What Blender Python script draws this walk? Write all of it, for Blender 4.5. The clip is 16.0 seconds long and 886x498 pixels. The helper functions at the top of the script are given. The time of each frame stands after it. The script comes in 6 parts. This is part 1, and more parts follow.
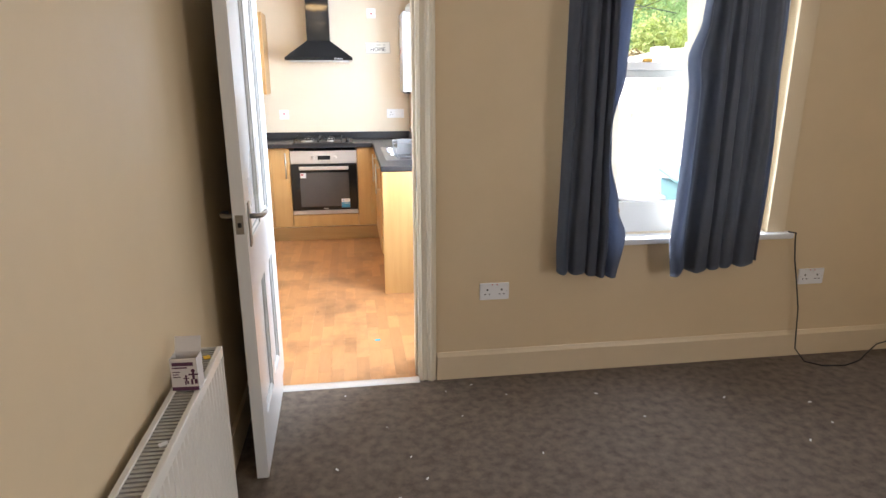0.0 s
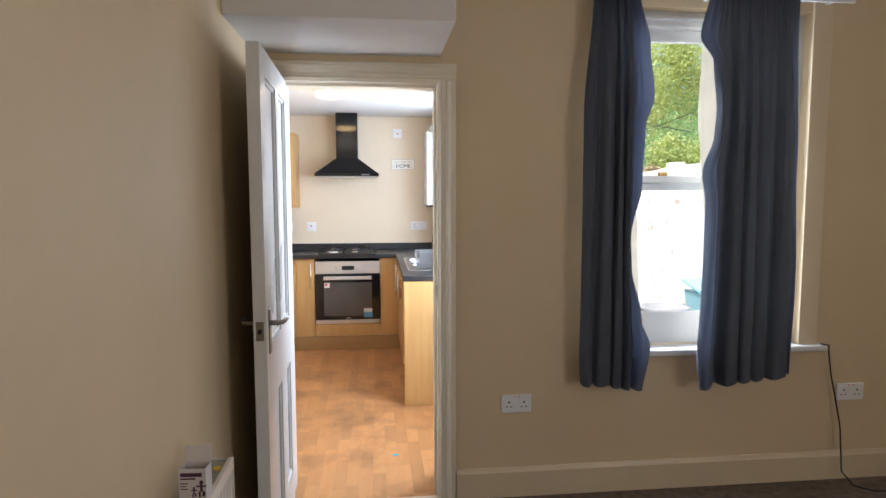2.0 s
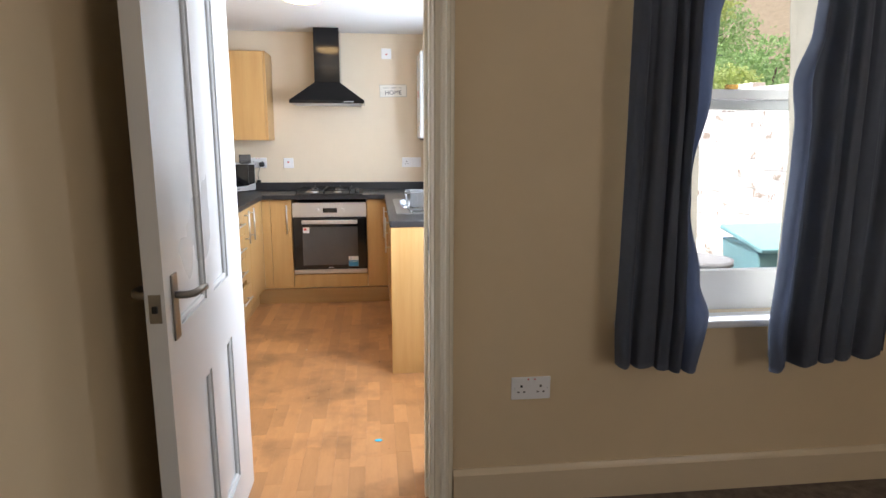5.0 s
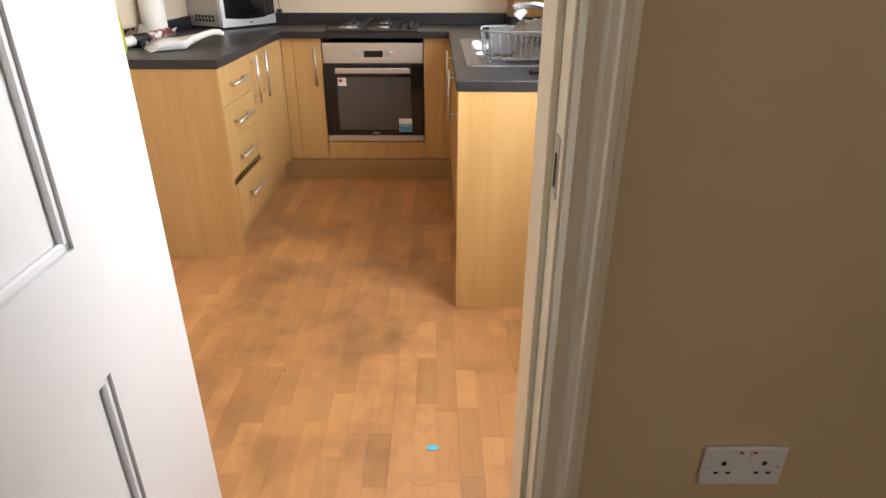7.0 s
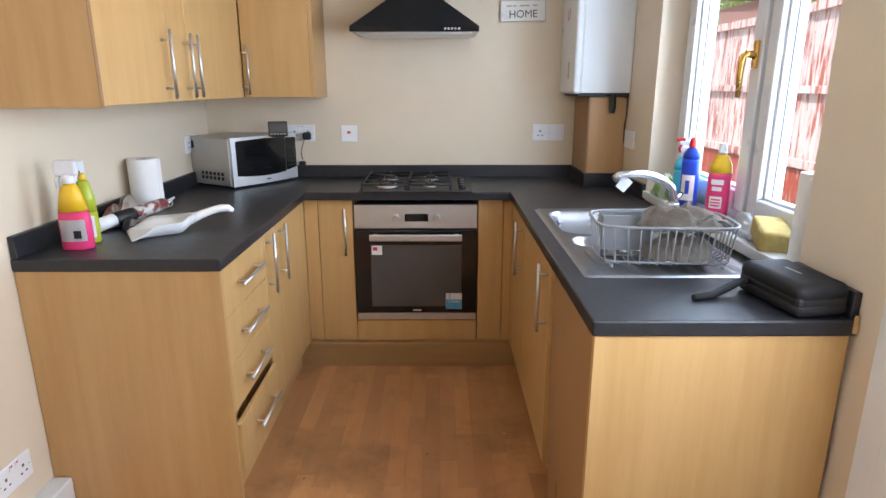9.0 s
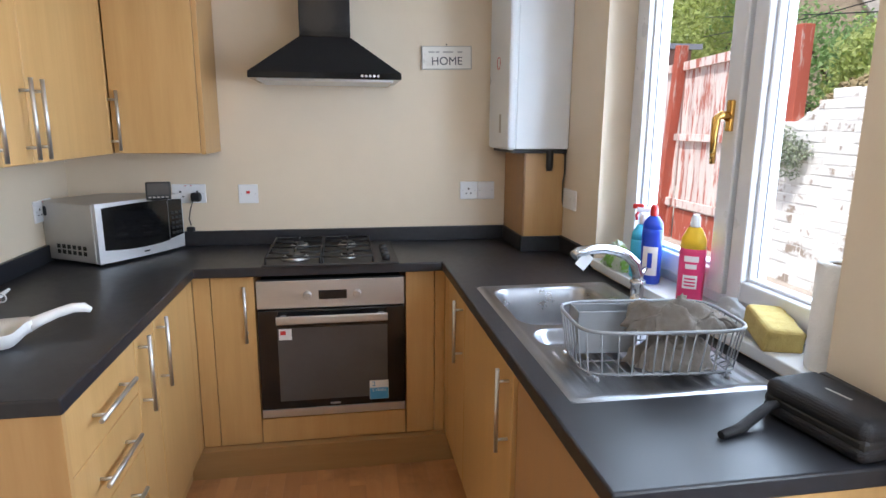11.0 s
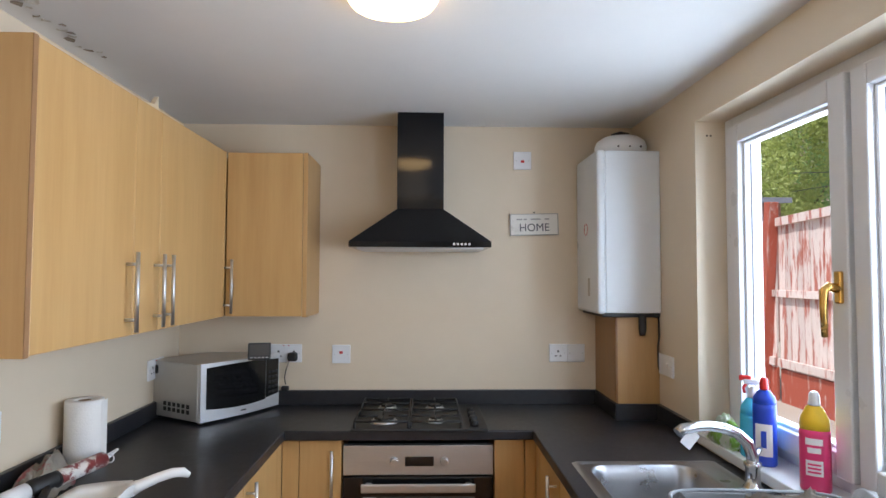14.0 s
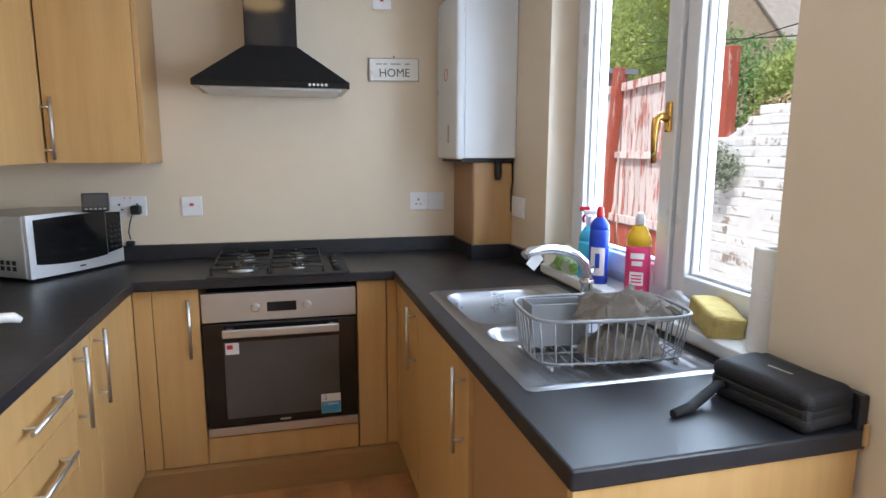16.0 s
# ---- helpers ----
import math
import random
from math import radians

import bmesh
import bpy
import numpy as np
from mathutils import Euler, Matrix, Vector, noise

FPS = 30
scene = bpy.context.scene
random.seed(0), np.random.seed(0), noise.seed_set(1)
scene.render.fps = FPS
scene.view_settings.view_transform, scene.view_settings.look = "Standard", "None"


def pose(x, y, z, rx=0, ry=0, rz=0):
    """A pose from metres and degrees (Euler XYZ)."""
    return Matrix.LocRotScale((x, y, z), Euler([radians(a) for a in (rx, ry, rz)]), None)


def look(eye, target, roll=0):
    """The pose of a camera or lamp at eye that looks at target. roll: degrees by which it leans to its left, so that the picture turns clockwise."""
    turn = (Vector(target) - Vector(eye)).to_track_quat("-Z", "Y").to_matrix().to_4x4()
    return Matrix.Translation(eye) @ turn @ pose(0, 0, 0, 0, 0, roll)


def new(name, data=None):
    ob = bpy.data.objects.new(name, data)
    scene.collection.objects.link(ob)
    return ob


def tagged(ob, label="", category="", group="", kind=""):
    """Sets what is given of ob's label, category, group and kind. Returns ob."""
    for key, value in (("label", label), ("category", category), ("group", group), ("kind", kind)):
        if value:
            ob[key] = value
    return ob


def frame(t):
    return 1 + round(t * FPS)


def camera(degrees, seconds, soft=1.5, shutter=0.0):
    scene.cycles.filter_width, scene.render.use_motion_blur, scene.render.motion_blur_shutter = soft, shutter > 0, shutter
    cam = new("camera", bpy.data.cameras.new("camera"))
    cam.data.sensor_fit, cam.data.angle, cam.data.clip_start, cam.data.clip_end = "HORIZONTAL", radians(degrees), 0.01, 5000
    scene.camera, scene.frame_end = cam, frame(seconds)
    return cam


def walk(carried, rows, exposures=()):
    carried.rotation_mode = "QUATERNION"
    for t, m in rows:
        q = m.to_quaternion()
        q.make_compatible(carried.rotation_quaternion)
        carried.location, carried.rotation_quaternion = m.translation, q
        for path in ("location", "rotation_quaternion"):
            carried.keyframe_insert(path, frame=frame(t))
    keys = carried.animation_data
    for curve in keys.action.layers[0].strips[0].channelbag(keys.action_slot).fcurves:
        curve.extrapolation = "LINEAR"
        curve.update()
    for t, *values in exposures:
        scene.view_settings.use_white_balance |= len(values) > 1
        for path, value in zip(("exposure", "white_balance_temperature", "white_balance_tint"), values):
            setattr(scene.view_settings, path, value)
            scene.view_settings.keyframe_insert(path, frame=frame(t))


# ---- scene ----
cam = camera(72.8, 16.0)
PATH = [
    (0, (0.127, 0.37, 1.439), (0.409, 2.276, 0.904), -0.0),
    (0.5, (0.12, 0.353, 1.473), (0.395, 2.317, 1.218), 0.0),
    (1, (0.144, 0.345, 1.476), (0.377, 2.324, 1.303), 0.0),
    (1.5, (0.127, 0.352, 1.446), (0.337, 2.334, 1.274), -0.0),
    (2, (0.14, 0.36, 1.429), (0.354, 2.341, 1.257), -0.1),
    (2.5, (0.149, 0.361, 1.415), (0.369, 2.34, 1.23), -0.1),
    (3, (0.111, 0.365, 1.418), (0.336, 2.341, 1.207), 0.0),
    (3.5, (0.019, 0.395, 1.406), (0.25, 2.367, 1.173), 0.1),
    (4, (-0.011, 0.489, 1.377), (0.229, 2.456, 1.104), -0.1),
    (4.2, (0.036, 0.584, 1.365), (0.281, 2.546, 1.061), -0.1),
    (6.3, (0.31, 1.891, 1.343), (0.403, 3.807, 0.778), 0.2),
    (6.5, (0.307, 2.011, 1.303), (0.374, 3.898, 0.646), 0.1),
    (7, (0.24, 2.286, 1.263), (0.256, 4.091, 0.402), 0.1),
    (7.5, (0.236, 2.496, 1.296), (0.218, 4.269, 0.37), -0.0),
    (8, (0.214, 2.736, 1.363), (0.185, 4.527, 0.474), 0.0),
    (8.5, (0.065, 2.968, 1.391), (0.031, 4.864, 0.754), 0.2),
    (8.7, (0.017, 3.052, 1.392), (-0.01, 4.972, 0.833), 0.1),
    (10.8, (-0.096, 3.599, 1.434), (0.222, 5.519, 0.975), 0.5),
    (11, (-0.092, 3.606, 1.453), (0.231, 5.538, 1.048), 0.4),
    (11.5, (-0.051, 3.597, 1.492), (0.269, 5.556, 1.249), 0.3),
    (12, (-0.056, 3.602, 1.516), (0.236, 5.573, 1.353), 0.3),
    (12.5, (-0.075, 3.603, 1.519), (0.044, 5.595, 1.388), 0.3),
    (13, (-0.127, 3.587, 1.538), (-0.092, 5.585, 1.451), 0.3),
    (13.5, (-0.155, 3.547, 1.556), (-0.111, 5.546, 1.586), 0.3),
    (14, (-0.122, 3.593, 1.511), (-0.066, 5.59, 1.598), 0.2),
    (14.5, (-0.077, 3.589, 1.445), (-0.024, 5.588, 1.384), 0.2),
    (15, (-0.098, 3.575, 1.4), (0.059, 5.559, 1.203), 0.2),
    (15.5, (-0.134, 3.584, 1.383), (0.193, 5.537, 1.099), 0.2),
    (16, (-0.103, 3.598, 1.386), (0.389, 5.51, 1.062), 0.2),
]
EXPOSURES = [(0.0, 1.62, 6150, 13), (0.5, 1.34, 6150, 13), (1.0, 1.08, 6150, 13), (4.2, 1.0, 5950, 13), (6.3, 0.72, 7100, 15), (7.0, 0.62, 7150, 16), (7.5, 0.55, 7200, 16), (8.5, 0.46, 6000, 13),
             (10.8, 0.36, 6000, 13), (12.0, 0.18, 6100, 13), (13.5, 0.02, 6100, 13), (14.5, 0.07, 6100, 13), (16.0, 0.18, 5950, 12)]
walk(cam, [(t, look(eye, target, roll)) for t, eye, target, roll in PATH], EXPOSURES)

# ---- world, sun and large lights ----
world = bpy.data.worlds.new("sky")
scene.world = world
world.use_nodes = True
wn = world.node_tree
sky = wn.nodes.new("ShaderNodeTexSky")
sky.sky_type = "NISHITA"
sky.sun_disc = False
sky.sun_elevation, sky.sun_rotation = radians(60), radians(233)
sky.air_density, sky.dust_density = 1.0, 4.0
wn.links.new(sky.outputs[0], wn.nodes["Background"].inputs[0])
wn.nodes["Background"].inputs[1].default_value = 0.15


def area_lamp(name, eye, target, w, h, watts, colour, spread=180):
    data = bpy.data.lights.new(name, "AREA")
    data.shape, data.size, data.size_y, data.energy, data.color = "RECTANGLE", w, h, watts, colour
    data.spread = radians(spread)
    ob = new(name, data)
    ob.matrix_world = look(eye, target)
    return ob


sun_data = bpy.data.lights.new("sun", "SUN")
sun_data.energy, sun_data.angle, sun_data.color = 4.4, radians(4), (1.0, 0.95, 0.87)
sun_ob = new("sun", sun_data)
sun_ob.matrix_world = look((0, 0, 0), (0.40, 0.30, -0.87))

area_lamp("kitchen_window_sky", (1.085, 5.206, 1.54), (-1.0, 5.206, 1.40), 1.15, 1.11, 35, (0.74, 0.87, 1.0), 170)
area_lamp("back_door_sky", (0.858, 3.78, 1.44), (-1.0, 3.78, 1.05), 0.48, 0.9, 24, (0.80, 0.90, 1.0))
area_lamp("sash_window_sky", (1.68, 3.10, 1.45), (1.68, 0.0, 1.45), 0.9, 1.45, 19, (0.85, 0.92, 1.0))
area_lamp("front_window_sky", (3.28, -0.9, 1.5), (0.6, 1.2, 1.0), 1.5, 1.4, 12.5, (1.0, 0.95, 0.88))

# ---- materials ----


def mat(name, colour=(0.8, 0.8, 0.8), rough=0.5, metal=0.0, vary=0.0, scale=20.0, bump=0.0, bump_scale=200.0,
        stretch=(1, 1, 1), second=None, spread=(0.2, 0.8), detail=4.0, coat=0.0, random_value=0.0, transmission=0.0):
    """A surface with colour variation at two scales and fine relief."""
    m = bpy.data.materials.new(name)
    m.use_nodes = True
    nt = m.node_tree
    p = nt.nodes["Principled BSDF"]
    p.inputs["Base Color"].default_value = (*colour, 1)
    p.inputs["Roughness"].default_value = rough
    p.inputs["Metallic"].default_value = metal
    p.inputs["Coat Weight"].default_value = coat
    p.inputs["Transmission Weight"].default_value = transmission
    tc = nt.nodes.new("ShaderNodeTexCoord")
    mp = nt.nodes.new("ShaderNodeMapping")
    mp.inputs["Scale"].default_value = stretch
    nt.links.new(tc.outputs["Object"], mp.inputs["Vector"])
    col = None
    if vary or second:
        a = nt.nodes.new("ShaderNodeTexNoise")
        a.inputs["Scale"].default_value, a.inputs["Detail"].default_value = scale, detail
        b = nt.nodes.new("ShaderNodeTexNoise")
        b.inputs["Scale"].default_value, b.inputs["Detail"].default_value = scale * 7, 3
        for n in (a, b):
            nt.links.new(mp.outputs[0], n.inputs["Vector"])
        mix = nt.nodes.new("ShaderNodeMath")
        mix.operation = "MULTIPLY_ADD"
        nt.links.new(b.outputs[0], mix.inputs[0])
        mix.inputs[1].default_value = 0.35
        nt.links.new(a.outputs[0], mix.inputs[2])
        sub = nt.nodes.new("ShaderNodeMath")
        sub.operation = "SUBTRACT"
        nt.links.new(mix.outputs[0], sub.inputs[0])
        sub.inputs[1].default_value = 0.175
        ramp = nt.nodes.new("ShaderNodeValToRGB")
        ramp.color_ramp.elements[0].position, ramp.color_ramp.elements[1].position = spread
        lo = second or tuple(c * (1 - vary) for c in colour)
        hi = colour if second else tuple(min(1, c * (1 + vary)) for c in colour)
        ramp.color_ramp.elements[0].color = (*lo, 1)
        ramp.color_ramp.elements[1].color = (*hi, 1)
        nt.links.new(sub.outputs[0], ramp.inputs[0])
        col = ramp.outputs[0]
        rr = nt.nodes.new("ShaderNodeMapRange")
        rr.inputs["To Min"].default_value, rr.inputs["To Max"].default_value = max(0, rough - 0.07), min(1, rough + 0.07)
        nt.links.new(a.outputs[0], rr.inputs[0])
        nt.links.new(rr.outputs[0], p.inputs["Roughness"])
    if random_value:
        oi = nt.nodes.new("ShaderNodeObjectInfo")
        hsv = nt.nodes.new("ShaderNodeHueSaturation")
        vr = nt.nodes.new("ShaderNodeMapRange")
        vr.inputs["To Min"].default_value, vr.inputs["To Max"].default_value = 1 - random_value, 1 + random_value
        nt.links.new(oi.outputs["Random"], vr.inputs[0])
        nt.links.new(vr.outputs[0], hsv.inputs["Value"])
        if col:
            nt.links.new(col, hsv.inputs["Color"])
        else:
            hsv.inputs["Color"].default_value = (*colour, 1)
        col = hsv.outputs[0]
        add = nt.nodes.new("ShaderNodeVectorMath")
        add.operation = "MULTIPLY_ADD"
        comb = nt.nodes.new("ShaderNodeCombineXYZ")
        for i in range(3):
            nt.links.new(oi.outputs["Random"], comb.inputs[i])
        nt.links.new(comb.outputs[0], add.inputs[0])
        add.inputs[1].default_value = (37.0, 53.0, 11.0)
        nt.links.new(tc.outputs["Object"], add.inputs[2])
        nt.links.new(add.outputs[0], mp.inputs["Vector"])
    if col:
        nt.links.new(col, p.inputs["Base Color"])
    if bump:
        bn = nt.nodes.new("ShaderNodeTexNoise")
        bn.inputs["Scale"].default_value, bn.inputs["Detail"].default_value = bump_scale, 3
        nt.links.new(mp.outputs[0], bn.inputs["Vector"])
        bp = nt.nodes.new("ShaderNodeBump")
        bp.inputs["Strength"].default_value, bp.inputs["Distance"].default_value = bump, 0.002
        nt.links.new(bn.outputs[0], bp.inputs["Height"])
        nt.links.new(bp.outputs[0], p.inputs["Normal"])
    return m


def glow(name, colour, strength):
    m = mat(name, colour, 0.5)
    p = m.node_tree.nodes["Principled BSDF"]
    p.inputs["Emission Color"].default_value = (*colour, 1)
    p.inputs["Emission Strength"].default_value = strength
    return m


M_WALL = mat("cream_wall_paint", (0.68, 0.540, 0.345), 0.6, vary=0.04, scale=2.0, bump=0.12, bump_scale=90)
M_KWALL = mat("pale_cream_wall_paint", (0.73, 0.615, 0.465), 0.55, vary=0.035, scale=2.0, bump=0.12, bump_scale=90)
M_CEIL = mat("white_ceiling_paint", (0.76, 0.75, 0.735), 0.7, vary=0.03, scale=1.5, bump=0.15, bump_scale=60)
M_GLOSS = mat("white_gloss_paint", (0.72, 0.725, 0.725), 0.30, vary=0.015, scale=1.2)
M_FRAME = mat("cream_white_gloss_paint", (0.78, 0.70, 0.555), 0.32, vary=0.03, scale=2.5, bump=0.05, bump_scale=50)
M_SKIRT = mat("cream_gloss_paint", (0.70, 0.575, 0.395), 0.35, vary=0.04, scale=3, bump=0.06, bump_scale=60)
M_CARPET = mat("brown_grey_carpet", (0.215, 0.165, 0.127), 0.92, second=(0.070, 0.052, 0.039), scale=24, bump=1.0, bump_scale=420, detail=8)
M_WOOD = mat("beech_laminate", (0.59, 0.372, 0.153), 0.38, second=(0.515, 0.308, 0.114), scale=2.2, stretch=(9, 9, 0.6), bump=0.03, bump_scale=80, spread=(0.3, 0.75))
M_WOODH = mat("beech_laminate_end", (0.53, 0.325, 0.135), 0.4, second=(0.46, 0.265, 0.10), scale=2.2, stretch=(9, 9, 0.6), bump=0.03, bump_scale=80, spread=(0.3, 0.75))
# darker than the beech fronts, for the back run's kickboard only
M_KICK = mat("darker_kickboard_brown", (0.40, 0.245, 0.10), 0.45, second=(0.34, 0.20, 0.078), scale=2.2, stretch=(0.6, 9, 9), bump=0.03, bump_scale=80, spread=(0.3, 0.75))
M_EDGE = mat("brown_panel_edge", (0.30, 0.16, 0.07), 0.5, vary=0.1, scale=20)
M_STRIP = mat("laminate_strip", (0.55, 0.280, 0.116), 0.36, second=(0.44, 0.206, 0.077), scale=3, stretch=(5, 1, 1), bump=0.04, bump_scale=60, random_value=0.15)


def stained(m, dark, scale, spread, strength):
    """Worn dirty patches that run over many pieces, by place in the room."""
    nt = m.node_tree
    p = nt.nodes["Principled BSDF"]
    src = p.inputs["Base Color"].links[0].from_socket
    geo = nt.nodes.new("ShaderNodeNewGeometry")
    nz = nt.nodes.new("ShaderNodeTexNoise")
    nz.inputs["Scale"].default_value, nz.inputs["Detail"].default_value, nz.inputs["Roughness"].default_value = scale, 5, 0.62
    nt.links.new(geo.outputs["Position"], nz.inputs["Vector"])
    mr = nt.nodes.new("ShaderNodeMapRange")
    mr.inputs["From Min"].default_value, mr.inputs["From Max"].default_value, mr.inputs["To Max"].default_value = spread[0], spread[1], strength
    far = nt.nodes.new("ShaderNodeVectorMath")
    far.operation = "DISTANCE"
    nt.links.new(geo.outputs["Position"], far.inputs[0])
    far.inputs[1].default_value = (-0.15, 4.35, 0.0)
    patch = nt.nodes.new("ShaderNodeMapRange")
    patch.inputs["From Min"].default_value, patch.inputs["From Max"].default_value = 0.75, 0.05
    patch.inputs["To Max"].default_value = 0.13
    nt.links.new(far.outputs["Value"], patch.inputs[0])
    both = nt.nodes.new("ShaderNodeMath")
    nt.links.new(nz.outputs[0], both.inputs[0])
    nt.links.new(patch.outputs[0], both.inputs[1])
    nt.links.new(both.outputs[0], mr.inputs[0])
    mx = nt.nodes.new("ShaderNodeMix")
    mx.data_type = "RGBA"
    nt.links.new(mr.outputs[0], mx.inputs[0])
    nt.links.new(src, mx.inputs[6])
    mx.inputs[7].default_value = (*dark, 1)
    nt.links.new(mx.outputs[2], p.inputs["Base Color"])


stained(M_STRIP, (0.20, 0.095, 0.04), 2.6, (0.52, 0.74), 0.8)
M_SUB = mat("laminate_joint", (0.32, 0.145, 0.055), 0.6, vary=0.1, scale=12)
M_TOP = mat("slate_grey_worktop", (0.024, 0.025, 0.030), 0.36, second=(0.014, 0.014, 0.017), scale=40, bump=0.12, bump_scale=500)
M_STEEL = mat("brushed_steel", (0.63, 0.63, 0.63), 0.42, 1.0, vary=0.06, scale=30, stretch=(1, 1, 20), bump=0.03, bump_scale=300)
M_OLDSTEEL = mat("worn_dark_steel", (0.32, 0.30, 0.27), 0.36, 1.0, vary=0.12, scale=30, bump=0.03, bump_scale=200)
M_SINK = mat("stainless_sink", (0.38, 0.385, 0.40), 0.30, 1.0, vary=0.08, scale=14, bump=0.05, bump_scale=120)
M_CHROME = mat("chrome", (0.60, 0.60, 0.61), 0.17, 1.0, vary=0.02, scale=20)
M_BLACKGLASS = mat("black_glass", (0.008, 0.008, 0.009), 0.08, vary=0.1, scale=8)
# the room's reflection in the oven glass is put into this lighter grey
M_OVENWIN = mat("reflection_grey_glass", (0.075, 0.071, 0.069), 0.14, vary=0.10, scale=6)
M_BLACK = mat("black_enamel", (0.007, 0.007, 0.008), 0.09, vary=0.02, scale=3)
M_BLACK.node_tree.nodes["Principled BSDF"].inputs["Specular IOR Level"].default_value = 0.3
M_IRON = mat("black_iron", (0.014, 0.014, 0.014), 0.55, vary=0.2, scale=50, bump=0.2)
M_BLACKP = mat("black_plastic", (0.014, 0.014, 0.015), 0.5, vary=0.15, scale=30, bump=0.1)
M_BOILER = mat("white_boiler_enamel", (0.74, 0.77, 0.80), 0.3, vary=0.02, scale=4)
M_WPLASTIC = mat("white_plastic", (0.82, 0.82, 0.83), 0.35, vary=0.02, scale=15)
M_UPVC = mat("white_upvc", (0.70, 0.70, 0.72), 0.3, vary=0.02, scale=5)
M_GASKET = mat("grey_gasket", (0.10, 0.09, 0.10), 0.6, vary=0.1, scale=20)
M_BRASS = mat("brass", (0.72, 0.43, 0.12), 0.25, 1.0, vary=0.08, scale=30)
M_CURTAIN = mat("blue_grey_curtain_cloth", (0.150, 0.172, 0.225), 0.45, second=(0.115, 0.132, 0.178), scale=6, bump=0.3, bump_scale=700)
M_RAD = mat("white_radiator_enamel", (0.76, 0.73, 0.67), 0.35, vary=0.03, scale=6)
M_GRILLE = mat("dusty_radiator_grille", (0.42, 0.40, 0.37), 0.55, vary=0.12, scale=30)
M_RED = mat("red_plastic", (0.55, 0.02, 0.02), 0.35, vary=0.05, scale=20)
M_DARK = mat("dark_void", (0.02, 0.015, 0.012), 0.8, vary=0.1, scale=10)


def glass(name, tint=(0.97, 0.98, 0.98)):
    m = bpy.data.materials.new(name)
    m.use_nodes = True
    nt = m.node_tree
    nt.nodes.remove(nt.nodes["Principled BSDF"])
    tr = nt.nodes.new("ShaderNodeBsdfTransparent")
    tr.inputs[0].default_value = (*tint, 1)
    gl = nt.nodes.new("ShaderNodeBsdfGlossy")
    gl.inputs["Roughness"].default_value = 0.02
    fr = nt.nodes.new("ShaderNodeLayerWeight")
    fr.inputs[0].default_value = 0.04
    mx = nt.nodes.new("ShaderNodeMixShader")
    nt.links.new(fr.outputs[0], mx.inputs[0])
    nt.links.new(tr.outputs[0], mx.inputs[1])
    nt.links.new(gl.outputs[0], mx.inputs[2])
    nt.links.new(mx.outputs[0], nt.nodes["Material Output"].inputs[0])
    return m


M_GLASS = glass("window_glass")

# ---- building helpers ----


def bm_box(x0, y0, z0, x1, y1, z1, bevel=0.0, bm=None, seg=2):
    b = bmesh.new()
    bmesh.ops.create_cube(b, size=1.0)
    for v in b.verts:
        v.co = Vector(((x0 + x1) / 2 + v.co.x * (x1 - x0), (y0 + y1) / 2 + v.co.y * (y1 - y0), (z0 + z1) / 2 + v.co.z * (z1 - z0)))
    if bevel:
        bmesh.ops.bevel(b, geom=list(b.edges), offset=bevel, segments=seg, affect="EDGES", profile=0.5)
    return join(bm, b)


def join(bm, b):
    """Adds b to bm (or gives b back when bm is None)."""
    if bm is None:
        return b
    me = bpy.data.meshes.new("tmp")
    b.to_mesh(me)
    b.free()
    bm.from_mesh(me)
    bpy.data.meshes.remove(me)
    return bm


def bm_tube(points, r, bm=None, n=10, caps=True):
    """A round bar that follows the points; r may be a list."""
    b = bmesh.new()
    pts = [Vector(p) for p in points]
    rs = r if isinstance(r, (list, tuple)) else [r] * len(pts)
    rings = []
    up = None
    for i, p in enumerate(pts):
        d = (pts[min(i + 1, len(pts) - 1)] - pts[max(i - 1, 0)]).normalized()
        if up is None:
            up = Vector((0, 0, 1)) if abs(d.z) < 0.9 else Vector((1, 0, 0))
        side = d.cross(up).normalized()
        up = side.cross(d).normalized()
        rings.append([b.verts.new(p + rs[i] * (math.cos(a) * side + math.sin(a) * up)) for a in [2 * math.pi * k / n for k in range(n)]])
    for a, c in zip(rings, rings[1:]):
        for k in range(n):
            b.faces.new((a[k], a[(k + 1) % n], c[(k + 1) % n], c[k]))
    if caps:
        b.faces.new(rings[0][::-1])
        b.faces.new(rings[-1])
    bmesh.ops.recalc_face_normals(b, faces=list(b.faces))
    for f in b.faces:
        f.smooth = len(f.verts) == 4
    return join(bm, b)


def bm_lathe(profile, at, n=28, bm=None, axis="z", sx=1.0, sy=1.0):
    """Turns (radius, height) pairs about an upright axis at the place given; sx and sy squash it."""
    b = bmesh.new()
    rings = []
    for r, h in profile:
        rings.append([b.verts.new((sx * r * math.cos(2 * math.pi * k / n), sy * r * math.sin(2 * math.pi * k / n), h)) for k in range(n)])
    for a, c in zip(rings, rings[1:]):
        for k in range(n):
            b.faces.new((a[k], a[(k + 1) % n], c[(k + 1) % n], c[k]))
    if profile[0][0] > 1e-4:
        b.faces.new(rings[0][::-1])
    if profile[-1][0] > 1e-4:
        b.faces.new(rings[-1])
    bmesh.ops.remove_doubles(b, verts=list(b.verts), dist=1e-5)
    bmesh.ops.recalc_face_normals(b, faces=list(b.faces))
    for f in b.faces:
        f.smooth = len(f.verts) == 4
    turn = {"z": pose(*at), "x": pose(*at, 0, 90, 0), "-x": pose(*at, 0, -90, 0), "y": pose(*at, -90, 0, 0), "-y": pose(*at, 90, 0, 0)}[axis]
    bmesh.ops.transform(b, matrix=turn, verts=list(b.verts))
    return join(bm, b)


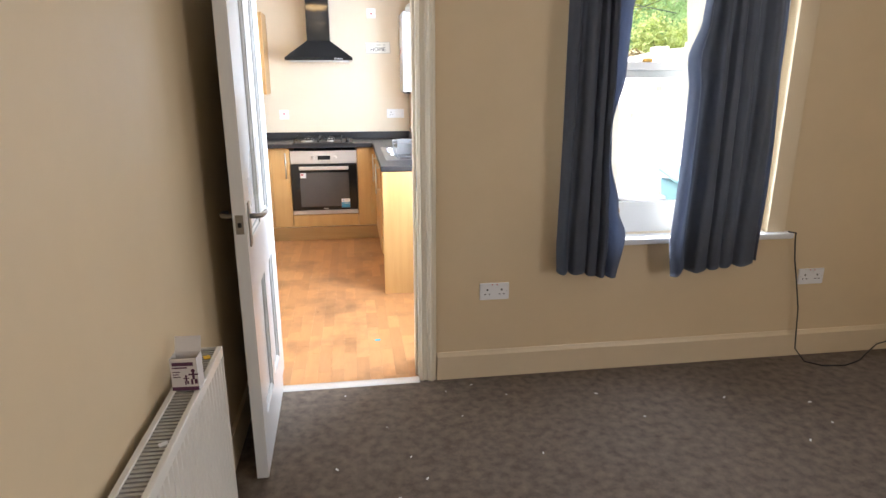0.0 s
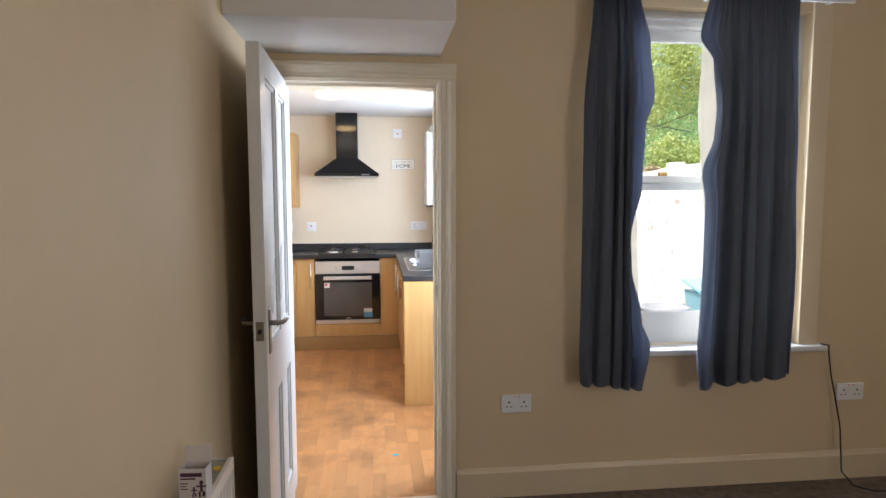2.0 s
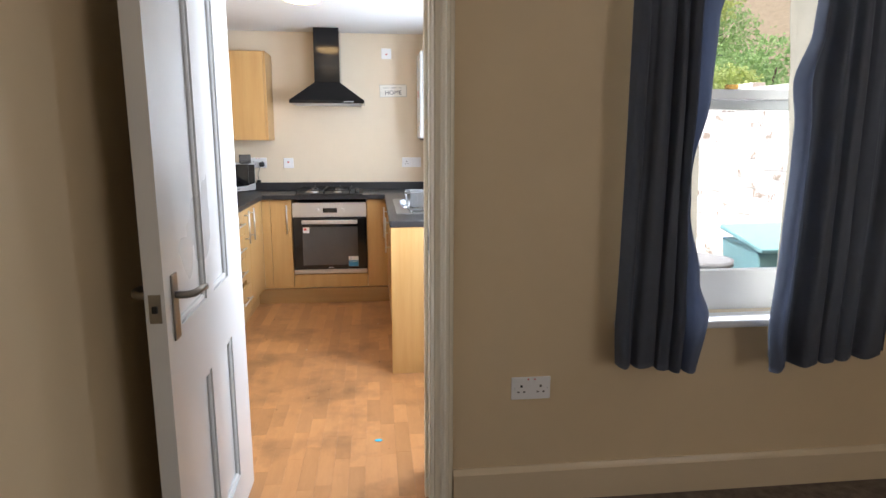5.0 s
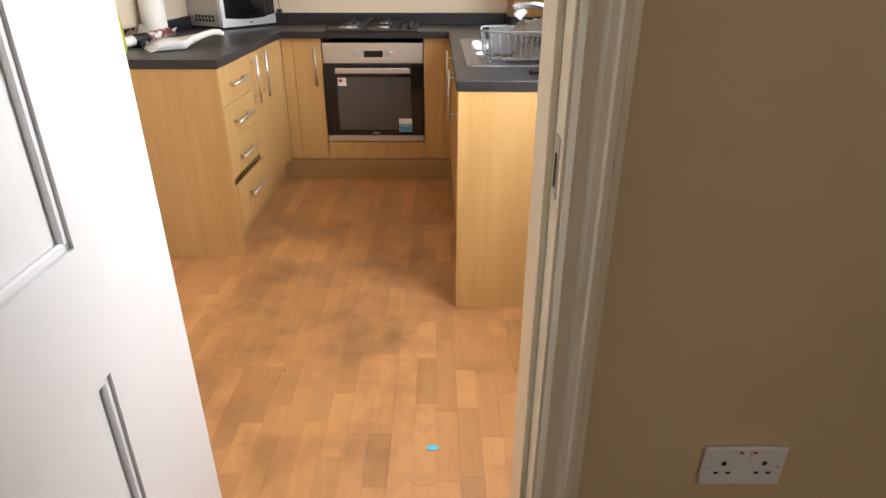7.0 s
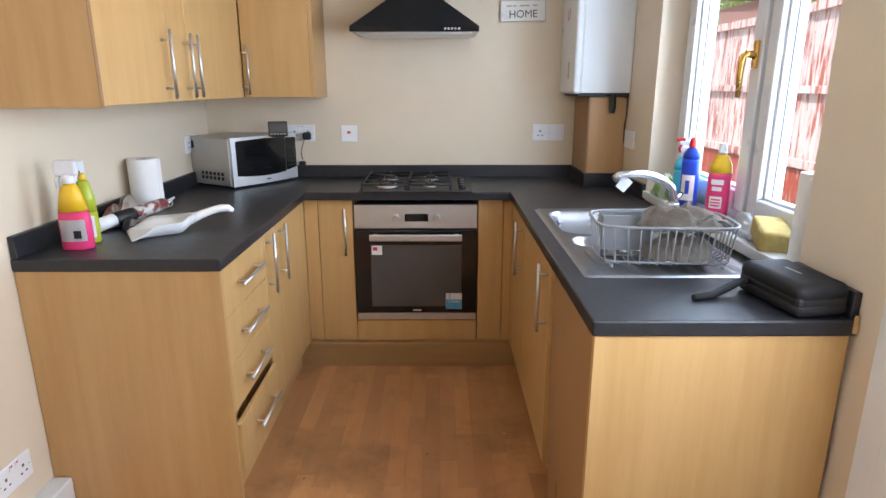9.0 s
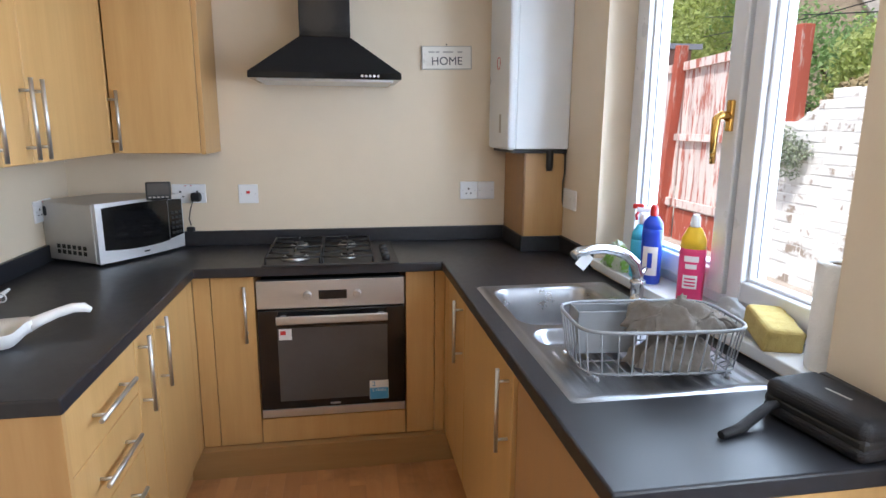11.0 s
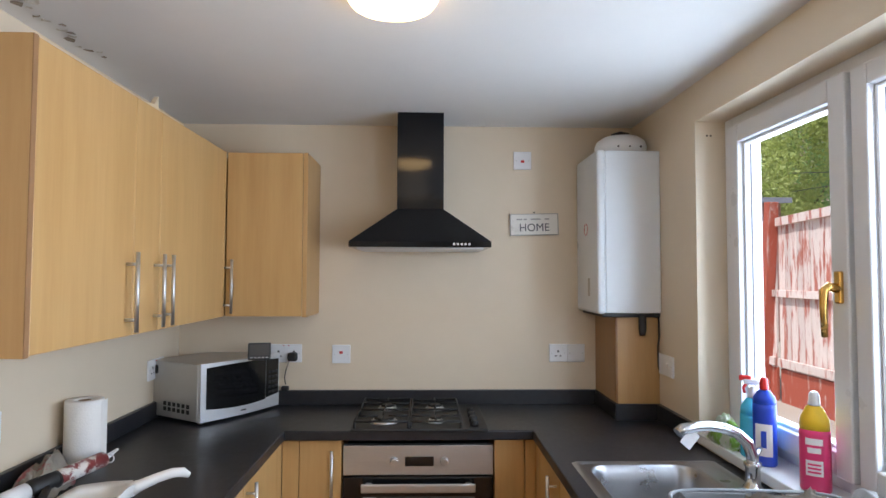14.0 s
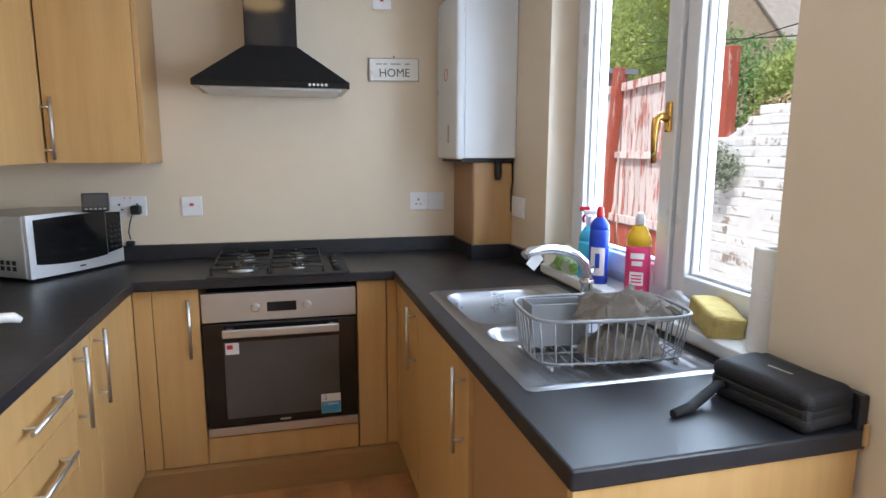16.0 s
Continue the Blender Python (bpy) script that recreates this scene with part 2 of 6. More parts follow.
def bm_prism(outline, axis, a, c, bm=None, bevel=0.0):
    """An outline in the two other axes, drawn out along axis from a to c."""
    b = bmesh.new()
    def place(u, v, w):
        return {"x": (w, u, v), "y": (u, w, v), "z": (u, v, w)}[axis]
    lo = [b.verts.new(place(u, v, a)) for u, v in outline]
    hi = [b.verts.new(place(u, v, c)) for u, v in outline]
    b.faces.new(lo)
    b.faces.new(hi)
    for k in range(len(outline)):
        j = (k + 1) % len(outline)
        b.faces.new((lo[k], lo[j], hi[j], hi[k]))
    bmesh.ops.recalc_face_normals(b, faces=list(b.faces))
    if bevel:
        bmesh.ops.bevel(b, geom=list(b.edges), offset=bevel, segments=2, affect="EDGES", profile=0.5)
    return join(bm, b)


def moved(bm, m):
    bmesh.ops.transform(bm, matrix=m, verts=list(bm.verts))
    return bm


ORIGIN = {}


def thing(name, at, label, category, group="", kind=""):
    """An Empty at the base of a thing."""
    ob = new(name)
    ob.empty_display_size = 0.05
    ob.location = at
    ORIGIN[ob] = Vector(at)
    return tagged(ob, label, category, group, kind)


def part(name, bm, material, parent, label="", kind=""):
    """One mesh, given in world places, under a thing or a part."""
    o = ORIGIN[parent]
    bmesh.ops.translate(bm, vec=-o, verts=list(bm.verts))
    me = bpy.data.meshes.new(name)
    bm.to_mesh(me)
    bm.free()
    me.materials.append(material)
    ob = new(name, me)
    ob.parent = parent
    ORIGIN[ob] = o
    return tagged(ob, label, kind=kind)


def solid(name, bm, material, label, category, kind="", group=""):
    """A thing that is one mesh; its origin is at the middle of its base."""
    lo = Vector([min(v.co[i] for v in bm.verts) for i in range(3)])
    hi = Vector([max(v.co[i] for v in bm.verts) for i in range(3)])
    o = Vector(((lo.x + hi.x) / 2, (lo.y + hi.y) / 2, lo.z))
    bmesh.ops.translate(bm, vec=-o, verts=list(bm.verts))
    me = bpy.data.meshes.new(name)
    bm.to_mesh(me)
    bm.free()
    me.materials.append(material)
    ob = new(name, me)
    ob.location = o
    ORIGIN[ob] = o
    return tagged(ob, label, category, group, kind)


# ---- large structure ----
XL, XK, XR, XE = -0.385, -1.285, 0.88, 3.3      # living left wall, kitchen left wall, kitchen right wall, living right wall
YW, YK, YB, YS = 3.09, 3.32, 6.477, -2.2        # door wall (living face, kitchen face), kitchen back wall, living rear wall
ZK, ZL = 2.232, 2.62                            # ceilings
DX0, DX1, DZ = -0.275, 0.41, 1.937              # door opening
WX0, WX1, WZ0, WZ1 = 1.17, 2.20, 0.70, 2.30     # sash window opening
KY0, KY1, KZ0, KZ1 = 4.622, 5.790, 0.93, 2.088    # kitchen window opening
XF0, XF1 = 0.992, 1.062                         # kitchen window frame
XO = 1.14                                       # outer face of the kitchen's window wall


def wall(name, boxes, material, label):
    b = bmesh.new()
    for q in boxes:
        bm_box(*q, bm=b)
    return solid(name, b, material, label, "wall", "structure")


wall("wall_door", [(XK - 0.2, YW, 0, DX0 - 0.03, YK, ZL + 0.1), (DX0 - 0.03, YW, DZ + 0.03, DX1 + 0.03, YK, ZL + 0.1),
                   (DX1 + 0.03, YW, 0, WX0, YK, ZL + 0.1), (WX0, YW, 0, WX1, YK, WZ0 - 0.03), (WX0, YW, WZ1, WX1, YK, ZL + 0.1),
                   (WX1, YW, 0, XE + 0.2, YK, ZL + 0.1)], M_WALL, "cream painted plaster wall with doorway and window")
wall("wall_living_side", [(XL - 0.15, YS, 0, XL, YW, ZL)], M_WALL, "cream painted plaster wall")
wall("wall_living_far", [(XE, YS, 0, XE + 0.2, -1.7, ZL), (XE, -0.1, 0, XE + 0.2, YW, ZL), (XE, -1.7, 0, XE + 0.2, -0.1, 0.75), (XE, -1.7, 2.25, XE + 0.2, -0.1, ZL)],
     M_WALL, "cream painted plaster wall with window opening")
wall("wall_living_rear", [(XL - 0.15, YS - 0.2, 0, XE + 0.2, YS, ZL)], M_WALL, "cream painted plaster wall")
solid("ceiling_living", bm_box(XL - 0.15, YS - 0.2, ZL, XE + 0.2, YW, ZL + 0.1), M_CEIL, "white painted ceiling", "ceiling", "structure")
solid("bulkhead", bm_box(XL, 2.545, 2.053, 0.425, YW, ZL, 0.004), M_CEIL, "cream white boxed bulkhead over the door", "bulkhead", "structure")
solid("floor_living", bm_box(XL - 0.15, YS - 0.2, -0.12, XE + 0.2, YW - 0.005, 0.0), M_CARPET, "worn brown grey carpet", "floor", "structure")

wall("wall_kitchen_back", [(XK - 0.2, YB, 0, XO, YB + 0.2, ZK + 0.1)], M_KWALL, "pale cream painted kitchen wall")
wall("wall_kitchen_left", [(XK - 0.2, YK, 0, XK, YB, ZK + 0.1)], M_KWALL, "pale cream painted kitchen wall")
wall("wall_kitchen_window", [(XR, YK, 0, XO, 3.35, ZK + 0.1), (XR, 3.35, 2.07, XO, 4.225, ZK + 0.1), (XR, 4.225, 0, XO, KY0 - 0.09, ZK + 0.1), (XR, KY0 - 0.09, 0, XF1, KY0, ZK + 0.1), (XR, KY1, 0, XF1, KY1 + 0.09, ZK + 0.1), (XR, KY1 + 0.09, 0, XO, YB, ZK + 0.1), (XR, KY0, 0, XO, KY1, KZ0 - 0.02),
                             (XR, KY0, KZ1, XF1, KY1, ZK + 0.1)], M_KWALL, "pale cream painted kitchen wall with window opening")
solid("ceiling_kitchen", bm_box(XK - 0.2, YK, ZK, XO, YB, ZK + 0.1), M_CEIL, "white painted kitchen ceiling", "ceiling", "structure")
wall("wall_kitchen_front_lining", [(XK, YK, 0, DX0 - 0.1, YK + 0.004, ZK), (DX1 + 0.1, YK, 0, XR, YK + 0.004, ZK),
                                   (DX0 - 0.1, YK, DZ + 0.09, DX1 + 0.1, YK + 0.004, ZK)], M_KWALL, "pale cream painted kitchen wall round the doorway")
# ---- doorway ----
frame_ob = thing("door_frame", ((DX0 + DX1) / 2, YW, 0), "white gloss painted door frame with moulded architrave", "door frame", kind="structure")
for x0, x1, nm in ((DX0 - 0.03, DX0, "jamb"), (DX1, DX1 + 0.03, "jamb")):
    part(nm, bm_box(x0, YW - 0.006, 0, x1, YK + 0.006, DZ, 0.002), M_FRAME if x0 > 0 else M_GLOSS, frame_ob)
part("head_jamb", bm_box(DX0 - 0.03, YW - 0.006, DZ, DX1 + 0.03, YK + 0.006, DZ + 0.03, 0.002), M_FRAME, frame_ob)
part("door_stop", bm_box(DX1 - 0.012, YW + 0.05, 0, DX1, YW + 0.09, DZ - 0.012, 0.002), M_FRAME, frame_ob)
part("door_stop", bm_box(DX0, YW + 0.05, DZ - 0.012, DX1, YW + 0.09, DZ, 0.002), M_FRAME, frame_ob)
ARCH = [(0, 0), (0, 0.012), (0.008, 0.018), (0.014, 0.012), (0.03, 0.012), (0.036, 0.020), (0.046, 0.022), (0.050, 0.027), (0.060, 0.027), (0.064, 0.020), (0.074, 0.018), (0.078, 0.010), (0.078, 0)]
for side in (-1, 1):
    for y, out in ((YW, -1), (YK + 0.004, 1)):
        x = DX1 + 0.006 if side > 0 else DX0 - (0.048 if out < 0 else 0.006)
        part("architrave", bm_prism([(x + side * u, y + out * v) for u, v in ARCH], "z", 0, DZ + 0.006), M_FRAME, frame_ob)
for y, out in ((YW, -1), (YK + 0.004, 1)):
    part("architrave", bm_prism([(y + out * v, DZ + 0.006 + u) for u, v in ARCH], "x", DX0 - (0.116 if out < 0 else 0.084), DX1 + 0.084), M_FRAME, frame_ob)
strike = part("strike_plate", bm_box(DX1 - 0.0025, YW + 0.008, 0.955, DX1 + 0.001, YW + 0.032, 1.045, 0.0008), M_STEEL, frame_ob, "worn steel strike plate")
part("strike_hole", bm_box(DX1 - 0.0035, YW + 0.013, 0.97, DX1, YW + 0.026, 1.02), M_DARK, strike)
solid("threshold_strip", bm_prism([(YW - 0.03, 0), (YW - 0.02, 0.006), (YW + 0.01, 0.008), (YW + 0.03, 0.003), (YW + 0.03, 0)], "x", DX0, DX1), M_STEEL,
      "pale metal threshold strip between carpet and laminate", "threshold strip", "structure")

# the door leaf, built closed along +x from its hinge, then swung open
LW, LT = 0.69, 0.042
PX = [0.058, 0.255, 0.335, 0.58]
PZ = [0.20, 0.70, 0.905, 1.83]
hinge = (DX0 - 0.005, YW - 0.010, 0.008)
leaf = thing("door_1", hinge, "white gloss painted four panel door standing open", "door", kind="structure")
b = bmesh.new()
for q in ((0, 0, PX[0], 1.922), (PX[1], 0, PX[2], 1.922), (PX[3], 0, LW, 1.922)):
    bm_box(q[0], -LT / 2, q[1], q[2], LT / 2, q[3], 0, bm=b)
for za, zb in ((0, PZ[0]), (PZ[1], PZ[2]), (PZ[3], 1.922)):
    for xa, xb in ((PX[0], PX[1]), (PX[2], PX[3])):
        bm_box(xa, -LT / 2, za, xb, LT / 2, zb, 0, bm=b)
SWING = Matrix.Translation(hinge) @ pose(0.006, 0, 0, 0, 0, -88.5)


def leaf_part(name, bm, material, parent, label=""):
    return part(name, moved(bm, SWING), material, parent, label)


leaf_part("stile_and_rails", b, M_GLOSS, leaf)
for za, zb in ((PZ[0], PZ[1]), (PZ[2], PZ[3])):
    for xa, xb in ((PX[0], PX[1]), (PX[2], PX[3])):
        panel = leaf_part("door_panel", bm_box(xa - 0.001, -0.007, za - 0.001, xb + 0.001, 0.007, zb + 0.001), M_GLOSS, leaf)
        b = bmesh.new()
        for s in (-1, 1):
            for q in ((xa, za, xa + 0.014, zb), (xb - 0.014, za, xb, zb), (xa, za, xb, za + 0.014), (xa, zb - 0.014, xb, zb)):
                bm_box(q[0], s * 0.006 if s > 0 else -0.016, q[1], q[2], 0.016 if s > 0 else -0.006, q[3], 0.003, bm=b, seg=1)
        leaf_part("bead_moulding", b, M_GLOSS, panel)
for s in (-1, 1):
    y = s * LT / 2
    plate = leaf_part("handle_plate", bm_box(LW - 0.085, min(y, y + s * 0.005), 0.885, LW - 0.045, max(y, y + s * 0.005), 1.04, 0.002), M_OLDSTEEL, leaf, "worn steel backplate")
    pts = [(LW - 0.065, y, 0.990), (LW - 0.065, y + s * 0.03, 0.990), (LW - 0.072, y + s * 0.044, 0.991), (LW - 0.09, y + s * 0.05, 0.993), (LW - 0.13, y + s * 0.05, 0.991), (LW - 0.165, y + s * 0.047, 0.983), (LW - 0.175, y + s * 0.046, 0.985)]
    leaf_part("lever_handle", bm_tube(pts, [0.009, 0.009, 0.009, 0.0085, 0.008, 0.007, 0.005]), M_OLDSTEEL, plate, "worn steel lever handle")
latch = leaf_part("latch_plate", bm_box(LW - 0.001, -0.013, 0.942, LW + 0.002, 0.013, 1.007, 0.0008), M_OLDSTEEL, leaf, "worn steel latch plate")
leaf_part("latch_bolt", bm_box(LW, -0.006, 0.966, LW + 0.008, 0.006, 0.982, 0.002), M_BLACKP, latch)

# ---- living room skirting ----
def skirting(name, x0, x1, y, h=0.142, t=0.02):
    o = [(y, 0), (y, h), (y - t * 0.4, h), (y - t * 0.7, h - 0.012), (y - t, h - 0.02), (y - t, 0)]
    return solid(name, bm_prism(o, "x", x0, x1), M_SKIRT, "cream painted skirting board", "skirting", "structure")


skirting("baseboard_door_wall", DX1 + 0.087, XE, YW)
solid("baseboard_side", bm_box(XL, YS, 0, XL + 0.018, YW - 0.02, 0.142, 0.003), M_SKIRT, "cream painted skirting board", "skirting", "structure")

# ---- sash window of the living room ----
win = thing("window_1", ((WX0 + WX1) / 2, YW, WZ0), "white painted wooden sash window", "window", kind="structure")
part("window_sill", bm_box(1.09, YW - 0.045, WZ0 - 0.032, 2.335, YW + 0.06, WZ0, 0.008), M_GLOSS, win)
for x0, x1 in ((WX0 - 0.01, WX0 + 0.07), (WX1 - 0.07, WX1 + 0.01)):
    part("sash_box", bm_box(x0, YW + 0.055, WZ0, x1, YK, WZ1, 0.003), M_GLOSS, win)
part("window_head", bm_box(WX0 + 0.071, YW + 0.055, WZ1 - 0.07, WX1 - 0.071, YK, WZ1, 0.003), M_GLOSS, win)
for x in (WX0 + 0.04, WX1 - 0.055):
    part("staff_bead", bm_box(x, YW + 0.035, WZ0, x + 0.015, YW + 0.058, WZ1 - 0.03, 0.003), M_GLOSS, win)
part("staff_bead", bm_box(WX0 + 0.04, YW + 0.035, WZ1 - 0.045, WX1 - 0.04, YW + 0.058, WZ1 - 0.03, 0.003), M_GLOSS, win)
for nm, z0, z1, y, bot, top in (("lower_sash", WZ0 + 0.005, 1.53, YW + 0.075, 0.155, 0.035), ("upper_sash", 1.46, WZ1 - 0.07, YW + 0.115, 0.035, 0.055)):
    xa, xb = WX0 + 0.07, WX1 - 0.07
    b = bm_box(xa, y, z0, xa + 0.045, y + 0.035, z1, 0.003)
    bm_box(xb - 0.045, y, z0, xb, y + 0.035, z1, 0.003, bm=b)
    bm_box(xa + 0.045, y, z0, xb - 0.045, y + 0.035, z0 + bot, 0.003, bm=b)
    bm_box(xa + 0.045, y, z1 - top, xb - 0.045, y + 0.035, z1, 0.003, bm=b)
    sash = part(nm, b, M_GLOSS, win)
    pane = part("pane", bm_box(xa + 0.043, y + 0.015, z0 + bot - 0.002, xb - 0.043, y + 0.019, z1 - top + 0.002), M_GLASS, sash)
    pane.visible_shadow = False
part("sash_fastener", bm_box(1.50, YW + 0.08, 1.53, 1.545, YW + 0.10, 1.548, 0.004), M_BRASS, win, "small brass sash fastener")
part("sash_lift", bm_tube([(1.415, YW + 0.075, 0.83), (1.415, YW + 0.05, 0.83), (1.415, YW + 0.045, 0.815)], 0.008), M_BRASS, win, "small brass sash lift")


def architrave_strip(b, x0, x1):
    bm_box(x0, YW - 0.014, WZ0, x1, YW, WZ1 + 0.07, 0.003, bm=b)


b = bmesh.new()
architrave_strip(b, WX1 + 0.0, WX1 + 0.10)
part("window_architrave", b, M_SKIRT, win)
b = bmesh.new()
architrave_strip(b, WX0 - 0.06, WX0)
part("window_architrave", b, M_SKIRT, win)

# ---- curtains ----


def along(profile, z):
    """Smooth value at height z of a profile of (height, value) pairs, highest first."""
    for (za, a), (zb, c) in zip(profile, profile[1:]):
        if z >= zb:
            t = max(0.0, min(1.0, (za - z) / (za - zb)))
            return a + (c - a) * t * t * (3 - 2 * t)
    return profile[-1][1]


def cloth_sheet(xa, xb, zt, zb, y0, folds, seed, thick, gather, hem):
    """A hanging sheet with pleats between two edge profiles."""
    rnd = random.Random(seed)
    nu, nv = 150, 72
    b = bmesh.new()
    ph = [rnd.uniform(0, 6.28) for _ in range(8)]
    grid = []
    for j in range(nv + 1):
        v = j / nv
        row = []
        for i in range(nu + 1):
            u = i / nu
            z = zt + (zb - zt) * v + hem * (u - 0.5) * v
            e0, e1 = along(xa, z), along(xb, z)
            w0, w1 = (1 - u) ** 5, u ** 5
            e0 = e0 * w0 + (xa[0][1] + (xa[-1][1] - xa[0][1]) * v) * (1 - w0)
            e1 = e1 * w1 + (xb[0][1] + (xb[-1][1] - xb[0][1]) * v) * (1 - w1)
            a = (u + 0.045 * math.sin(u * 9 + ph[5])) * folds * 6.283 + ph[0] + 0.22 * math.sin(v * 2.1 + ph[1]) + 0.25 * math.sin(u * 4 + v * 1.3 + ph[6])
            wave = math.sin(a)
            wave = math.copysign(abs(wave) ** 0.7, wave)
            depth = gather * (0.010 + 0.017 * min(1, v * 2.5)) * (0.75 + 0.4 * math.sin(u * 7 + ph[2]))
            ripple = wave * depth + 0.2 * depth * math.sin(a * 2.3 + ph[3] + v * 3)
            ripple += gather * 0.007 * math.sin(u * folds * 25 + ph[7]) * max(0, 1 - v * 9)
            ripple += 0.004 * gather * noise.noise(Vector((u * 5, v * 9, seed)))
            x = e0 + (e1 - e0) * u + 0.010 * gather * math.cos(a) * v
            row.append(b.verts.new((x, y0 + ripple - 0.018 * math.sin(v * math.pi), z + 0.007 * gather * math.sin(a + 0.8) * v)))
        grid.append(row)
    for r, s in zip(grid, grid[1:]):
        for i in range(nu):
            b.faces.new((r[i], r[i + 1], s[i + 1], s[i])).smooth = True
    bmesh.ops.solidify(b, geom=list(b.faces), thickness=thick)
    return b


M_LINING = mat("cream_curtain_lining", (0.44, 0.41, 0.35), 0.85, vary=0.05, scale=10, bump=0.2, bump_scale=600)


def curtain(outer, inner, lining, zt, zb, y0, folds, label, seed, hem, flip):
    ob = thing("curtain", ((outer[0][1] + inner[0][1]) / 2, y0, zb), label, "curtain", "curtains at the sash window")
    for nm, edge, y, m, g, k in (("face_cloth", inner, y0, M_CURTAIN, 1.0, folds), ("lining", lining, y0 + 0.050, M_LINING, 0.25, folds * 0.6)):
        shift = 0.0 if nm == "face_cloth" else 0.012
        a, c = [(z, x + (-shift if flip else shift)) for z, x in outer], edge
        part(nm, cloth_sheet(c if flip else a, a if flip else c, zt - shift, zb + 2 * shift, y, k, seed, 0.003, g, hem), m, ob, "pale cream lining" if nm == "lining" else "")
    return ob


curtain(((2.335, 1.100), (1.80, 1.063), (0.72, 1.066), (0.50, 1.078)),
        ((2.335, 1.305), (2.10, 1.352), (1.88, 1.371), (1.73, 1.330), (1.50, 1.320), (1.25, 1.274), (1.12, 1.280), (0.876, 1.338), (0.74, 1.385), (0.50, 1.353)),
        ((2.335, 1.290), (1.90, 1.330), (1.50, 1.315), (1.20, 1.338), (0.95, 1.350), (0.70, 1.345), (0.50, 1.325)),
        2.335, 0.548, 3.0, 4.6, "blue grey lined curtain hanging drawn aside at the sash window", 3, -0.03, False)
curtain(((2.350, 2.055), (1.55, 2.085), (1.00, 2.106), (0.50, 2.104)),
        ((2.345, 1.625), (2.14, 1.580), (2.03, 1.645), (1.81, 1.664), (1.71, 1.656), (1.54, 1.604), (1.40, 1.624), (1.03, 1.624), (0.71, 1.616), (0.50, 1.640)),
        ((2.345, 1.650), (2.05, 1.612), (1.80, 1.602), (1.55, 1.625), (1.30, 1.650), (0.50, 1.665)),
        2.348, 0.556, 2.975, 5.4, "blue grey lined curtain hanging beside the bright sash window", 8, 0.045, True)
rail = thing("curtain_rail", (1.6, YW, 2.33), "white plastic curtain rail above the window", "curtain rail")
part("track", bm_box(0.97, YW - 0.075, 2.325, 2.36, YW - 0.06, 2.35, 0.003), M_WPLASTIC, rail)
for x in (1.05, 1.65, 2.25):
    part("bracket", bm_box(x, YW - 0.065, 2.33, x + 0.02, YW, 2.355, 0.002), M_WPLASTIC, rail)

# ---- radiator ----
RX0, RX1, RY0, RY1, RZ0, RZ1 = XL + 0.022, XL + 0.100, 1.02, 2.11, 0.09, 0.675
rad = thing("radiator", (RX0, 1.55, RZ0), "white enamelled ribbed panel radiator fixed low on the wall", "radiator")
o = []
n = 33
for k in range(n):
    y = RY0 + 0.02 + (RY1 - RY0 - 0.04) * k / n
    w = (RY1 - RY0 - 0.04) / n
    o += [(RX1 - 0.010, y), (RX1 - 0.010, y + w * 0.45), (RX1 - 0.003, y + w * 0.6), (RX1 - 0.003, y + w * 0.85)]
o = [(RX1 - 0.018, RY0 + 0.004)] + [(RX1 - 0.010, RY0 + 0.004)] + o + [(RX1 - 0.010, RY1 - 0.004), (RX1 - 0.018, RY1 - 0.004)]
part("front_panel", bm_prism(o, "z", RZ0, RZ1 - 0.02), M_RAD, rad)
part("back_panel", bm_box(RX0, RY0 + 0.004, RZ0, RX0 + 0.012, RY1 - 0.004, RZ1 - 0.02, 0.003), M_RAD, rad)
for y in (RY0, RY1 - 0.004):
    part("side_cover", bm_box(RX0, y, RZ0 + 0.02, RX1 - 0.001, y + 0.004, RZ1, 0.0015), M_RAD, rad)
b = bm_box(RX0, RY0, RZ1 - 0.006, RX0 + 0.014, RY1, RZ1 + 0.002, 0.002)
bm_box(RX1 - 0.016, RY0, RZ1 - 0.03, RX1, RY1, RZ1 + 0.002, 0.003, bm=b)
part("top_rim", b, M_RAD, rad)
b = bmesh.new()
for k in range(72):
    y = RY0 + 0.012 + (RY1 - RY0 - 0.024) * k / 71
    bm_box(RX0 + 0.013, y - 0.0042, RZ1 - 0.008, RX1 - 0.015, y + 0.0042, RZ1 - 0.003, bm=b)
part("top_grille", b, M_GRILLE, rad, "dusty grey slotted top grille", "stuff")
b = bm_tube([(RX0 + 0.04, RY1 + 0.03, 0.0), (RX0 + 0.04, RY1 + 0.03, 0.10), (RX0 + 0.04, RY1 - 0.01, 0.12)], 0.008)
part("valve_pipe", b, M_RAD, rad)
for y in (RY0 + 0.15, RY1 - 0.15):
    part("wall_bracket", bm_box(XL, y, 0.2, RX0 + 0.002, y + 0.03, 0.6), M_RAD, rad)
# ---- kitchen units ----
XLF, XRF, YBF = -0.690, 0.322, 6.028            # faces of the left, right and back unit fronts
ZT = 0.90                                       # top of the worktop
DOOR = 0.018


def bar_handle(parent, a, c, out, standoff=0.032, r=0.006, over=0.035):
    """A straight bar on two posts from a to c on a front; out is the way it stands proud."""
    a, c, out = Vector(a), Vector(c), Vector(out)
    d = (c - a).normalized()
    b = bm_tube([a + out * standoff, c + out * standoff], r)
    for p in (a + d * over, c - d * over):
        bm_tube([p - out * 0.002, p + out * standoff], r * 0.75, bm=b, n=8)
    return part("bar_handle", b, M_STEEL, parent, "brushed steel bar handle")


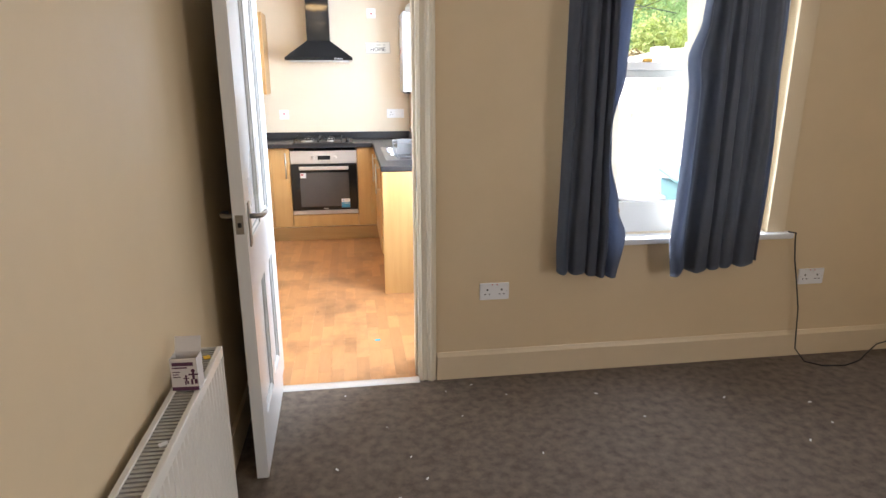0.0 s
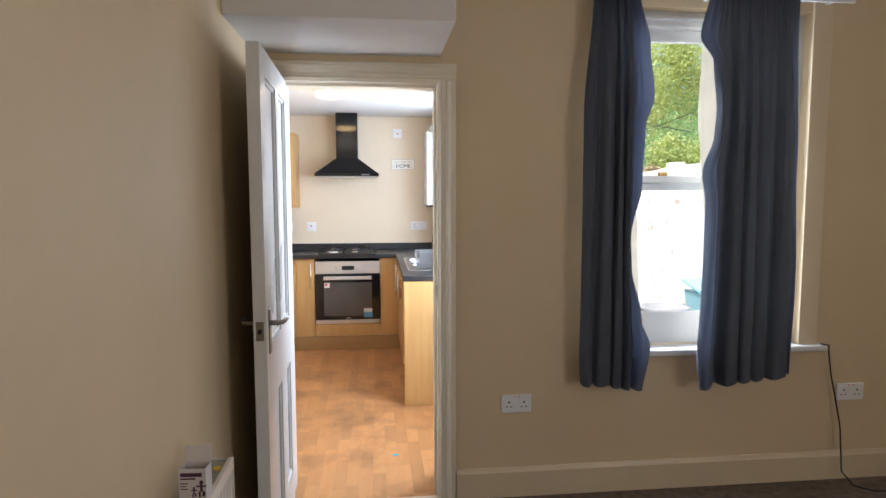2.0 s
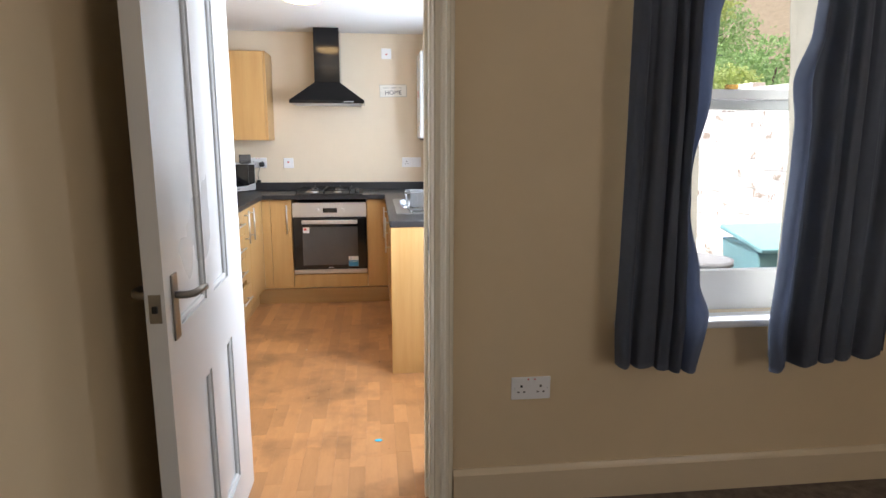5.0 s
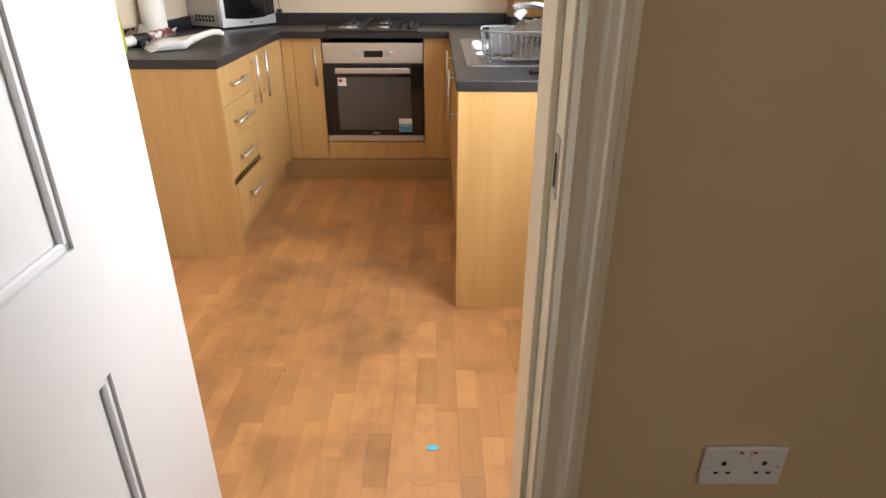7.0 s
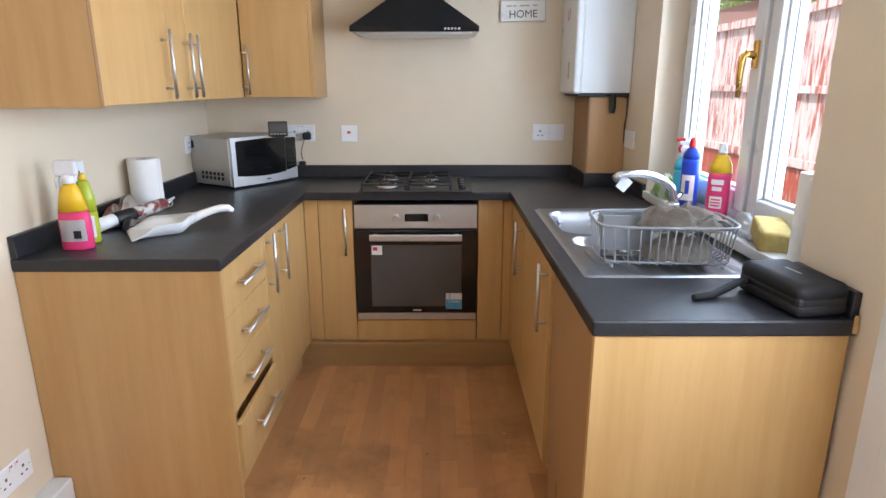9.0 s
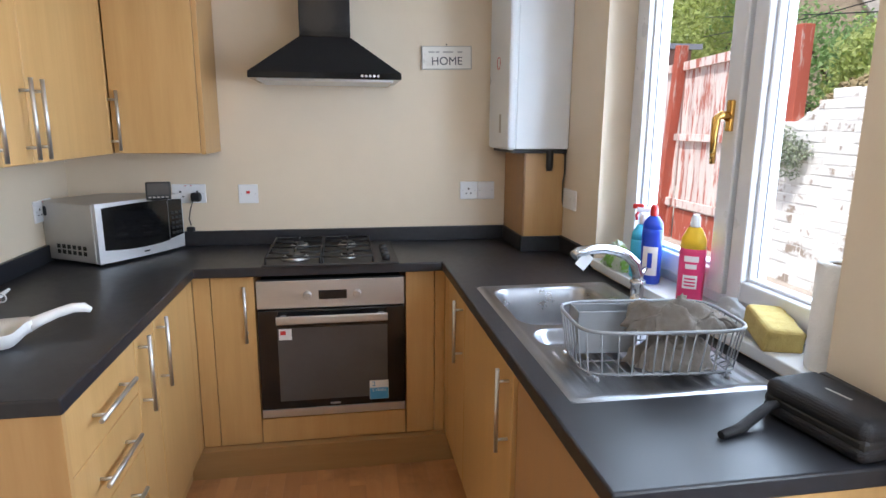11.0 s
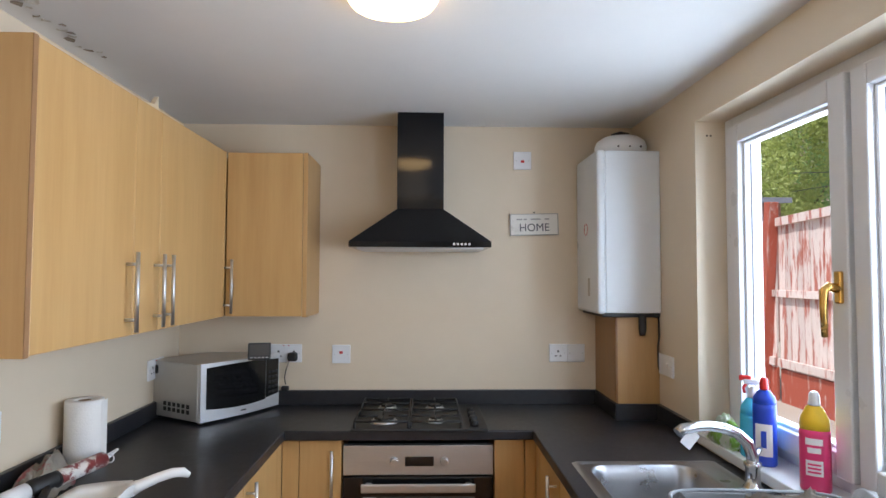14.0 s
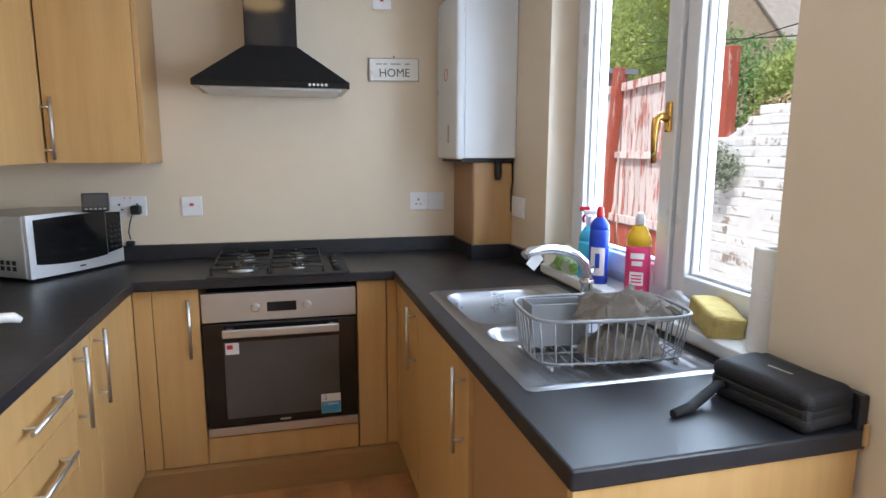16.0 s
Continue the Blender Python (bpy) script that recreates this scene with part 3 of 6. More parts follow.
def front(parent, name, lo, hi, label=""):
    """A bevelled door or drawer front."""
    return part(name, bm_box(*lo, *hi, 0.0015, seg=1), M_WOOD, parent, label)


# left run
panel = solid("end_panel", bm_box(XK + 0.002, 4.862, 0, XLF + 0.012, 4.880, ZT - 0.038, 0.001), M_WOODH, "beech effect end panel of the base units", "end panel")
drawers = thing("drawer_unit", (-0.98, 5.15, 0), "beech effect base unit with four drawers, the lowest one ajar", "drawer unit")
part("carcass", bm_box(XK + 0.004, 4.882, 0.12, XLF - DOOR - 0.10, 5.342, ZT - 0.04), M_WOODH, drawers)
for k, (z0, z1) in enumerate(((0.690, 0.858), (0.527, 0.687), (0.364, 0.524), (0.135, 0.340))):
    dx = 0.022 if k == 3 else 0
    dr = front(drawers, "drawer_front", (XLF - DOOR + dx, 4.884, z0), (XLF + dx, 5.340, z1))
    zh = z0 + (z1 - z0) * (0.5 if k < 3 else 0.62)
    bar_handle(dr, (XLF + dx, 5.0, zh), (XLF + dx, 5.245, zh), (1, 0, 0))
base = thing("base_cabinet", (-0.98, 5.68, 0), "beech effect base cabinet with two narrow doors", "base cabinet")
part("carcass", bm_box(XK + 0.004, 5.346, 0.12, XLF - DOOR - 0.002, 6.02, ZT - 0.04), M_WOODH, base)
for y0, y1, yh in ((5.344, 5.518, 5.376), (5.522, 5.945, 5.553)):
    d = front(base, "cabinet_door", (XLF - DOOR, y0, 0.135), (XLF, y1, 0.858))
    bar_handle(d, (XLF, yh, 0.615), (XLF, yh, 0.850), (1, 0, 0))
part("corner_post", bm_box(XLF - 0.02, 5.949, 0.125, XLF - 0.001, YBF - 0.001, 0.858, 0.001), M_WOOD, base)
part("corner_post", bm_box(XLF + 0.001, YBF, 0.125, -0.624, YBF + 0.018, 0.858, 0.001), M_WOOD, base)
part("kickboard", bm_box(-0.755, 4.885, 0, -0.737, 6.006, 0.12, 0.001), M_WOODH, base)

# back run
base = thing("base_cabinet", (-0.53, 6.25, 0), "narrow beech effect base cabinet beside the oven", "base cabinet")
part("carcass", bm_box(-0.68, YBF + 0.02, 0.12, -0.456, YB - 0.004, ZT - 0.04), M_WOODH, base)
d = front(base, "cabinet_door", (-0.621, YBF, 0.125), (-0.455, YBF + DOOR, 0.858))
bar_handle(d, (-0.490, YBF, 0.585), (-0.490, YBF, 0.818), (0, -1, 0))
housing = thing("oven_housing", (-0.15, 6.25, 0), "beech effect housing below the built-in oven", "oven housing")
front(housing, "filler_panel", (-0.452, YBF, 0.125), (0.152, YBF + DOOR, 0.234))
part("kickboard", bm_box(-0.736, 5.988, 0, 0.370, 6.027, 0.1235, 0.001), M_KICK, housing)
part("carcass", bm_box(-0.454, YB - 0.03, 0.122, 0.152, YB - 0.004, 0.80), M_WOODH, housing)
base = thing("base_cabinet", (0.24, 6.25, 0), "slim beech effect base cabinet in the corner beside the oven", "base cabinet")
part("carcass", bm_box(0.157, YBF + 0.02, 0.12, 0.34, YB - 0.004, ZT - 0.04), M_WOODH, base)
front(base, "cabinet_door", (0.156, YBF, 0.125), (0.276, YBF + DOOR, 0.858))
part("corner_post", bm_box(0.279, YBF - 0.001, 0.125, XRF - 0.001, YBF + 0.017, 0.858, 0.001), M_WOOD, base)

# right run
base = thing("base_cabinet", (0.6, 5.5, 0), "beech effect sink base cabinet with two doors", "base cabinet")
part("carcass", bm_box(XRF + DOOR + 0.002, 4.985, 0.12, XR - 0.004, 5.97, 0.70), M_WOODH, base)
for y0, y1, yh in ((5.602, 5.94, 5.642), (4.985, 5.598, 5.022)):
    d = front(base, "cabinet_door", (XRF, y0, 0.125), (XRF + DOOR, y1, 0.858))
    bar_handle(d, (XRF, yh, 0.600), (XRF, yh, 0.835), (-1, 0, 0))
part("corner_post", bm_box(XRF, 5.944, 0.125, XRF + 0.018, YBF - 0.003, 0.858, 0.001), M_WOOD, base)
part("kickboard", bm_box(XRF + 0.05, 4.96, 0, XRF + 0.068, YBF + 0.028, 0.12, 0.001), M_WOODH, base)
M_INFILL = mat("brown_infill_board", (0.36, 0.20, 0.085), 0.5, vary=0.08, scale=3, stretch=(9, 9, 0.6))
infill = thing("infill_panel", (0.36, 4.7, 0), "brown wooden infill panel below the worktop", "panel")
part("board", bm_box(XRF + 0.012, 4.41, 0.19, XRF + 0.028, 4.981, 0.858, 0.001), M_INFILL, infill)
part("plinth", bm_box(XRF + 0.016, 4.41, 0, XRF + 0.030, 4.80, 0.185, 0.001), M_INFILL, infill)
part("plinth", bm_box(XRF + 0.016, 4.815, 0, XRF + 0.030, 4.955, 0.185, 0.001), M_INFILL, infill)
solid("end_panel", bm_box(XRF - 0.012, 4.385, 0, XR - 0.012, 4.403, ZT - 0.038, 0.001), M_WOOD, "beech effect end panel below the worktop", "end panel")

# worktop
SX0, SX1, SY0, SY1 = 0.355, 0.832, 4.678, 5.583     # sink plate
HX0, HX1, HY0, HY1 = -0.415, 0.125, 5.965, 6.435    # hob
WXL, WXR, WYB = -0.672, 0.303, 5.983                # worktop edges
top = thing("worktop", (-0.2, 6.2, ZT - 0.038), "dark slate grey laminate worktop round three sides", "worktop")
zb = ZT - 0.038
OUTLINE = [(XK + 0.001, 4.855), (WXL, 4.855), (WXL, WYB), (WXR, WYB), (WXR, 4.378), (XR - 0.001, 4.378), (XR - 0.001, SY0 + 0.0125), (SX0 + 0.02, SY0 + 0.0125),
           (SX0 + 0.02, SY1 - 0.0205), (XR - 0.001, SY1 - 0.0205), (XR - 0.001, YB - 0.001), (XK + 0.001, YB - 0.001)]
part("worktop_slab", bm_prism(OUTLINE, "z", zb, ZT, bevel=0.005), M_TOP, top)
part("worktop_rail", bm_box(SX1 - 0.02, SY0 + 0.012, zb, XR - 0.001, SY1 - 0.02, ZT - 0.0003), M_TOP, top)
up = 0.968
part("upstand", bm_box(XK + 0.001, 4.86, ZT, XK + 0.020, YB - 0.022, up, 0.003), M_TOP, top)
part("upstand", bm_box(XK + 0.001, YB - 0.020, ZT, 0.70, YB - 0.001, up, 0.003), M_TOP, top)
part("upstand", bm_box(0.682, 6.155, ZT, 0.70, YB - 0.021, up, 0.003), M_TOP, top)
part("upstand", bm_box(0.682, 6.136, ZT, XR - 0.02, 6.154, up, 0.003), M_TOP, top)
part("upstand", bm_box(XR - 0.02, KY1 + 0.005, ZT, XR - 0.001, 6.153, up, 0.003), M_TOP, top)
part("upstand", bm_box(XR - 0.019, 4.382, ZT, XR - 0.001, 4.62, 0.962, 0.003), M_TOP, top)
part("end_cap", bm_box(XR - 0.014, 4.373, ZT - 0.03, XR - 0.003, 4.379, ZT + 0.012, 0.002), M_WOOD, top, "peeling brown edging strip")

# upper cabinets
ZU0, ZU1, XUF, YUF = 1.334, 2.032, -0.974, 6.165
u = thing("wall_cabinet", (-1.13, 5.2, ZU0), "beech effect wall cabinet with steel bar handles", "wall cabinet", "wall cabinets")
part("carcass", bm_box(XK + 0.001, 4.916, ZU0, XUF - DOOR - 0.002, 5.535, ZU1 - 0.012), M_WOOD, u)
part("side_panel", bm_box(XK + 0.001, 4.898, ZU0 - 0.004, XUF - 0.002, 4.915, ZU1 + 0.002, 0.001), M_WOODH, u)
part("panel_edging", bm_box(XUF - 0.0018, 4.8985, ZU0 - 0.004, XUF + 0.001, 4.9145, ZU1 + 0.002, 0.0005), M_EDGE, u)
for y0, y1, yh in ((4.917, 5.365, 5.328), (5.368, 5.535, 5.503)):
    d = front(u, "cabinet_door", (XUF - DOOR, y0, ZU0), (XUF, y1, ZU1))
    bar_handle(d, (XUF, yh, ZU0 + 0.012), (XUF, yh, ZU0 + 0.24), (1, 0, 0))
u = thing("wall_cabinet", (-1.13, 5.85, ZU0), "beech effect corner wall cabinet with steel bar handle", "wall cabinet", "wall cabinets")
part("carcass", bm_box(XK + 0.001, 5.539, ZU0, XUF - DOOR - 0.002, YB - 0.003, ZU1 - 0.012), M_WOOD, u)
d = front(u, "cabinet_door", (XUF - DOOR, 5.539, ZU0), (XUF, YUF - 0.024, ZU1))
bar_handle(d, (XUF, 5.571, ZU0 + 0.012), (XUF, 5.571, ZU0 + 0.24), (1, 0, 0))
post = part("corner_post", bm_box(XUF - 0.018, YUF - 0.022, ZU0, XUF, YUF - 0.001, ZU1, 0.001), M_WOOD, u)
bar_handle(post, (XUF, YUF - 0.012, ZU0 + 0.012), (XUF, YUF - 0.012, ZU0 + 0.24), (1, 0, 0))
u = thing("wall_cabinet", (-0.79, 6.32, ZU0), "beech effect wall cabinet beside the cooker hood", "wall cabinet", "wall cabinets")
part("carcass", bm_box(XUF, YUF + DOOR + 0.002, ZU0, -0.649, YB - 0.003, ZU1 - 0.012), M_WOOD, u)
front(u, "cabinet_door", (-0.970, YUF, ZU0), (-0.650, YUF + DOOR, ZU1))
part("side_panel", bm_box(-0.648, YUF + 0.004, ZU0 - 0.004, -0.630, YB - 0.003, ZU1 + 0.002, 0.001), M_WOODH, u)
solid("cut_batten", bm_prism([(5.40, ZU1 + 0.001), (5.53, ZU1 + 0.001), (5.53, ZU1 + 0.05), (5.50, ZU1 + 0.018)], "x", -1.0, -0.985), M_SKIRT, "broken pale batten on top of the wall cabinets", "batten")

# ---- oven ----
oven = thing("oven", (-0.15, 6.25, 0.24), "black glass and steel built-in electric oven", "oven")
part("body", bm_box(-0.44, YBF + 0.03, 0.25, 0.14, YB - 0.04, 0.82), M_BLACKP, oven)
fascia = part("control_panel", bm_box(-0.448, YBF - 0.004, 0.715, 0.150, YBF + 0.03, 0.832, 0.002), M_STEEL, oven, "brushed steel control panel")
part("display", bm_box(-0.202, YBF - 0.006, 0.750, -0.088, YBF - 0.003, 0.788, 0.001), M_BLACKGLASS, fascia)
for x in (-0.246, -0.046):
    b = bm_lathe([(0.0, 0.02), (0.013, 0.02), (0.015, 0.017), (0.017, 0.0)], (x, YBF - 0.004, 0.770), axis="-y")
    bm_box(x - 0.003, YBF - 0.027, 0.757, x + 0.003, YBF - 0.02, 0.783, 0.001, bm=b)
    part("control_knob", b, M_STEEL, fascia)
door = part("oven_door", bm_box(-0.448, YBF - 0.012, 0.280, 0.150, YBF + 0.02, 0.710, 0.003), M_BLACKGLASS, oven)
part("door_window", bm_box(-0.372, YBF - 0.0145, 0.315, 0.076, YBF - 0.011, 0.635, 0.001), M_OVENWIN, door)
b = bm_box(-0.372, YBF - 0.055, 0.662, 0.076, YBF - 0.042, 0.695, 0.004)
for x in (-0.345, 0.05):
    bm_box(x - 0.012, YBF - 0.045, 0.668, x + 0.012, YBF - 0.01, 0.690, 0.003, bm=b)
part("door_handle", b, M_STEEL, door, "flat steel door handle")
part("bottom_trim", bm_box(-0.448, YBF - 0.008, 0.241, 0.150, YBF + 0.02, 0.276, 0.002), M_STEEL, oven, "steel bottom trim")
M_STICK = mat("white_sticker", (0.75, 0.74, 0.74), 0.5, vary=0.03, scale=30)
M_STBLUE = mat("blue_sticker", (0.06, 0.30, 0.55), 0.4, vary=0.08, scale=30)
st = part("guarantee_sticker", bm_box(-0.002, YBF - 0.0155, 0.300, 0.078, YBF - 0.0143, 0.385, 0.0003), M_STICK, door, "white and blue sticker")
part("sticker_band", bm_box(-0.001, YBF - 0.0165, 0.301, 0.077, YBF - 0.0156, 0.352, 0.0003), M_STBLUE, st)
st2 = part("rating_sticker", bm_box(-0.366, YBF - 0.0155, 0.585, -0.315, YBF - 0.0143, 0.632, 0.0003), M_STICK, door, "small white and red sticker")
part("sticker_mark", bm_box(-0.360, YBF - 0.0165, 0.607, -0.338, YBF - 0.0156, 0.624, 0.0003), M_RED, st2)
part("maker_badge", bm_box(-0.168, YBF - 0.0135, 0.290, -0.125, YBF - 0.0118, 0.298, 0.0003), M_STEEL, door, "small pale badge")

# ---- hob ----
hob = thing("gas_hob", (-0.145, 6.2, ZT), "black gas hob with four burners and iron pan supports", "hob")
part("hob_plate", bm_box(HX0, HY0, ZT, HX1, HY1, ZT + 0.010, 0.004), M_BLACKP, hob)
for bx, by, r in ((-0.29, 6.08, 0.045), (-0.29, 6.32, 0.034), (-0.08, 6.08, 0.026), (-0.08, 6.32, 0.034)):
    bn = part("burner", bm_lathe([(r * 1.25, 0), (r * 1.2, 0.008), (r, 0.010), (r, 0.016), (0, 0.016)], (bx, by, ZT + 0.010)), M_STEEL, hob, "steel burner ring")
    part("burner_cap", bm_lathe([(r * 0.9, 0), (r * 0.92, 0.004), (r * 0.8, 0.008), (0, 0.009)], (bx, by, ZT + 0.026)), M_IRON, bn)
for x0, x1 in ((-0.40, -0.19), (-0.18, 0.02)):
    b = bmesh.new()
    z = ZT + 0.036
    xm = (x0 + x1) / 2
    bm_tube([(x0, 5.985, z), (x1, 5.985, z), (x1, 6.42, z), (x0, 6.42, z), (x0, 5.985, z)], 0.0045, bm=b, n=6)
    bm_tube([(x0, 6.2, z), (x1, 6.2, z)], 0.0045, bm=b, n=6)
    for yc in (6.08, 6.32):
        for dx, dy in ((1, 0), (-1, 0), (0, 1), (0, -1)):
            bm_tube([(xm + dx * 0.022, yc + dy * 0.022, z + 0.001), (xm + dx * (x1 - x0) / 2, yc + dy * (0.1 if dy else 0), z + 0.001)], 0.004, bm=b, n=6)
    for x in (x0, x1):
        for y in (5.985, 6.2, 6.42):
            bm_tube([(x, y, ZT + 0.010), (x, y, z)], 0.005, bm=b, n=6)
    part("pan_support", b, M_IRON, hob, "black iron pan support")
for k in range(4):
    part("control_knob", bm_lathe([(0.017, 0), (0.016, 0.018), (0.012, 0.022), (0, 0.022)], (0.075, 6.02 + k * 0.075, ZT + 0.010)), M_BLACKP, hob)

# ---- cooker hood ----
hood = thing("cooker_hood", (-0.147, 6.3, 1.63), "black chimney cooker hood on the wall", "cooker hood")
hx0, hx1, hy0 = -0.446, 0.152, 6.105
b = bmesh.new()
lo = [(hx0, hy0), (hx1, hy0), (hx1, YB - 0.001), (hx0, YB - 0.001)]
hi = [(-0.252, 6.225), (-0.045, 6.225), (-0.045, YB - 0.001), (-0.252, YB - 0.001)]
rings = [[b.verts.new((x, y, z)) for x, y in o] for o, z in ((lo, 1.652), (hi, 1.800))]
for k in range(4):
    b.faces.new((rings[0][k], rings[0][(k + 1) % 4], rings[1][(k + 1) % 4], rings[1][k]))
b.faces.new(rings[0][::-1])
b.faces.new(rings[1])
part("canopy", b, M_BLACK, hood)
part("canopy_rim", bm_box(hx0, hy0, 1.628, hx1, YB - 0.001, 1.653, 0.002), M_BLACK, hood)
part("filter_grille", bm_box(hx0 + 0.03, hy0 + 0.03, 1.620, hx1 - 0.03, YB - 0.03, 1.629, 0.002), M_STEEL, hood, "grey metal grease filter")
part("chimney", bm_box(-0.251, 6.226, 1.800, -0.046, YB - 0.001, ZK - 0.001, 0.002), M_BLACK, hood)
part("chimney_sleeve", bm_box(-0.247, 6.230, 2.0, -0.050, 6.2255, ZK - 0.002), M_BLACK, hood)
for k in range(5):
    part("push_button", bm_lathe([(0.0055, 0), (0.005, 0.004), (0, 0.004)], (-0.005 + k * 0.016, hy0, 1.641), axis="-y", n=12), M_STEEL, hood)

# ---- boiler ----
boil = thing("boiler", (0.76, 6.31, 1.35), "white wall hung gas boiler in the corner", "boiler")
part("casing", bm_box(0.640, 6.126, 1.352, XR - 0.001, YB - 0.01, 2.048, 0.006), M_BOILER, boil)
part("front_cover", bm_box(0.604, 6.120, 1.348, 0.642, YB - 0.006, 2.052, 0.014, seg=3), M_BOILER, boil)
part("bottom_tray", bm_box(0.630, 6.135, 1.335, XR - 0.003, YB - 0.012, 1.352, 0.003), M_BLACKP, boil, "black bottom tray")
part("drain_pipe", bm_tube([(0.80, 6.138, 1.345), (0.80, 6.138, 1.28), (0.80, 6.138, 1.258)], [0.016, 0.016, 0.012]), M_BLACKP, boil, "black drain pipe stub")
part("side_bracket", bm_box(XR - 0.02, 6.155, 1.325, XR - 0.001, 6.185, 1.345, 0.002), M_BLACKP, boil)
flue = part("flue_elbow", bm_lathe([(0.098, 0), (0.112, 0.012), (0.116, 0.045), (0.106, 0.072), (0.080, 0.090), (0, 0.094)], (0.765, 6.30, 2.05), n=32), M_WPLASTIC, boil, "cream plastic flue elbow")
part("flue_pipe", bm_tube([(0.765, 6.30, 2.100), (0.765, 6.40, 2.100), (0.765, YB - 0.001, 2.100)], 0.048, n=18), M_WPLASTIC, flue)
part("flue_cap", bm_lathe([(0.040, 0), (0.040, 0.010), (0.014, 0.012), (0.012, 0.020), (0, 0.020)], (0.755, 6.27, 2.142)), M_BLACKP, flue)
for k in range(3):
    part("flue_screw", bm_lathe([(0.005, 0), (0.004, 0.003), (0, 0.003)], (0.72 + k * 0.05, 6.188, 2.080), axis="-y", n=8), M_IRON, flue)
part("brand_mark", bm_tube([(0.6035, 6.3 + 0.026 * math.cos(a), 1.72 + 0.026 * math.sin(a)) for a in [k * 6.283 / 16 for k in range(17)]], 0.0015, n=5), M_RED, boil, "faint red ring mark")
part("instruction_label", bm_box(0.6030, 6.24, 1.42, 0.6045, 6.27, 1.50, 0.0003), M_GRILLE, boil, "small grey label")
box_ob = thing("pipe_boxing", (0.79, 6.3, up), "beech effect boxing round pipes below the boiler", "boxing")
part("front_panel", bm_box(0.699, 6.155, ZT + 0.002, XR - 0.002, 6.171, 1.333, 0.001), M_WOODH, box_ob)
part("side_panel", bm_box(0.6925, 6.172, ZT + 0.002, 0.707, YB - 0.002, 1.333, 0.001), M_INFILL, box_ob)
part("corner_bead", bm_box(0.6915, 6.1545, up + 0.001, 0.6985, 6.1605, 1.333, 0.001), M_EDGE, box_ob, "dark brown edging strip")
part("control_cable", bm_tube([(XR - 0.006, 6.150, 1.335), (XR - 0.005, 6.148, 1.250), (XR - 0.012, 6.146, 1.210), (XR - 0.010, 6.146, 1.120), (XR - 0.003, 6.135, 1.105)], 0.0035, n=6), M_BLACKP, box_ob, "thin black cable")

# ---- kitchen window ----
kw = thing("window_2", (XF0, 5.18, KZ0), "white upvc casement window with brass handle", "window", kind="structure")
part("window_sill", bm_box(XR - 0.018, KY0 + 0.001, KZ0 - 0.02, XF0 + 0.02, KY1 - 0.001, KZ0 + 0.012, 0.004), M_GLOSS, kw)
fz0, fz1, fy0, fy1 = KZ0 + 0.012, KZ1, KY0, KY1
FW = 0.055
for q in ((fy0, fz0, fy0 + FW, fz1), (fy1 - FW, fz0, fy1, fz1), (fy0 + FW, fz0, fy1 - FW, fz0 + FW * 0.7), (fy0 + FW, fz1 - FW * 0.7, fy1 - FW, fz1), (5.085, fz0 + FW * 0.7, 5.130, fz1 - FW * 0.7)):
    part("window_frame", bm_box(XF0, q[0], q[1], XF1, q[2], q[3], 0.004), M_UPVC, kw)


def casement(y0, y1, x0, sash):
    z0, z1 = fz0 + FW * 0.7, fz1 - FW * 0.7
    w = 0.066 if sash else 0.058
    b = bm_box(x0, y0, z0, XF1 - 0.008, y0 + w, z1, 0.005)
    bm_box(x0, y1 - w, z0, XF1 - 0.008, y1, z1, 0.005, bm=b)
    bm_box(x0, y0 + w, z0, XF1 - 0.008, y1 - w, z0 + w, 0.005, bm=b)
    bm_box(x0, y0 + w, z1 - w, XF1 - 0.008, y1 - w, z1, 0.005, bm=b)
    s = part("casement", b, M_UPVC, kw)
    b = bmesh.new()
    g = 0.006
    for q in ((y0 + w, z0 + w, y0 + w + g, z1 - w), (y1 - w - g, z0 + w, y1 - w, z1 - w), (y0 + w, z0 + w, y1 - w, z0 + w + g), (y0 + w, z1 - w - g, y1 - w, z1 - w)):
        bm_box(x0 + 0.042, q[0], q[1], x0 + 0.049, q[2], q[3], bm=b)
    part("gasket", b, M_GASKET, s)
    b = bmesh.new()
    g = 0.010
    for q in ((y0 + w, z0 + w, y0 + w + g, z1 - w), (y1 - w - g, z0 + w, y1 - w, z1 - w), (y0 + w + g, z0 + w, y1 - w - g, z0 + w + g), (y0 + w + g, z1 - w - g, y1 - w - g, z1 - w)):
        bm_box(x0 + 0.020, q[0], q[1], x0 + 0.0415, q[2], q[3], 0.003, bm=b, seg=1)
    part("glazing_bead", b, M_UPVC, s)
    pn = part("pane", bm_box(x0 + 0.048, y0 + w - 0.004, z0 + w - 0.004, x0 + 0.062, y1 - w + 0.004, z1 - w + 0.004), M_GLASS, s)
    pn.visible_shadow = False
    return s


cs = casement(5.115, 5.722, XF0 - 0.025, True)
casement(fy0 + 0.04, 5.102, XF0 - 0.018, False)
HX = XF0 - 0.025
hp = part("handle_base", bm_box(HX - 0.013, 5.130, 1.440, HX, 5.154, 1.525, 0.004), M_BRASS, cs, "brass handle base")
part("window_handle", bm_tube([(HX - 0.006, 5.142, 1.478), (HX - 0.034, 5.142, 1.484), (HX - 0.046, 5.143, 1.474), (HX - 0.047, 5.145, 1.430), (HX - 0.044, 5.147, 1.352)], [0.013, 0.013, 0.012, 0.010, 0.008]), M_BRASS, hp, "polished brass lever")
for y in (5.752, 5.766):
    part("drill_hole", bm_lathe([(0.004, 0), (0.003, 0.001), (0, 0.001)], (0.925 + (y - 5.752), 5.7895, 2.035), axis="-y", n=8), M_DARK, kw)

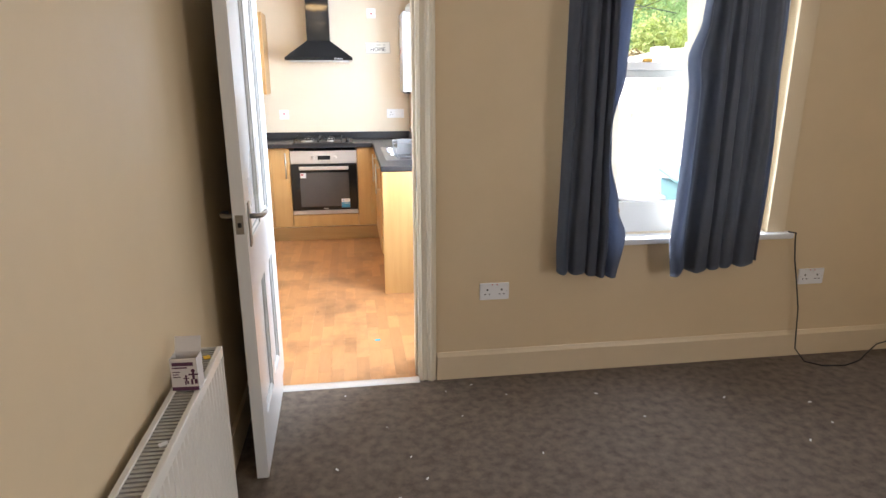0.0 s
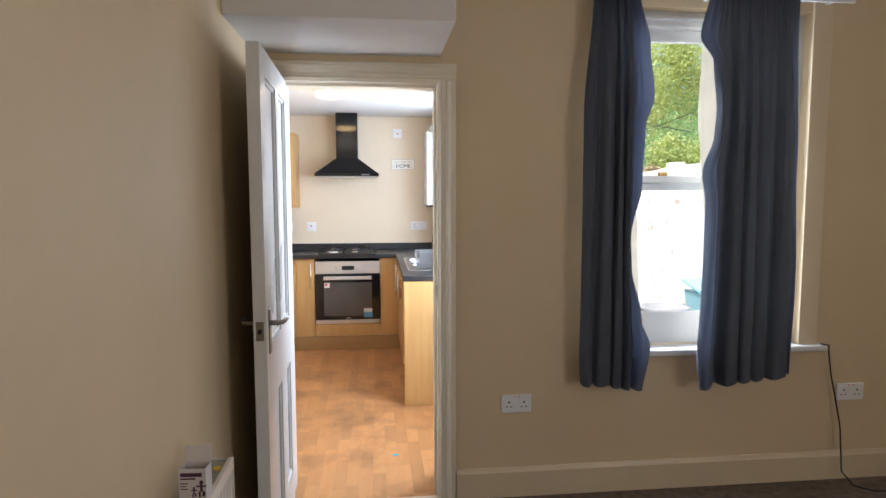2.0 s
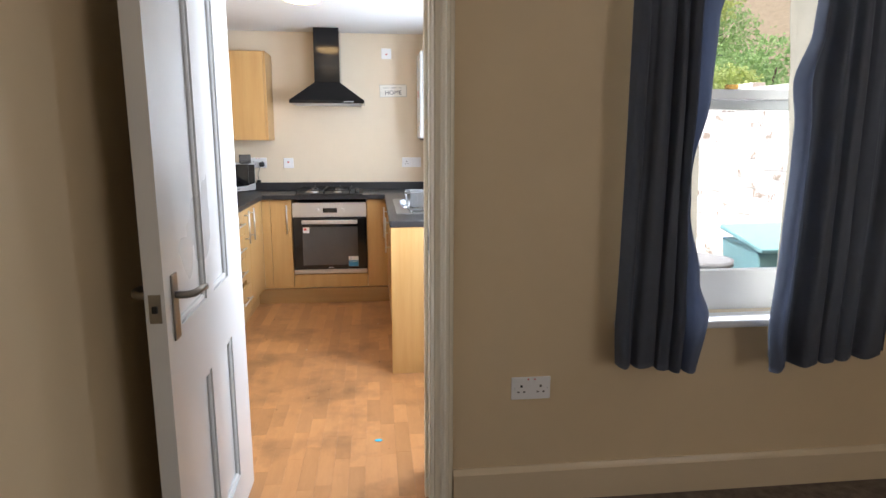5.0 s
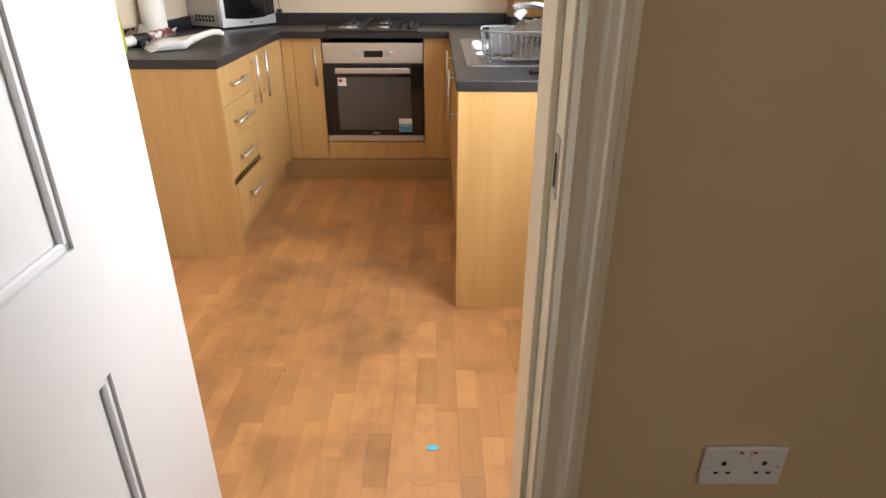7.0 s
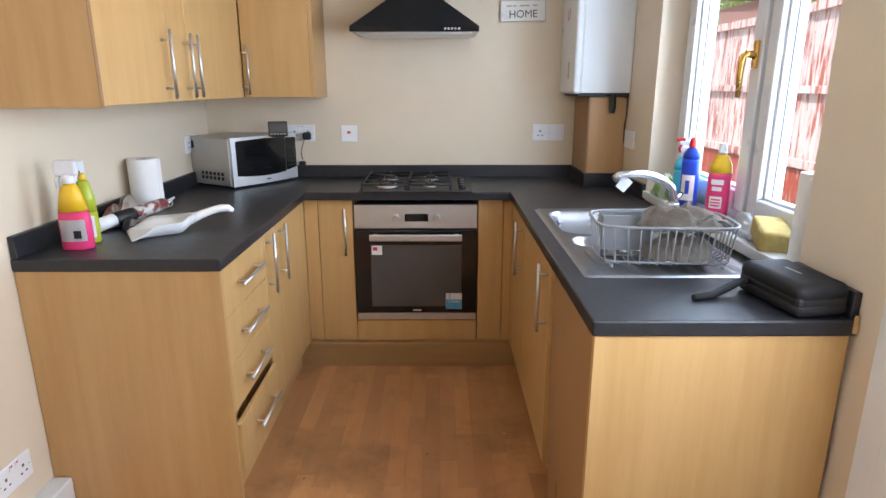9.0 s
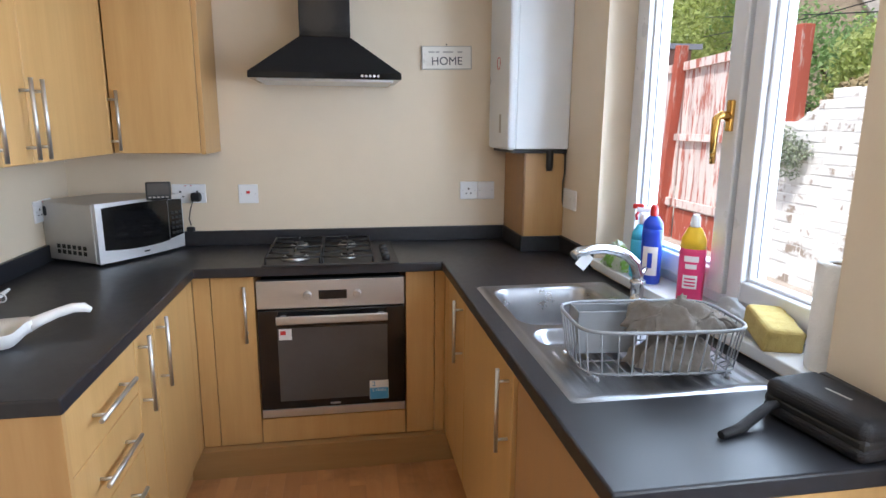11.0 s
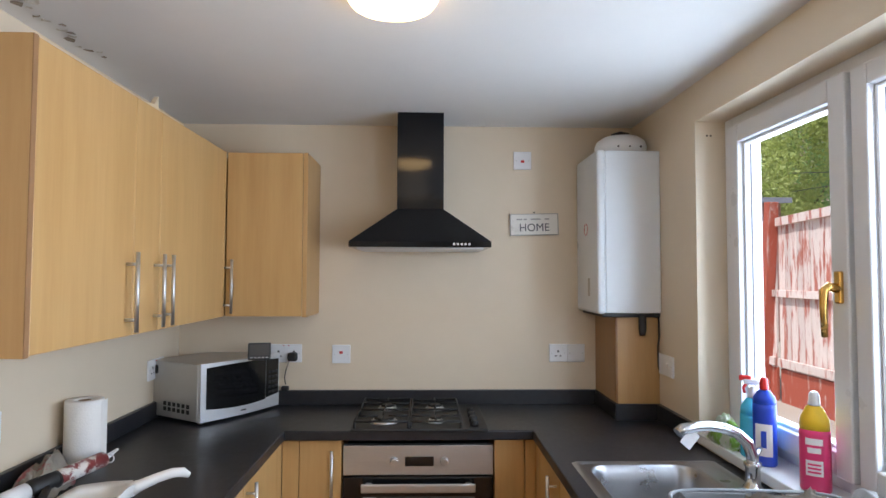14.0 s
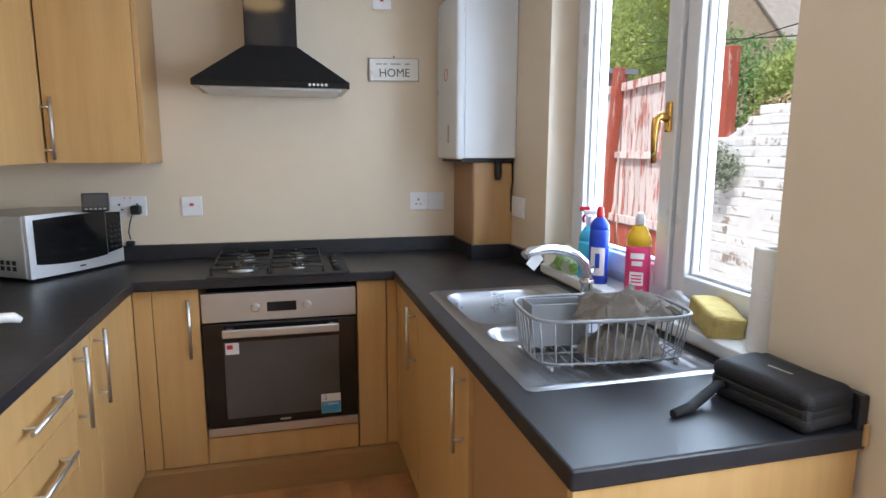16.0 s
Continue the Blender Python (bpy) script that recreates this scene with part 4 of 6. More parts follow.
# ---- ceiling lamp ----
M_LAMP = glow("warm_lamp_glass", (1.0, 0.66, 0.30), 9.0)
lamp = thing("ceiling_lamp", (-0.21, 5.09, ZK), "round flush ceiling lamp glowing warm", "ceiling lamp")
part("base_ring", bm_lathe([(0.122, 0), (0.125, -0.006), (0.118, -0.010), (0, -0.010)], (-0.21, 5.09, ZK - 0.0005)), M_WPLASTIC, lamp)
part("shade", bm_lathe([(0.116, 0), (0.116, -0.012), (0.106, -0.026), (0.075, -0.036), (0, -0.041)], (-0.21, 5.09, ZK - 0.010)), M_LAMP, lamp, "glowing frosted shade")
lampdata = bpy.data.lights.new("lamp_bulb", "POINT")
lampdata.energy, lampdata.color, lampdata.shadow_soft_size = 0.3, (1.0, 0.78, 0.5), 0.1
lo_ = new("lamp_bulb", lampdata)
lo_.location = (-0.21, 5.09, ZK - 0.17)
# ---- back door of the kitchen ----
BY0, BY1, BZ = 3.350, 4.225, 2.07
bd = thing("door_2", (XR, 3.88, 0), "white upvc back door with glazed upper half", "door", kind="structure")
for q in ((BY0, 0, BY0 + 0.06, BZ), (BY1 - 0.08, 0, BY1, BZ), (BY0 + 0.06, BZ - 0.06, BY1 - 0.08, BZ), (BY0 + 0.06, 0, BY1 - 0.08, 0.04)):
    part("door_frame", bm_box(XR - 0.028, q[0], q[1], XR + 0.04, q[2], q[3], 0.004), M_UPVC, bd)
part("cover_trim", bm_box(XR - 0.022, BY1 + 0.001, 0, XR - 0.0005, BY1 + 0.070, BZ + 0.06, 0.004), M_UPVC, bd)
ly0, ly1 = BY0 + 0.062, BY1 - 0.082
b = bm_box(XR - 0.015, ly0, 0.042, XR + 0.03, ly0 + 0.11, BZ - 0.062, 0.005)
bm_box(XR - 0.015, ly1 - 0.11, 0.042, XR + 0.03, ly1, BZ - 0.062, 0.005, bm=b)
for z0, z1 in ((0.042, 0.20), (0.86, 0.98), (BZ - 0.17, BZ - 0.062)):
    bm_box(XR - 0.015, ly0 + 0.11, z0, XR + 0.03, ly1 - 0.11, z1, 0.005, bm=b)
lf = part("door_leaf", b, M_UPVC, bd)
part("door_panel", bm_box(XR, ly0 + 0.105, 0.195, XR + 0.02, ly1 - 0.105, 0.865), M_UPVC, lf)
pn = part("pane", bm_box(XR + 0.002, ly0 + 0.105, 0.975, XR + 0.016, ly1 - 0.105, BZ - 0.165), M_GLASS, lf)
pn.visible_shadow = False
for z in (0.25, 1.08, 1.85):
    part("hinge", bm_tube([(XR - 0.032, BY1 - 0.088, z - 0.045), (XR - 0.032, BY1 - 0.088, z + 0.045)], 0.009), M_UPVC, lf)

# kitchen skirting by the left wall
sk = solid("baseboard_kitchen", bm_box(XK, YK + 0.005, 0, XK + 0.062, 4.86, 0.166, 0.006), M_GLOSS, "thick white painted boxed skirting board", "skirting", "structure")

# ---- sockets and switches ----
M_SLOT = mat("socket_slot", (0.02, 0.02, 0.02), 0.7, vary=0.1, scale=30)


def plate(name, m, w, h, label, category, gangs=(), switches=(), group="sockets and switches", neon=False):
    """A wall plate in local places: x to the right, y into the wall, z up, centred."""
    ob = thing(name, m.translation, label, category, group)
    def add(nm, bm, material, parent, lab=""):
        return part(nm, moved(bm, m), material, parent, lab)
    body = add("face_plate", bm_box(-w / 2, -0.009, -h / 2, w / 2, 0.0, h / 2, 0.003), M_WPLASTIC, ob)
    for x in gangs:
        for q in ((x - 0.004, 0.004, x + 0.004, 0.013), (x - 0.015, -0.016, x - 0.007, -0.011), (x + 0.007, -0.016, x + 0.015, -0.011)):
            add("pin_slot", bm_box(q[0], -0.0095, q[1], q[2], -0.0085, q[3]), M_SLOT, body)
    for x, z in switches:
        r = add("rocker", bm_prism([(-0.009, z - 0.010), (-0.0105, z - 0.010), (-0.0125, z + 0.010), (-0.009, z + 0.010)], "x", x - 0.006, x + 0.006), M_WPLASTIC, body)
        if neon:
            e = 0.003 if gangs else 0.008
            add("red_mark", bm_box(x - e, -0.0132, z + 0.009 - 1.5 * e, x + e, -0.0105, z + 0.009), M_RED, r)
    for x in (-w / 2 + 0.012, w / 2 - 0.012):
        add("screw", bm_lathe([(0.003, 0), (0.0025, 0.001), (0, 0.001)], (x, -0.009, 0), axis="-y", n=10), M_STEEL, body)
    return ob


def on_y(x, y, z):
    return pose(x, y, z)


double = dict(gangs=(-0.036, 0.036), switches=((-0.012, 0.03), (0.012, 0.03)), neon=True)
plate("wall_socket", on_y(0.783, YW, 0.452), 0.146, 0.086, "white plastic double wall socket above the skirting", "socket", **double)
plate("wall_socket", on_y(2.50, YW, 0.448), 0.146, 0.086, "white plastic double wall socket beside the window", "socket", **double)
plate("wall_socket", on_y(-0.780, YB, 1.140), 0.146, 0.086, "white plastic double wall socket behind the microwave", "socket", **double)
plate("cooker_switch", on_y(-0.522, YB, 1.136), 0.087, 0.087, "white square cooker switch with red mark", "switch", switches=((0.0, 0.005),), neon=True)
plate("fused_switch", on_y(0.342, YB, 2.066), 0.086, 0.088, "white fused switch with red lamp high on the wall", "switch", switches=((0.0, -0.008),), neon=True)
plate("wall_socket", on_y(0.511, YB, 1.141), 0.085, 0.086, "white plastic single wall socket", "socket", gangs=(0.0,), switches=((0.025, 0.02),))
plate("wall_socket", on_y(0.597, YB, 1.141), 0.085, 0.086, "white plastic switched wall plate", "socket", switches=((-0.01, 0.0), (0.012, 0.0)))
plate("wall_socket", pose(XR, 6.075, 1.140, 0, 0, -90), 0.146, 0.086, "white plastic wall plate on the window wall", "socket", switches=((0.02, 0.0),))
plate("wall_socket", pose(XK, 6.225, 1.106, 0, 0, 90), 0.146, 0.086, "white plastic double wall socket above the worktop", "socket", **double)
plate("wall_socket", pose(XK, 5.21, 1.093, 0, 0, 90), 0.146, 0.088, "white plastic double wall socket above the worktop", "socket", **double)
plate("wall_socket", pose(XK, 4.70, 0.288, 0, 0, 90), 0.146, 0.086, "white plastic double wall socket low on the wall", "socket", **double)

# ---- microwave ----
MW = pose(-1.024, 6.055, ZT, 0, 0, 57.5)
M_MWG = mat("microwave_dark_glass", (0.006, 0.006, 0.006), 0.16, vary=0.2, scale=9)
M_SILVER = mat("silver_plastic", (0.66, 0.66, 0.66), 0.35, 0.5, vary=0.04, scale=14)
M_MWSIDE = mat("grey_metal_casing", (0.50, 0.49, 0.47), 0.4, 0.4, vary=0.05, scale=8)
mw = thing("microwave", (-1.05, 6.25, ZT), "silver and black microwave oven on the worktop", "microwave")


def mp_(name, bm, material, parent, label=""):
    return part(name, moved(bm, MW), material, parent, label)


mwb = mp_("casing", bm_box(0, 0.022, 0.012, 0.43, 0.335, 0.245, 0.006), M_MWSIDE, mw)
for k in range(6):
    for j in range(2):
        mp_("vent_slot", bm_box(-0.0015, 0.07 + k * 0.030, 0.040 + j * 0.022, 0.001, 0.088 + k * 0.030, 0.056 + j * 0.022), M_SLOT, mwb)
bow = [(0.004 + 0.422 * k / 16, 0.006 - 0.016 * math.sin(math.pi * k / 16)) for k in range(17)]
mwf = mp_("front_frame", bm_prism(bow + [(0.426, 0.024), (0.004, 0.024)], "z", 0.012, 0.247), M_SILVER, mw)
def bowed(x0, x1, off):
    return [(x0 + (x1 - x0) * k / 12, 0.006 - 0.016 * math.sin(math.pi * ((x0 + (x1 - x0) * k / 12) - 0.004) / 0.422) - off) for k in range(13)]
def arched(x0, x1, off, low, high, nm, mt, parent):
    b = bmesh.new()
    c = []
    for x, y in bowed(x0, x1, off):
        u = (x - 0.215) / 0.21
        c.append((b.verts.new((x, y, low + 0.016 * u * u)), b.verts.new((x, y, high - 0.008 * u * u)), b.verts.new((x, y + 0.01, low + 0.016 * u * u)), b.verts.new((x, y + 0.01, high - 0.008 * u * u))))
    for p, q in zip(c, c[1:]):
        for i, j in ((0, 1), (1, 3), (3, 2), (2, 0)):
            b.faces.new((p[i], q[i], q[j], p[j]))
    for e in (c[0], c[-1]):
        b.faces.new((e[0], e[1], e[3], e[2]))
    bmesh.ops.recalc_face_normals(b, faces=list(b.faces))
    return mp_(nm, b, mt, parent)
mwd = arched(0.028, 0.335, 0.002, 0.050, 0.235, "door_glass", M_MWG, mwf)
mp_("door_mesh_window", bm_prism(bowed(0.075, 0.285, 0.0028) + [(0.285, 0.0), (0.075, 0.0)], "z", 0.085, 0.205), M_BLACKGLASS, mwd)
ctl = arched(0.338, 0.418, 0.003, 0.055, 0.232, "control_panel", M_MWG, mwf)
for r in range(5):
    for c in range(3):
        mp_("key", bm_box(0.350 + c * 0.021, -0.0085, 0.078 + r * 0.022, 0.364 + c * 0.021, 0.0, 0.088 + r * 0.022), M_IRON, ctl)
mp_("maker_badge", bm_box(0.195, -0.0115, 0.028, 0.222, -0.009, 0.034), M_IRON, mwf)
for x in (0.03, 0.40):
    for y in (0.04, 0.30):
        mp_("foot", bm_lathe([(0.013, 0), (0.013, 0.013), (0, 0.013)], (x, y, 0), n=12), M_BLACKP, mw)
mon = thing("energy_monitor", (-0.83, 6.22, ZT + 0.247), "small black display monitor standing on the microwave", "monitor")
MM = pose(-0.835, 6.205, ZT + 0.247, -12, 0, 12)
part("housing", moved(bm_box(-0.047, 0, 0.0, 0.047, 0.02, 0.072, 0.004), MM), M_BLACKP, mon)
part("screen", moved(bm_box(-0.040, -0.002, 0.018, 0.040, 0.001, 0.064), MM), M_OVENWIN, mon)
for k in range(5):
    part("button", moved(bm_box(-0.037 + k * 0.016, -0.003, 0.006, -0.027 + k * 0.016, 0.001, 0.011), MM), M_GRILLE, mon)
part("stand", moved(bm_prism([(0.018, 0.0), (0.045, 0.0), (0.02, 0.05)], "x", -0.03, 0.03), MM), M_BLACKP, mon)
plug = thing("plug", (-0.748, YB, 1.128), "black plug with a dangling thin cable", "plug")
part("plug_body", bm_box(-0.768, YB - 0.045, 1.106, -0.724, YB - 0.009, 1.146, 0.01, seg=3), M_BLACKP, plug)
part("cable", bm_tube([(-0.760, YB - 0.035, 1.108), (-0.772, YB - 0.04, 1.07), (-0.782, YB - 0.03, 1.03), (-0.776, YB - 0.03, 0.998)], 0.0025, n=6), M_BLACKP, plug)
part("cable_end", bm_box(-0.795, YB - 0.045, 0.970, -0.760, YB - 0.022, 0.992, 0.006), M_BLACKP, plug)
plug = thing("plug", (XK, 6.255, 1.11), "black plug in the wall socket behind the microwave", "plug")
part("plug_body", bm_box(XK + 0.009, 6.205, 1.085, XK + 0.050, 6.240, 1.128, 0.01, seg=3), M_BLACKP, plug)
part("cable", bm_tube([(XK + 0.035, 6.22, 1.087), (XK + 0.036, 6.24, 1.03), (XK + 0.045, 6.30, 0.96), (XK + 0.045, 6.33, ZT + 0.004)], 0.004, n=8), M_BLACKP, plug)

# ---- HOME sign ----
M_SIGN = mat("distressed_white_board", (0.80, 0.77, 0.71), 0.7, second=(0.58, 0.54, 0.48), scale=9, bump=0.3, bump_scale=80, spread=(0.25, 0.42))
M_SIGNT = mat("grey_lettering", (0.08, 0.085, 0.09), 0.7, vary=0.15, scale=60)
sign = thing("wall_sign", (0.397, YB, 1.703), "small distressed white wooden sign reading HOME", "wall sign")
SG = pose(0.397, YB - 0.014, 1.756, 0, -1.5, 0)
part("board", moved(bm_box(-0.117, 0, -0.052, 0.117, 0.013, 0.052, 0.002), SG), M_SIGN, sign)
# shade along the board's edges, built as thin grey strips
b = bmesh.new()
for q in ((-0.117, -0.052, -0.113, 0.052), (0.113, -0.052, 0.117, 0.052), (-0.117, -0.052, 0.117, -0.048), (-0.117, 0.049, 0.117, 0.052)):
    bm_box(q[0], -0.003, q[1], q[2], 0.001, q[3], bm=b)
part("border", moved(b, SG), M_GRILLE, sign, "thin grey strips standing in for shaded edges")


def words(name, text, size, m, material, parent, extrude=0.0008):
    """Raised lettering with the built-in font, upright on a plane that faces -y."""
    cu = bpy.data.curves.new(name, "FONT")
    cu.body, cu.size, cu.extrude, cu.align_x, cu.align_y = text, size, extrude, "CENTER", "CENTER"
    ob = bpy.data.objects.new("tmp_text", cu)
    scene.collection.objects.link(ob)
    me = bpy.data.meshes.new_from_object(ob.evaluated_get(bpy.context.evaluated_depsgraph_get()))
    bpy.data.objects.remove(ob)
    b = bmesh.new()
    b.from_mesh(me)
    bpy.data.meshes.remove(me)
    return part(name, moved(b, m @ pose(0, 0, 0, 90, 0, 0)), material, parent)


words("lettering", "HOME", 0.052, SG @ pose(0, -0.001, -0.016), M_SIGNT, sign)
b = bmesh.new()
for k, w in enumerate((0.028, 0.016, 0.036, 0.014, 0.022)):
    bm_box(-0.085 + k * 0.034, -0.0015, 0.022, -0.085 + k * 0.034 + w, 0.0, 0.029, bm=b)
part("small_script", moved(b, SG), M_GRILLE, sign)
part("hanging_nail", bm_tube([(0.397, YB, 1.815), (0.397, YB - 0.012, 1.815)], 0.003, n=8), M_IRON, sign)

words("sticker_lettering", "2 YEARS", 0.0165, pose(0.038, YBF - 0.0168, 0.341), M_STICK, st, 0.0004)
words("sticker_lettering", "2", 0.030, pose(0.016, YBF - 0.0158, 0.369), M_STBLUE, st, 0.0004)

# ---- sink ----
sink = thing("sink", (0.6, 5.13, ZT), "stainless steel inset sink with drainer", "sink")


def rounded(x, y, x0, x1, y0, y1, r):
    """Signed distance to a rounded rectangle; negative inside."""
    dx = abs(x - (x0 + x1) / 2) - ((x1 - x0) / 2 - r)
    dy = abs(y - (y0 + y1) / 2) - ((y1 - y0) / 2 - r)
    return math.hypot(max(dx, 0), max(dy, 0)) + min(max(dx, dy), 0) - r


def smooth(t):
    t = max(0.0, min(1.0, t))
    return t * t * (3 - 2 * t)


def sink_height(x, y):
    z = ZT + 0.0045
    edge = -rounded(x, y, SX0, SX1, SY0, SY1, 0.03)
    if edge < 0.012:
        z = ZT + 0.0045 * smooth(max(edge, 0) / 0.008)
    elif edge > 0.02:
        z -= 0.003 * smooth((edge - 0.02) / 0.01)
    d = -rounded(x, y, 0.395, 0.745, 5.155, 5.545, 0.07)
    if d > 0:
        z -= 0.145 * smooth(d / 0.045)
    d = -rounded(x, y, 0.40, 0.545, 4.985, 5.125, 0.06)
    if d > 0:
        z -= 0.035 * smooth(d / 0.03)
    d = -rounded(x, y, 0.41, 0.79, 4.71, 4.965, 0.02)
    if d > 0:
        ridge = math.cos((x - 0.41) / 0.045 * 6.283)
        z -= 0.004 * smooth(d / 0.012) * smooth(ridge * 1.6 + 0.5) 
    return z


nx, ny = 96, 181
b = bmesh.new()
grid = [[b.verts.new((SX0 + (SX1 - SX0) * i / nx, SY0 + (SY1 - SY0) * j / ny, sink_height(SX0 + (SX1 - SX0) * i / nx, SY0 + (SY1 - SY0) * j / ny))) for i in range(nx + 1)] for j in range(ny + 1)]
for r, s in zip(grid, grid[1:]):
    for i in range(nx):
        b.faces.new((r[i], r[i + 1], s[i + 1], s[i])).smooth = True
part("bowl_and_drainer", b, M_SINK, sink)
waste = part("waste", bm_lathe([(0.042, 0), (0.042, 0.003), (0.034, 0.004), (0.03, 0.0015), (0, 0.0015)], (0.57, 5.35, ZT - 0.1435)), M_CHROME, sink)
part("waste", bm_lathe([(0.022, 0), (0.022, 0.002), (0.016, 0.003), (0, 0.002)], (0.472, 5.055, ZT - 0.0335)), M_CHROME, sink)

tap = thing("kitchen_tap", (0.815, 5.312, ZT), "chrome mixer tap with an arched spout and paper tag", "tap")
part("tap_body", bm_lathe([(0.028, 0), (0.028, 0.006), (0.021, 0.012), (0.020, 0.06), (0.024, 0.065), (0.024, 0.075), (0.0, 0.082)], (0.815, 5.312, ZT + 0.004)), M_CHROME, tap)
part("spout", bm_tube([(0.815, 5.312, 0.955), (0.814, 5.312, 1.00), (0.80, 5.31, 1.035), (0.77, 5.308, 1.062), (0.728, 5.304, 1.078), (0.685, 5.30, 1.086), (0.645, 5.296, 1.085), (0.607, 5.293, 1.079), (0.590, 5.289, 1.068)], [0.017, 0.017, 0.017, 0.016, 0.0155, 0.015, 0.015, 0.016, 0.0155], n=14), M_CHROME, tap)
part("lever", bm_tube([(0.815, 5.312, 0.985), (0.845, 5.34, 1.0), (0.86, 5.352, 1.005)], [0.012, 0.009, 0.008]), M_CHROME, tap)
part("paper_tag", moved(bm_box(-0.022, -0.0006, -0.05, 0.022, 0.0006, 0.0), pose(0.645, 5.30, 1.068, 12, 38, 20)), M_STICK, tap, "small white paper tag")

# ---- dish rack and cloth ----
M_WIRE = mat("grey_coated_wire", (0.24, 0.25, 0.265), 0.32, vary=0.08, scale=40)
rack = thing("dish_rack", (0.60, 4.92, ZT), "grey plastic coated wire dish rack on the drainer", "dish rack")


RACK = pose(0.606, 4.852, ZT + 0.004, 0, 0, -5)
RW, RD, RH = 0.192, 0.120, 0.116


def rim_point(a, z, grow=0.0):
    """A point on the rounded oblong of the rack at height z; the walls flare a little."""
    c, s = math.cos(a), math.sin(a)
    k = 1 / (abs(c) ** 5 + abs(s) ** 5) ** 0.2
    g = grow - 0.016 * (1 - z / RH)
    return RACK @ Vector(((RW + g) * k * c, (RD + g) * k * s, z))


TURN = [k * 6.28319 / 64 for k in range(65)]
part("rim", bm_tube([rim_point(a, RH) for a in TURN], 0.0042, n=8, caps=False), M_WIRE, rack)
part("rim", bm_tube([rim_point(a, 0.016) for a in TURN], 0.0028, n=6, caps=False), M_WIRE, rack)
NW = 40
for k in range(NW):
    a = (k + 0.5) * 6.28319 / NW
    a += 0.16 * math.sin(2 * a)
    part("wire", bm_tube([rim_point(a, RH), rim_point(a, RH * 0.5), rim_point(a, 0.012), rim_point(a, 0.006, -0.012)], 0.0019, n=6), M_WIRE, rack)
for k in range(13):
    x = -0.156 + k * 0.026
    part("wire", bm_tube([RACK @ Vector((x, -RD + 0.024, 0.008)), RACK @ Vector((x, RD - 0.024, 0.008))], 0.0018, n=6), M_WIRE, rack)
for y in (-0.075, 0.0, 0.075):
    part("wire", bm_tube([RACK @ Vector((-RW + 0.026, y, 0.006)), RACK @ Vector((RW - 0.026, y, 0.006))], 0.0026, n=6), M_WIRE, rack)
for x in (-1, 1):
    for y in (-1, 1):
        part("foot", bm_tube([RACK @ Vector((x * 0.150, y * 0.092, -0.003)), RACK @ Vector((x * 0.150, y * 0.092, 0.008))], 0.006, n=8), M_WIRE, rack)
b = bmesh.new()
x0, x1, y0, y1 = -0.160, -0.012, 0.030, 0.100
for q in ((x0, y0, x0 + 0.004, y1), (x1 - 0.004, y0, x1, y1), (x0, y0, x1, y0 + 0.004), (x0, y1 - 0.004, x1, y1)):
    bm_box(q[0], q[1], 0.014, q[2], q[3], RH + 0.002, 0.0015, bm=b, seg=1)
bm_box(x0, y0, 0.014, x1, y1, 0.017, bm=b)
part("cutlery_holder", moved(b, RACK), M_WIRE, rack, "grey plastic cutlery holder")


def draped(name, material, label, category, cx, cy, sx, sy, base, height, seed, freq=14.0, turn=0.0, thick=0.003, res=44, ragged=0.25):
    """A crumpled cloth heap: folded sheet over a soft mound, hanging at its rim."""
    rnd = random.Random(seed)
    off = Vector((rnd.uniform(0, 50), rnd.uniform(0, 50), rnd.uniform(0, 50)))
    b = bmesh.new()
    rows = []
    for j in range(res + 1):
        row = []
        for i in range(res + 1):
            u, v = 2 * i / res - 1, 2 * j / res - 1
            r = max(abs(u), abs(v)) ** 0.6 * math.hypot(u, v) ** 0.4
            n1 = noise.noise(Vector((u * freq * 0.14, v * freq * 0.14, 0)) + off)
            n2 = noise.noise(Vector((u * freq * 0.4, v * freq * 0.4, 3)) + off)
            n3 = noise.noise(Vector((u * freq * 0.12, v * freq * 0.12, 9)) + off)
            z = base + height * (max(0, 1 - r * r) ** 0.7) * (0.75 + 0.5 * n1) + height * 0.24 * abs(n2) * (1 - 0.4 * r)
            x = sx * (u * (1 - 0.25 * abs(v)) + ragged * n3 + 0.08 * n2)
            y = sy * (v * (1 - 0.2 * abs(u)) + ragged * n1 - 0.08 * n2)
            row.append(b.verts.new((x, y, z)))
        rows.append(row)
    for r, s in zip(rows, rows[1:]):
        for i in range(res):
            b.faces.new((r[i], r[i + 1], s[i + 1], s[i])).smooth = True
    bmesh.ops.solidify(b, geom=list(b.faces), thickness=thick)
    moved(b, pose(cx, cy, 0, 0, 0, turn))
    return solid(name, b, material, label, category)


M_RAG = mat("grey_beige_cloth", (0.44, 0.40, 0.355), 0.9, second=(0.21, 0.168, 0.135), scale=9, bump=0.5, bump_scale=500)
M_BAG = mat("white_thin_cloth", (0.72, 0.73, 0.75), 0.6, vary=0.06, scale=12, bump=0.2, bump_scale=200)
M_SPONGE = mat("yellow_sponge", (0.55, 0.43, 0.15), 0.95, second=(0.42, 0.31, 0.10), scale=40, bump=0.9, bump_scale=220)
draped("dishcloth", M_RAG, "crumpled grey beige dishcloth lying over the dish rack", "dishcloth", 0.655, 4.812, 0.130, 0.060, ZT + 0.100, 0.078, 5, turn=-10, freq=17.0, ragged=0.30)
draped("dishcloth", M_RAG, "crumpled grey cloth lying in the dish rack", "dishcloth", 0.650, 4.815, 0.110, 0.062, ZT + 0.016, 0.085, 11, turn=-6)

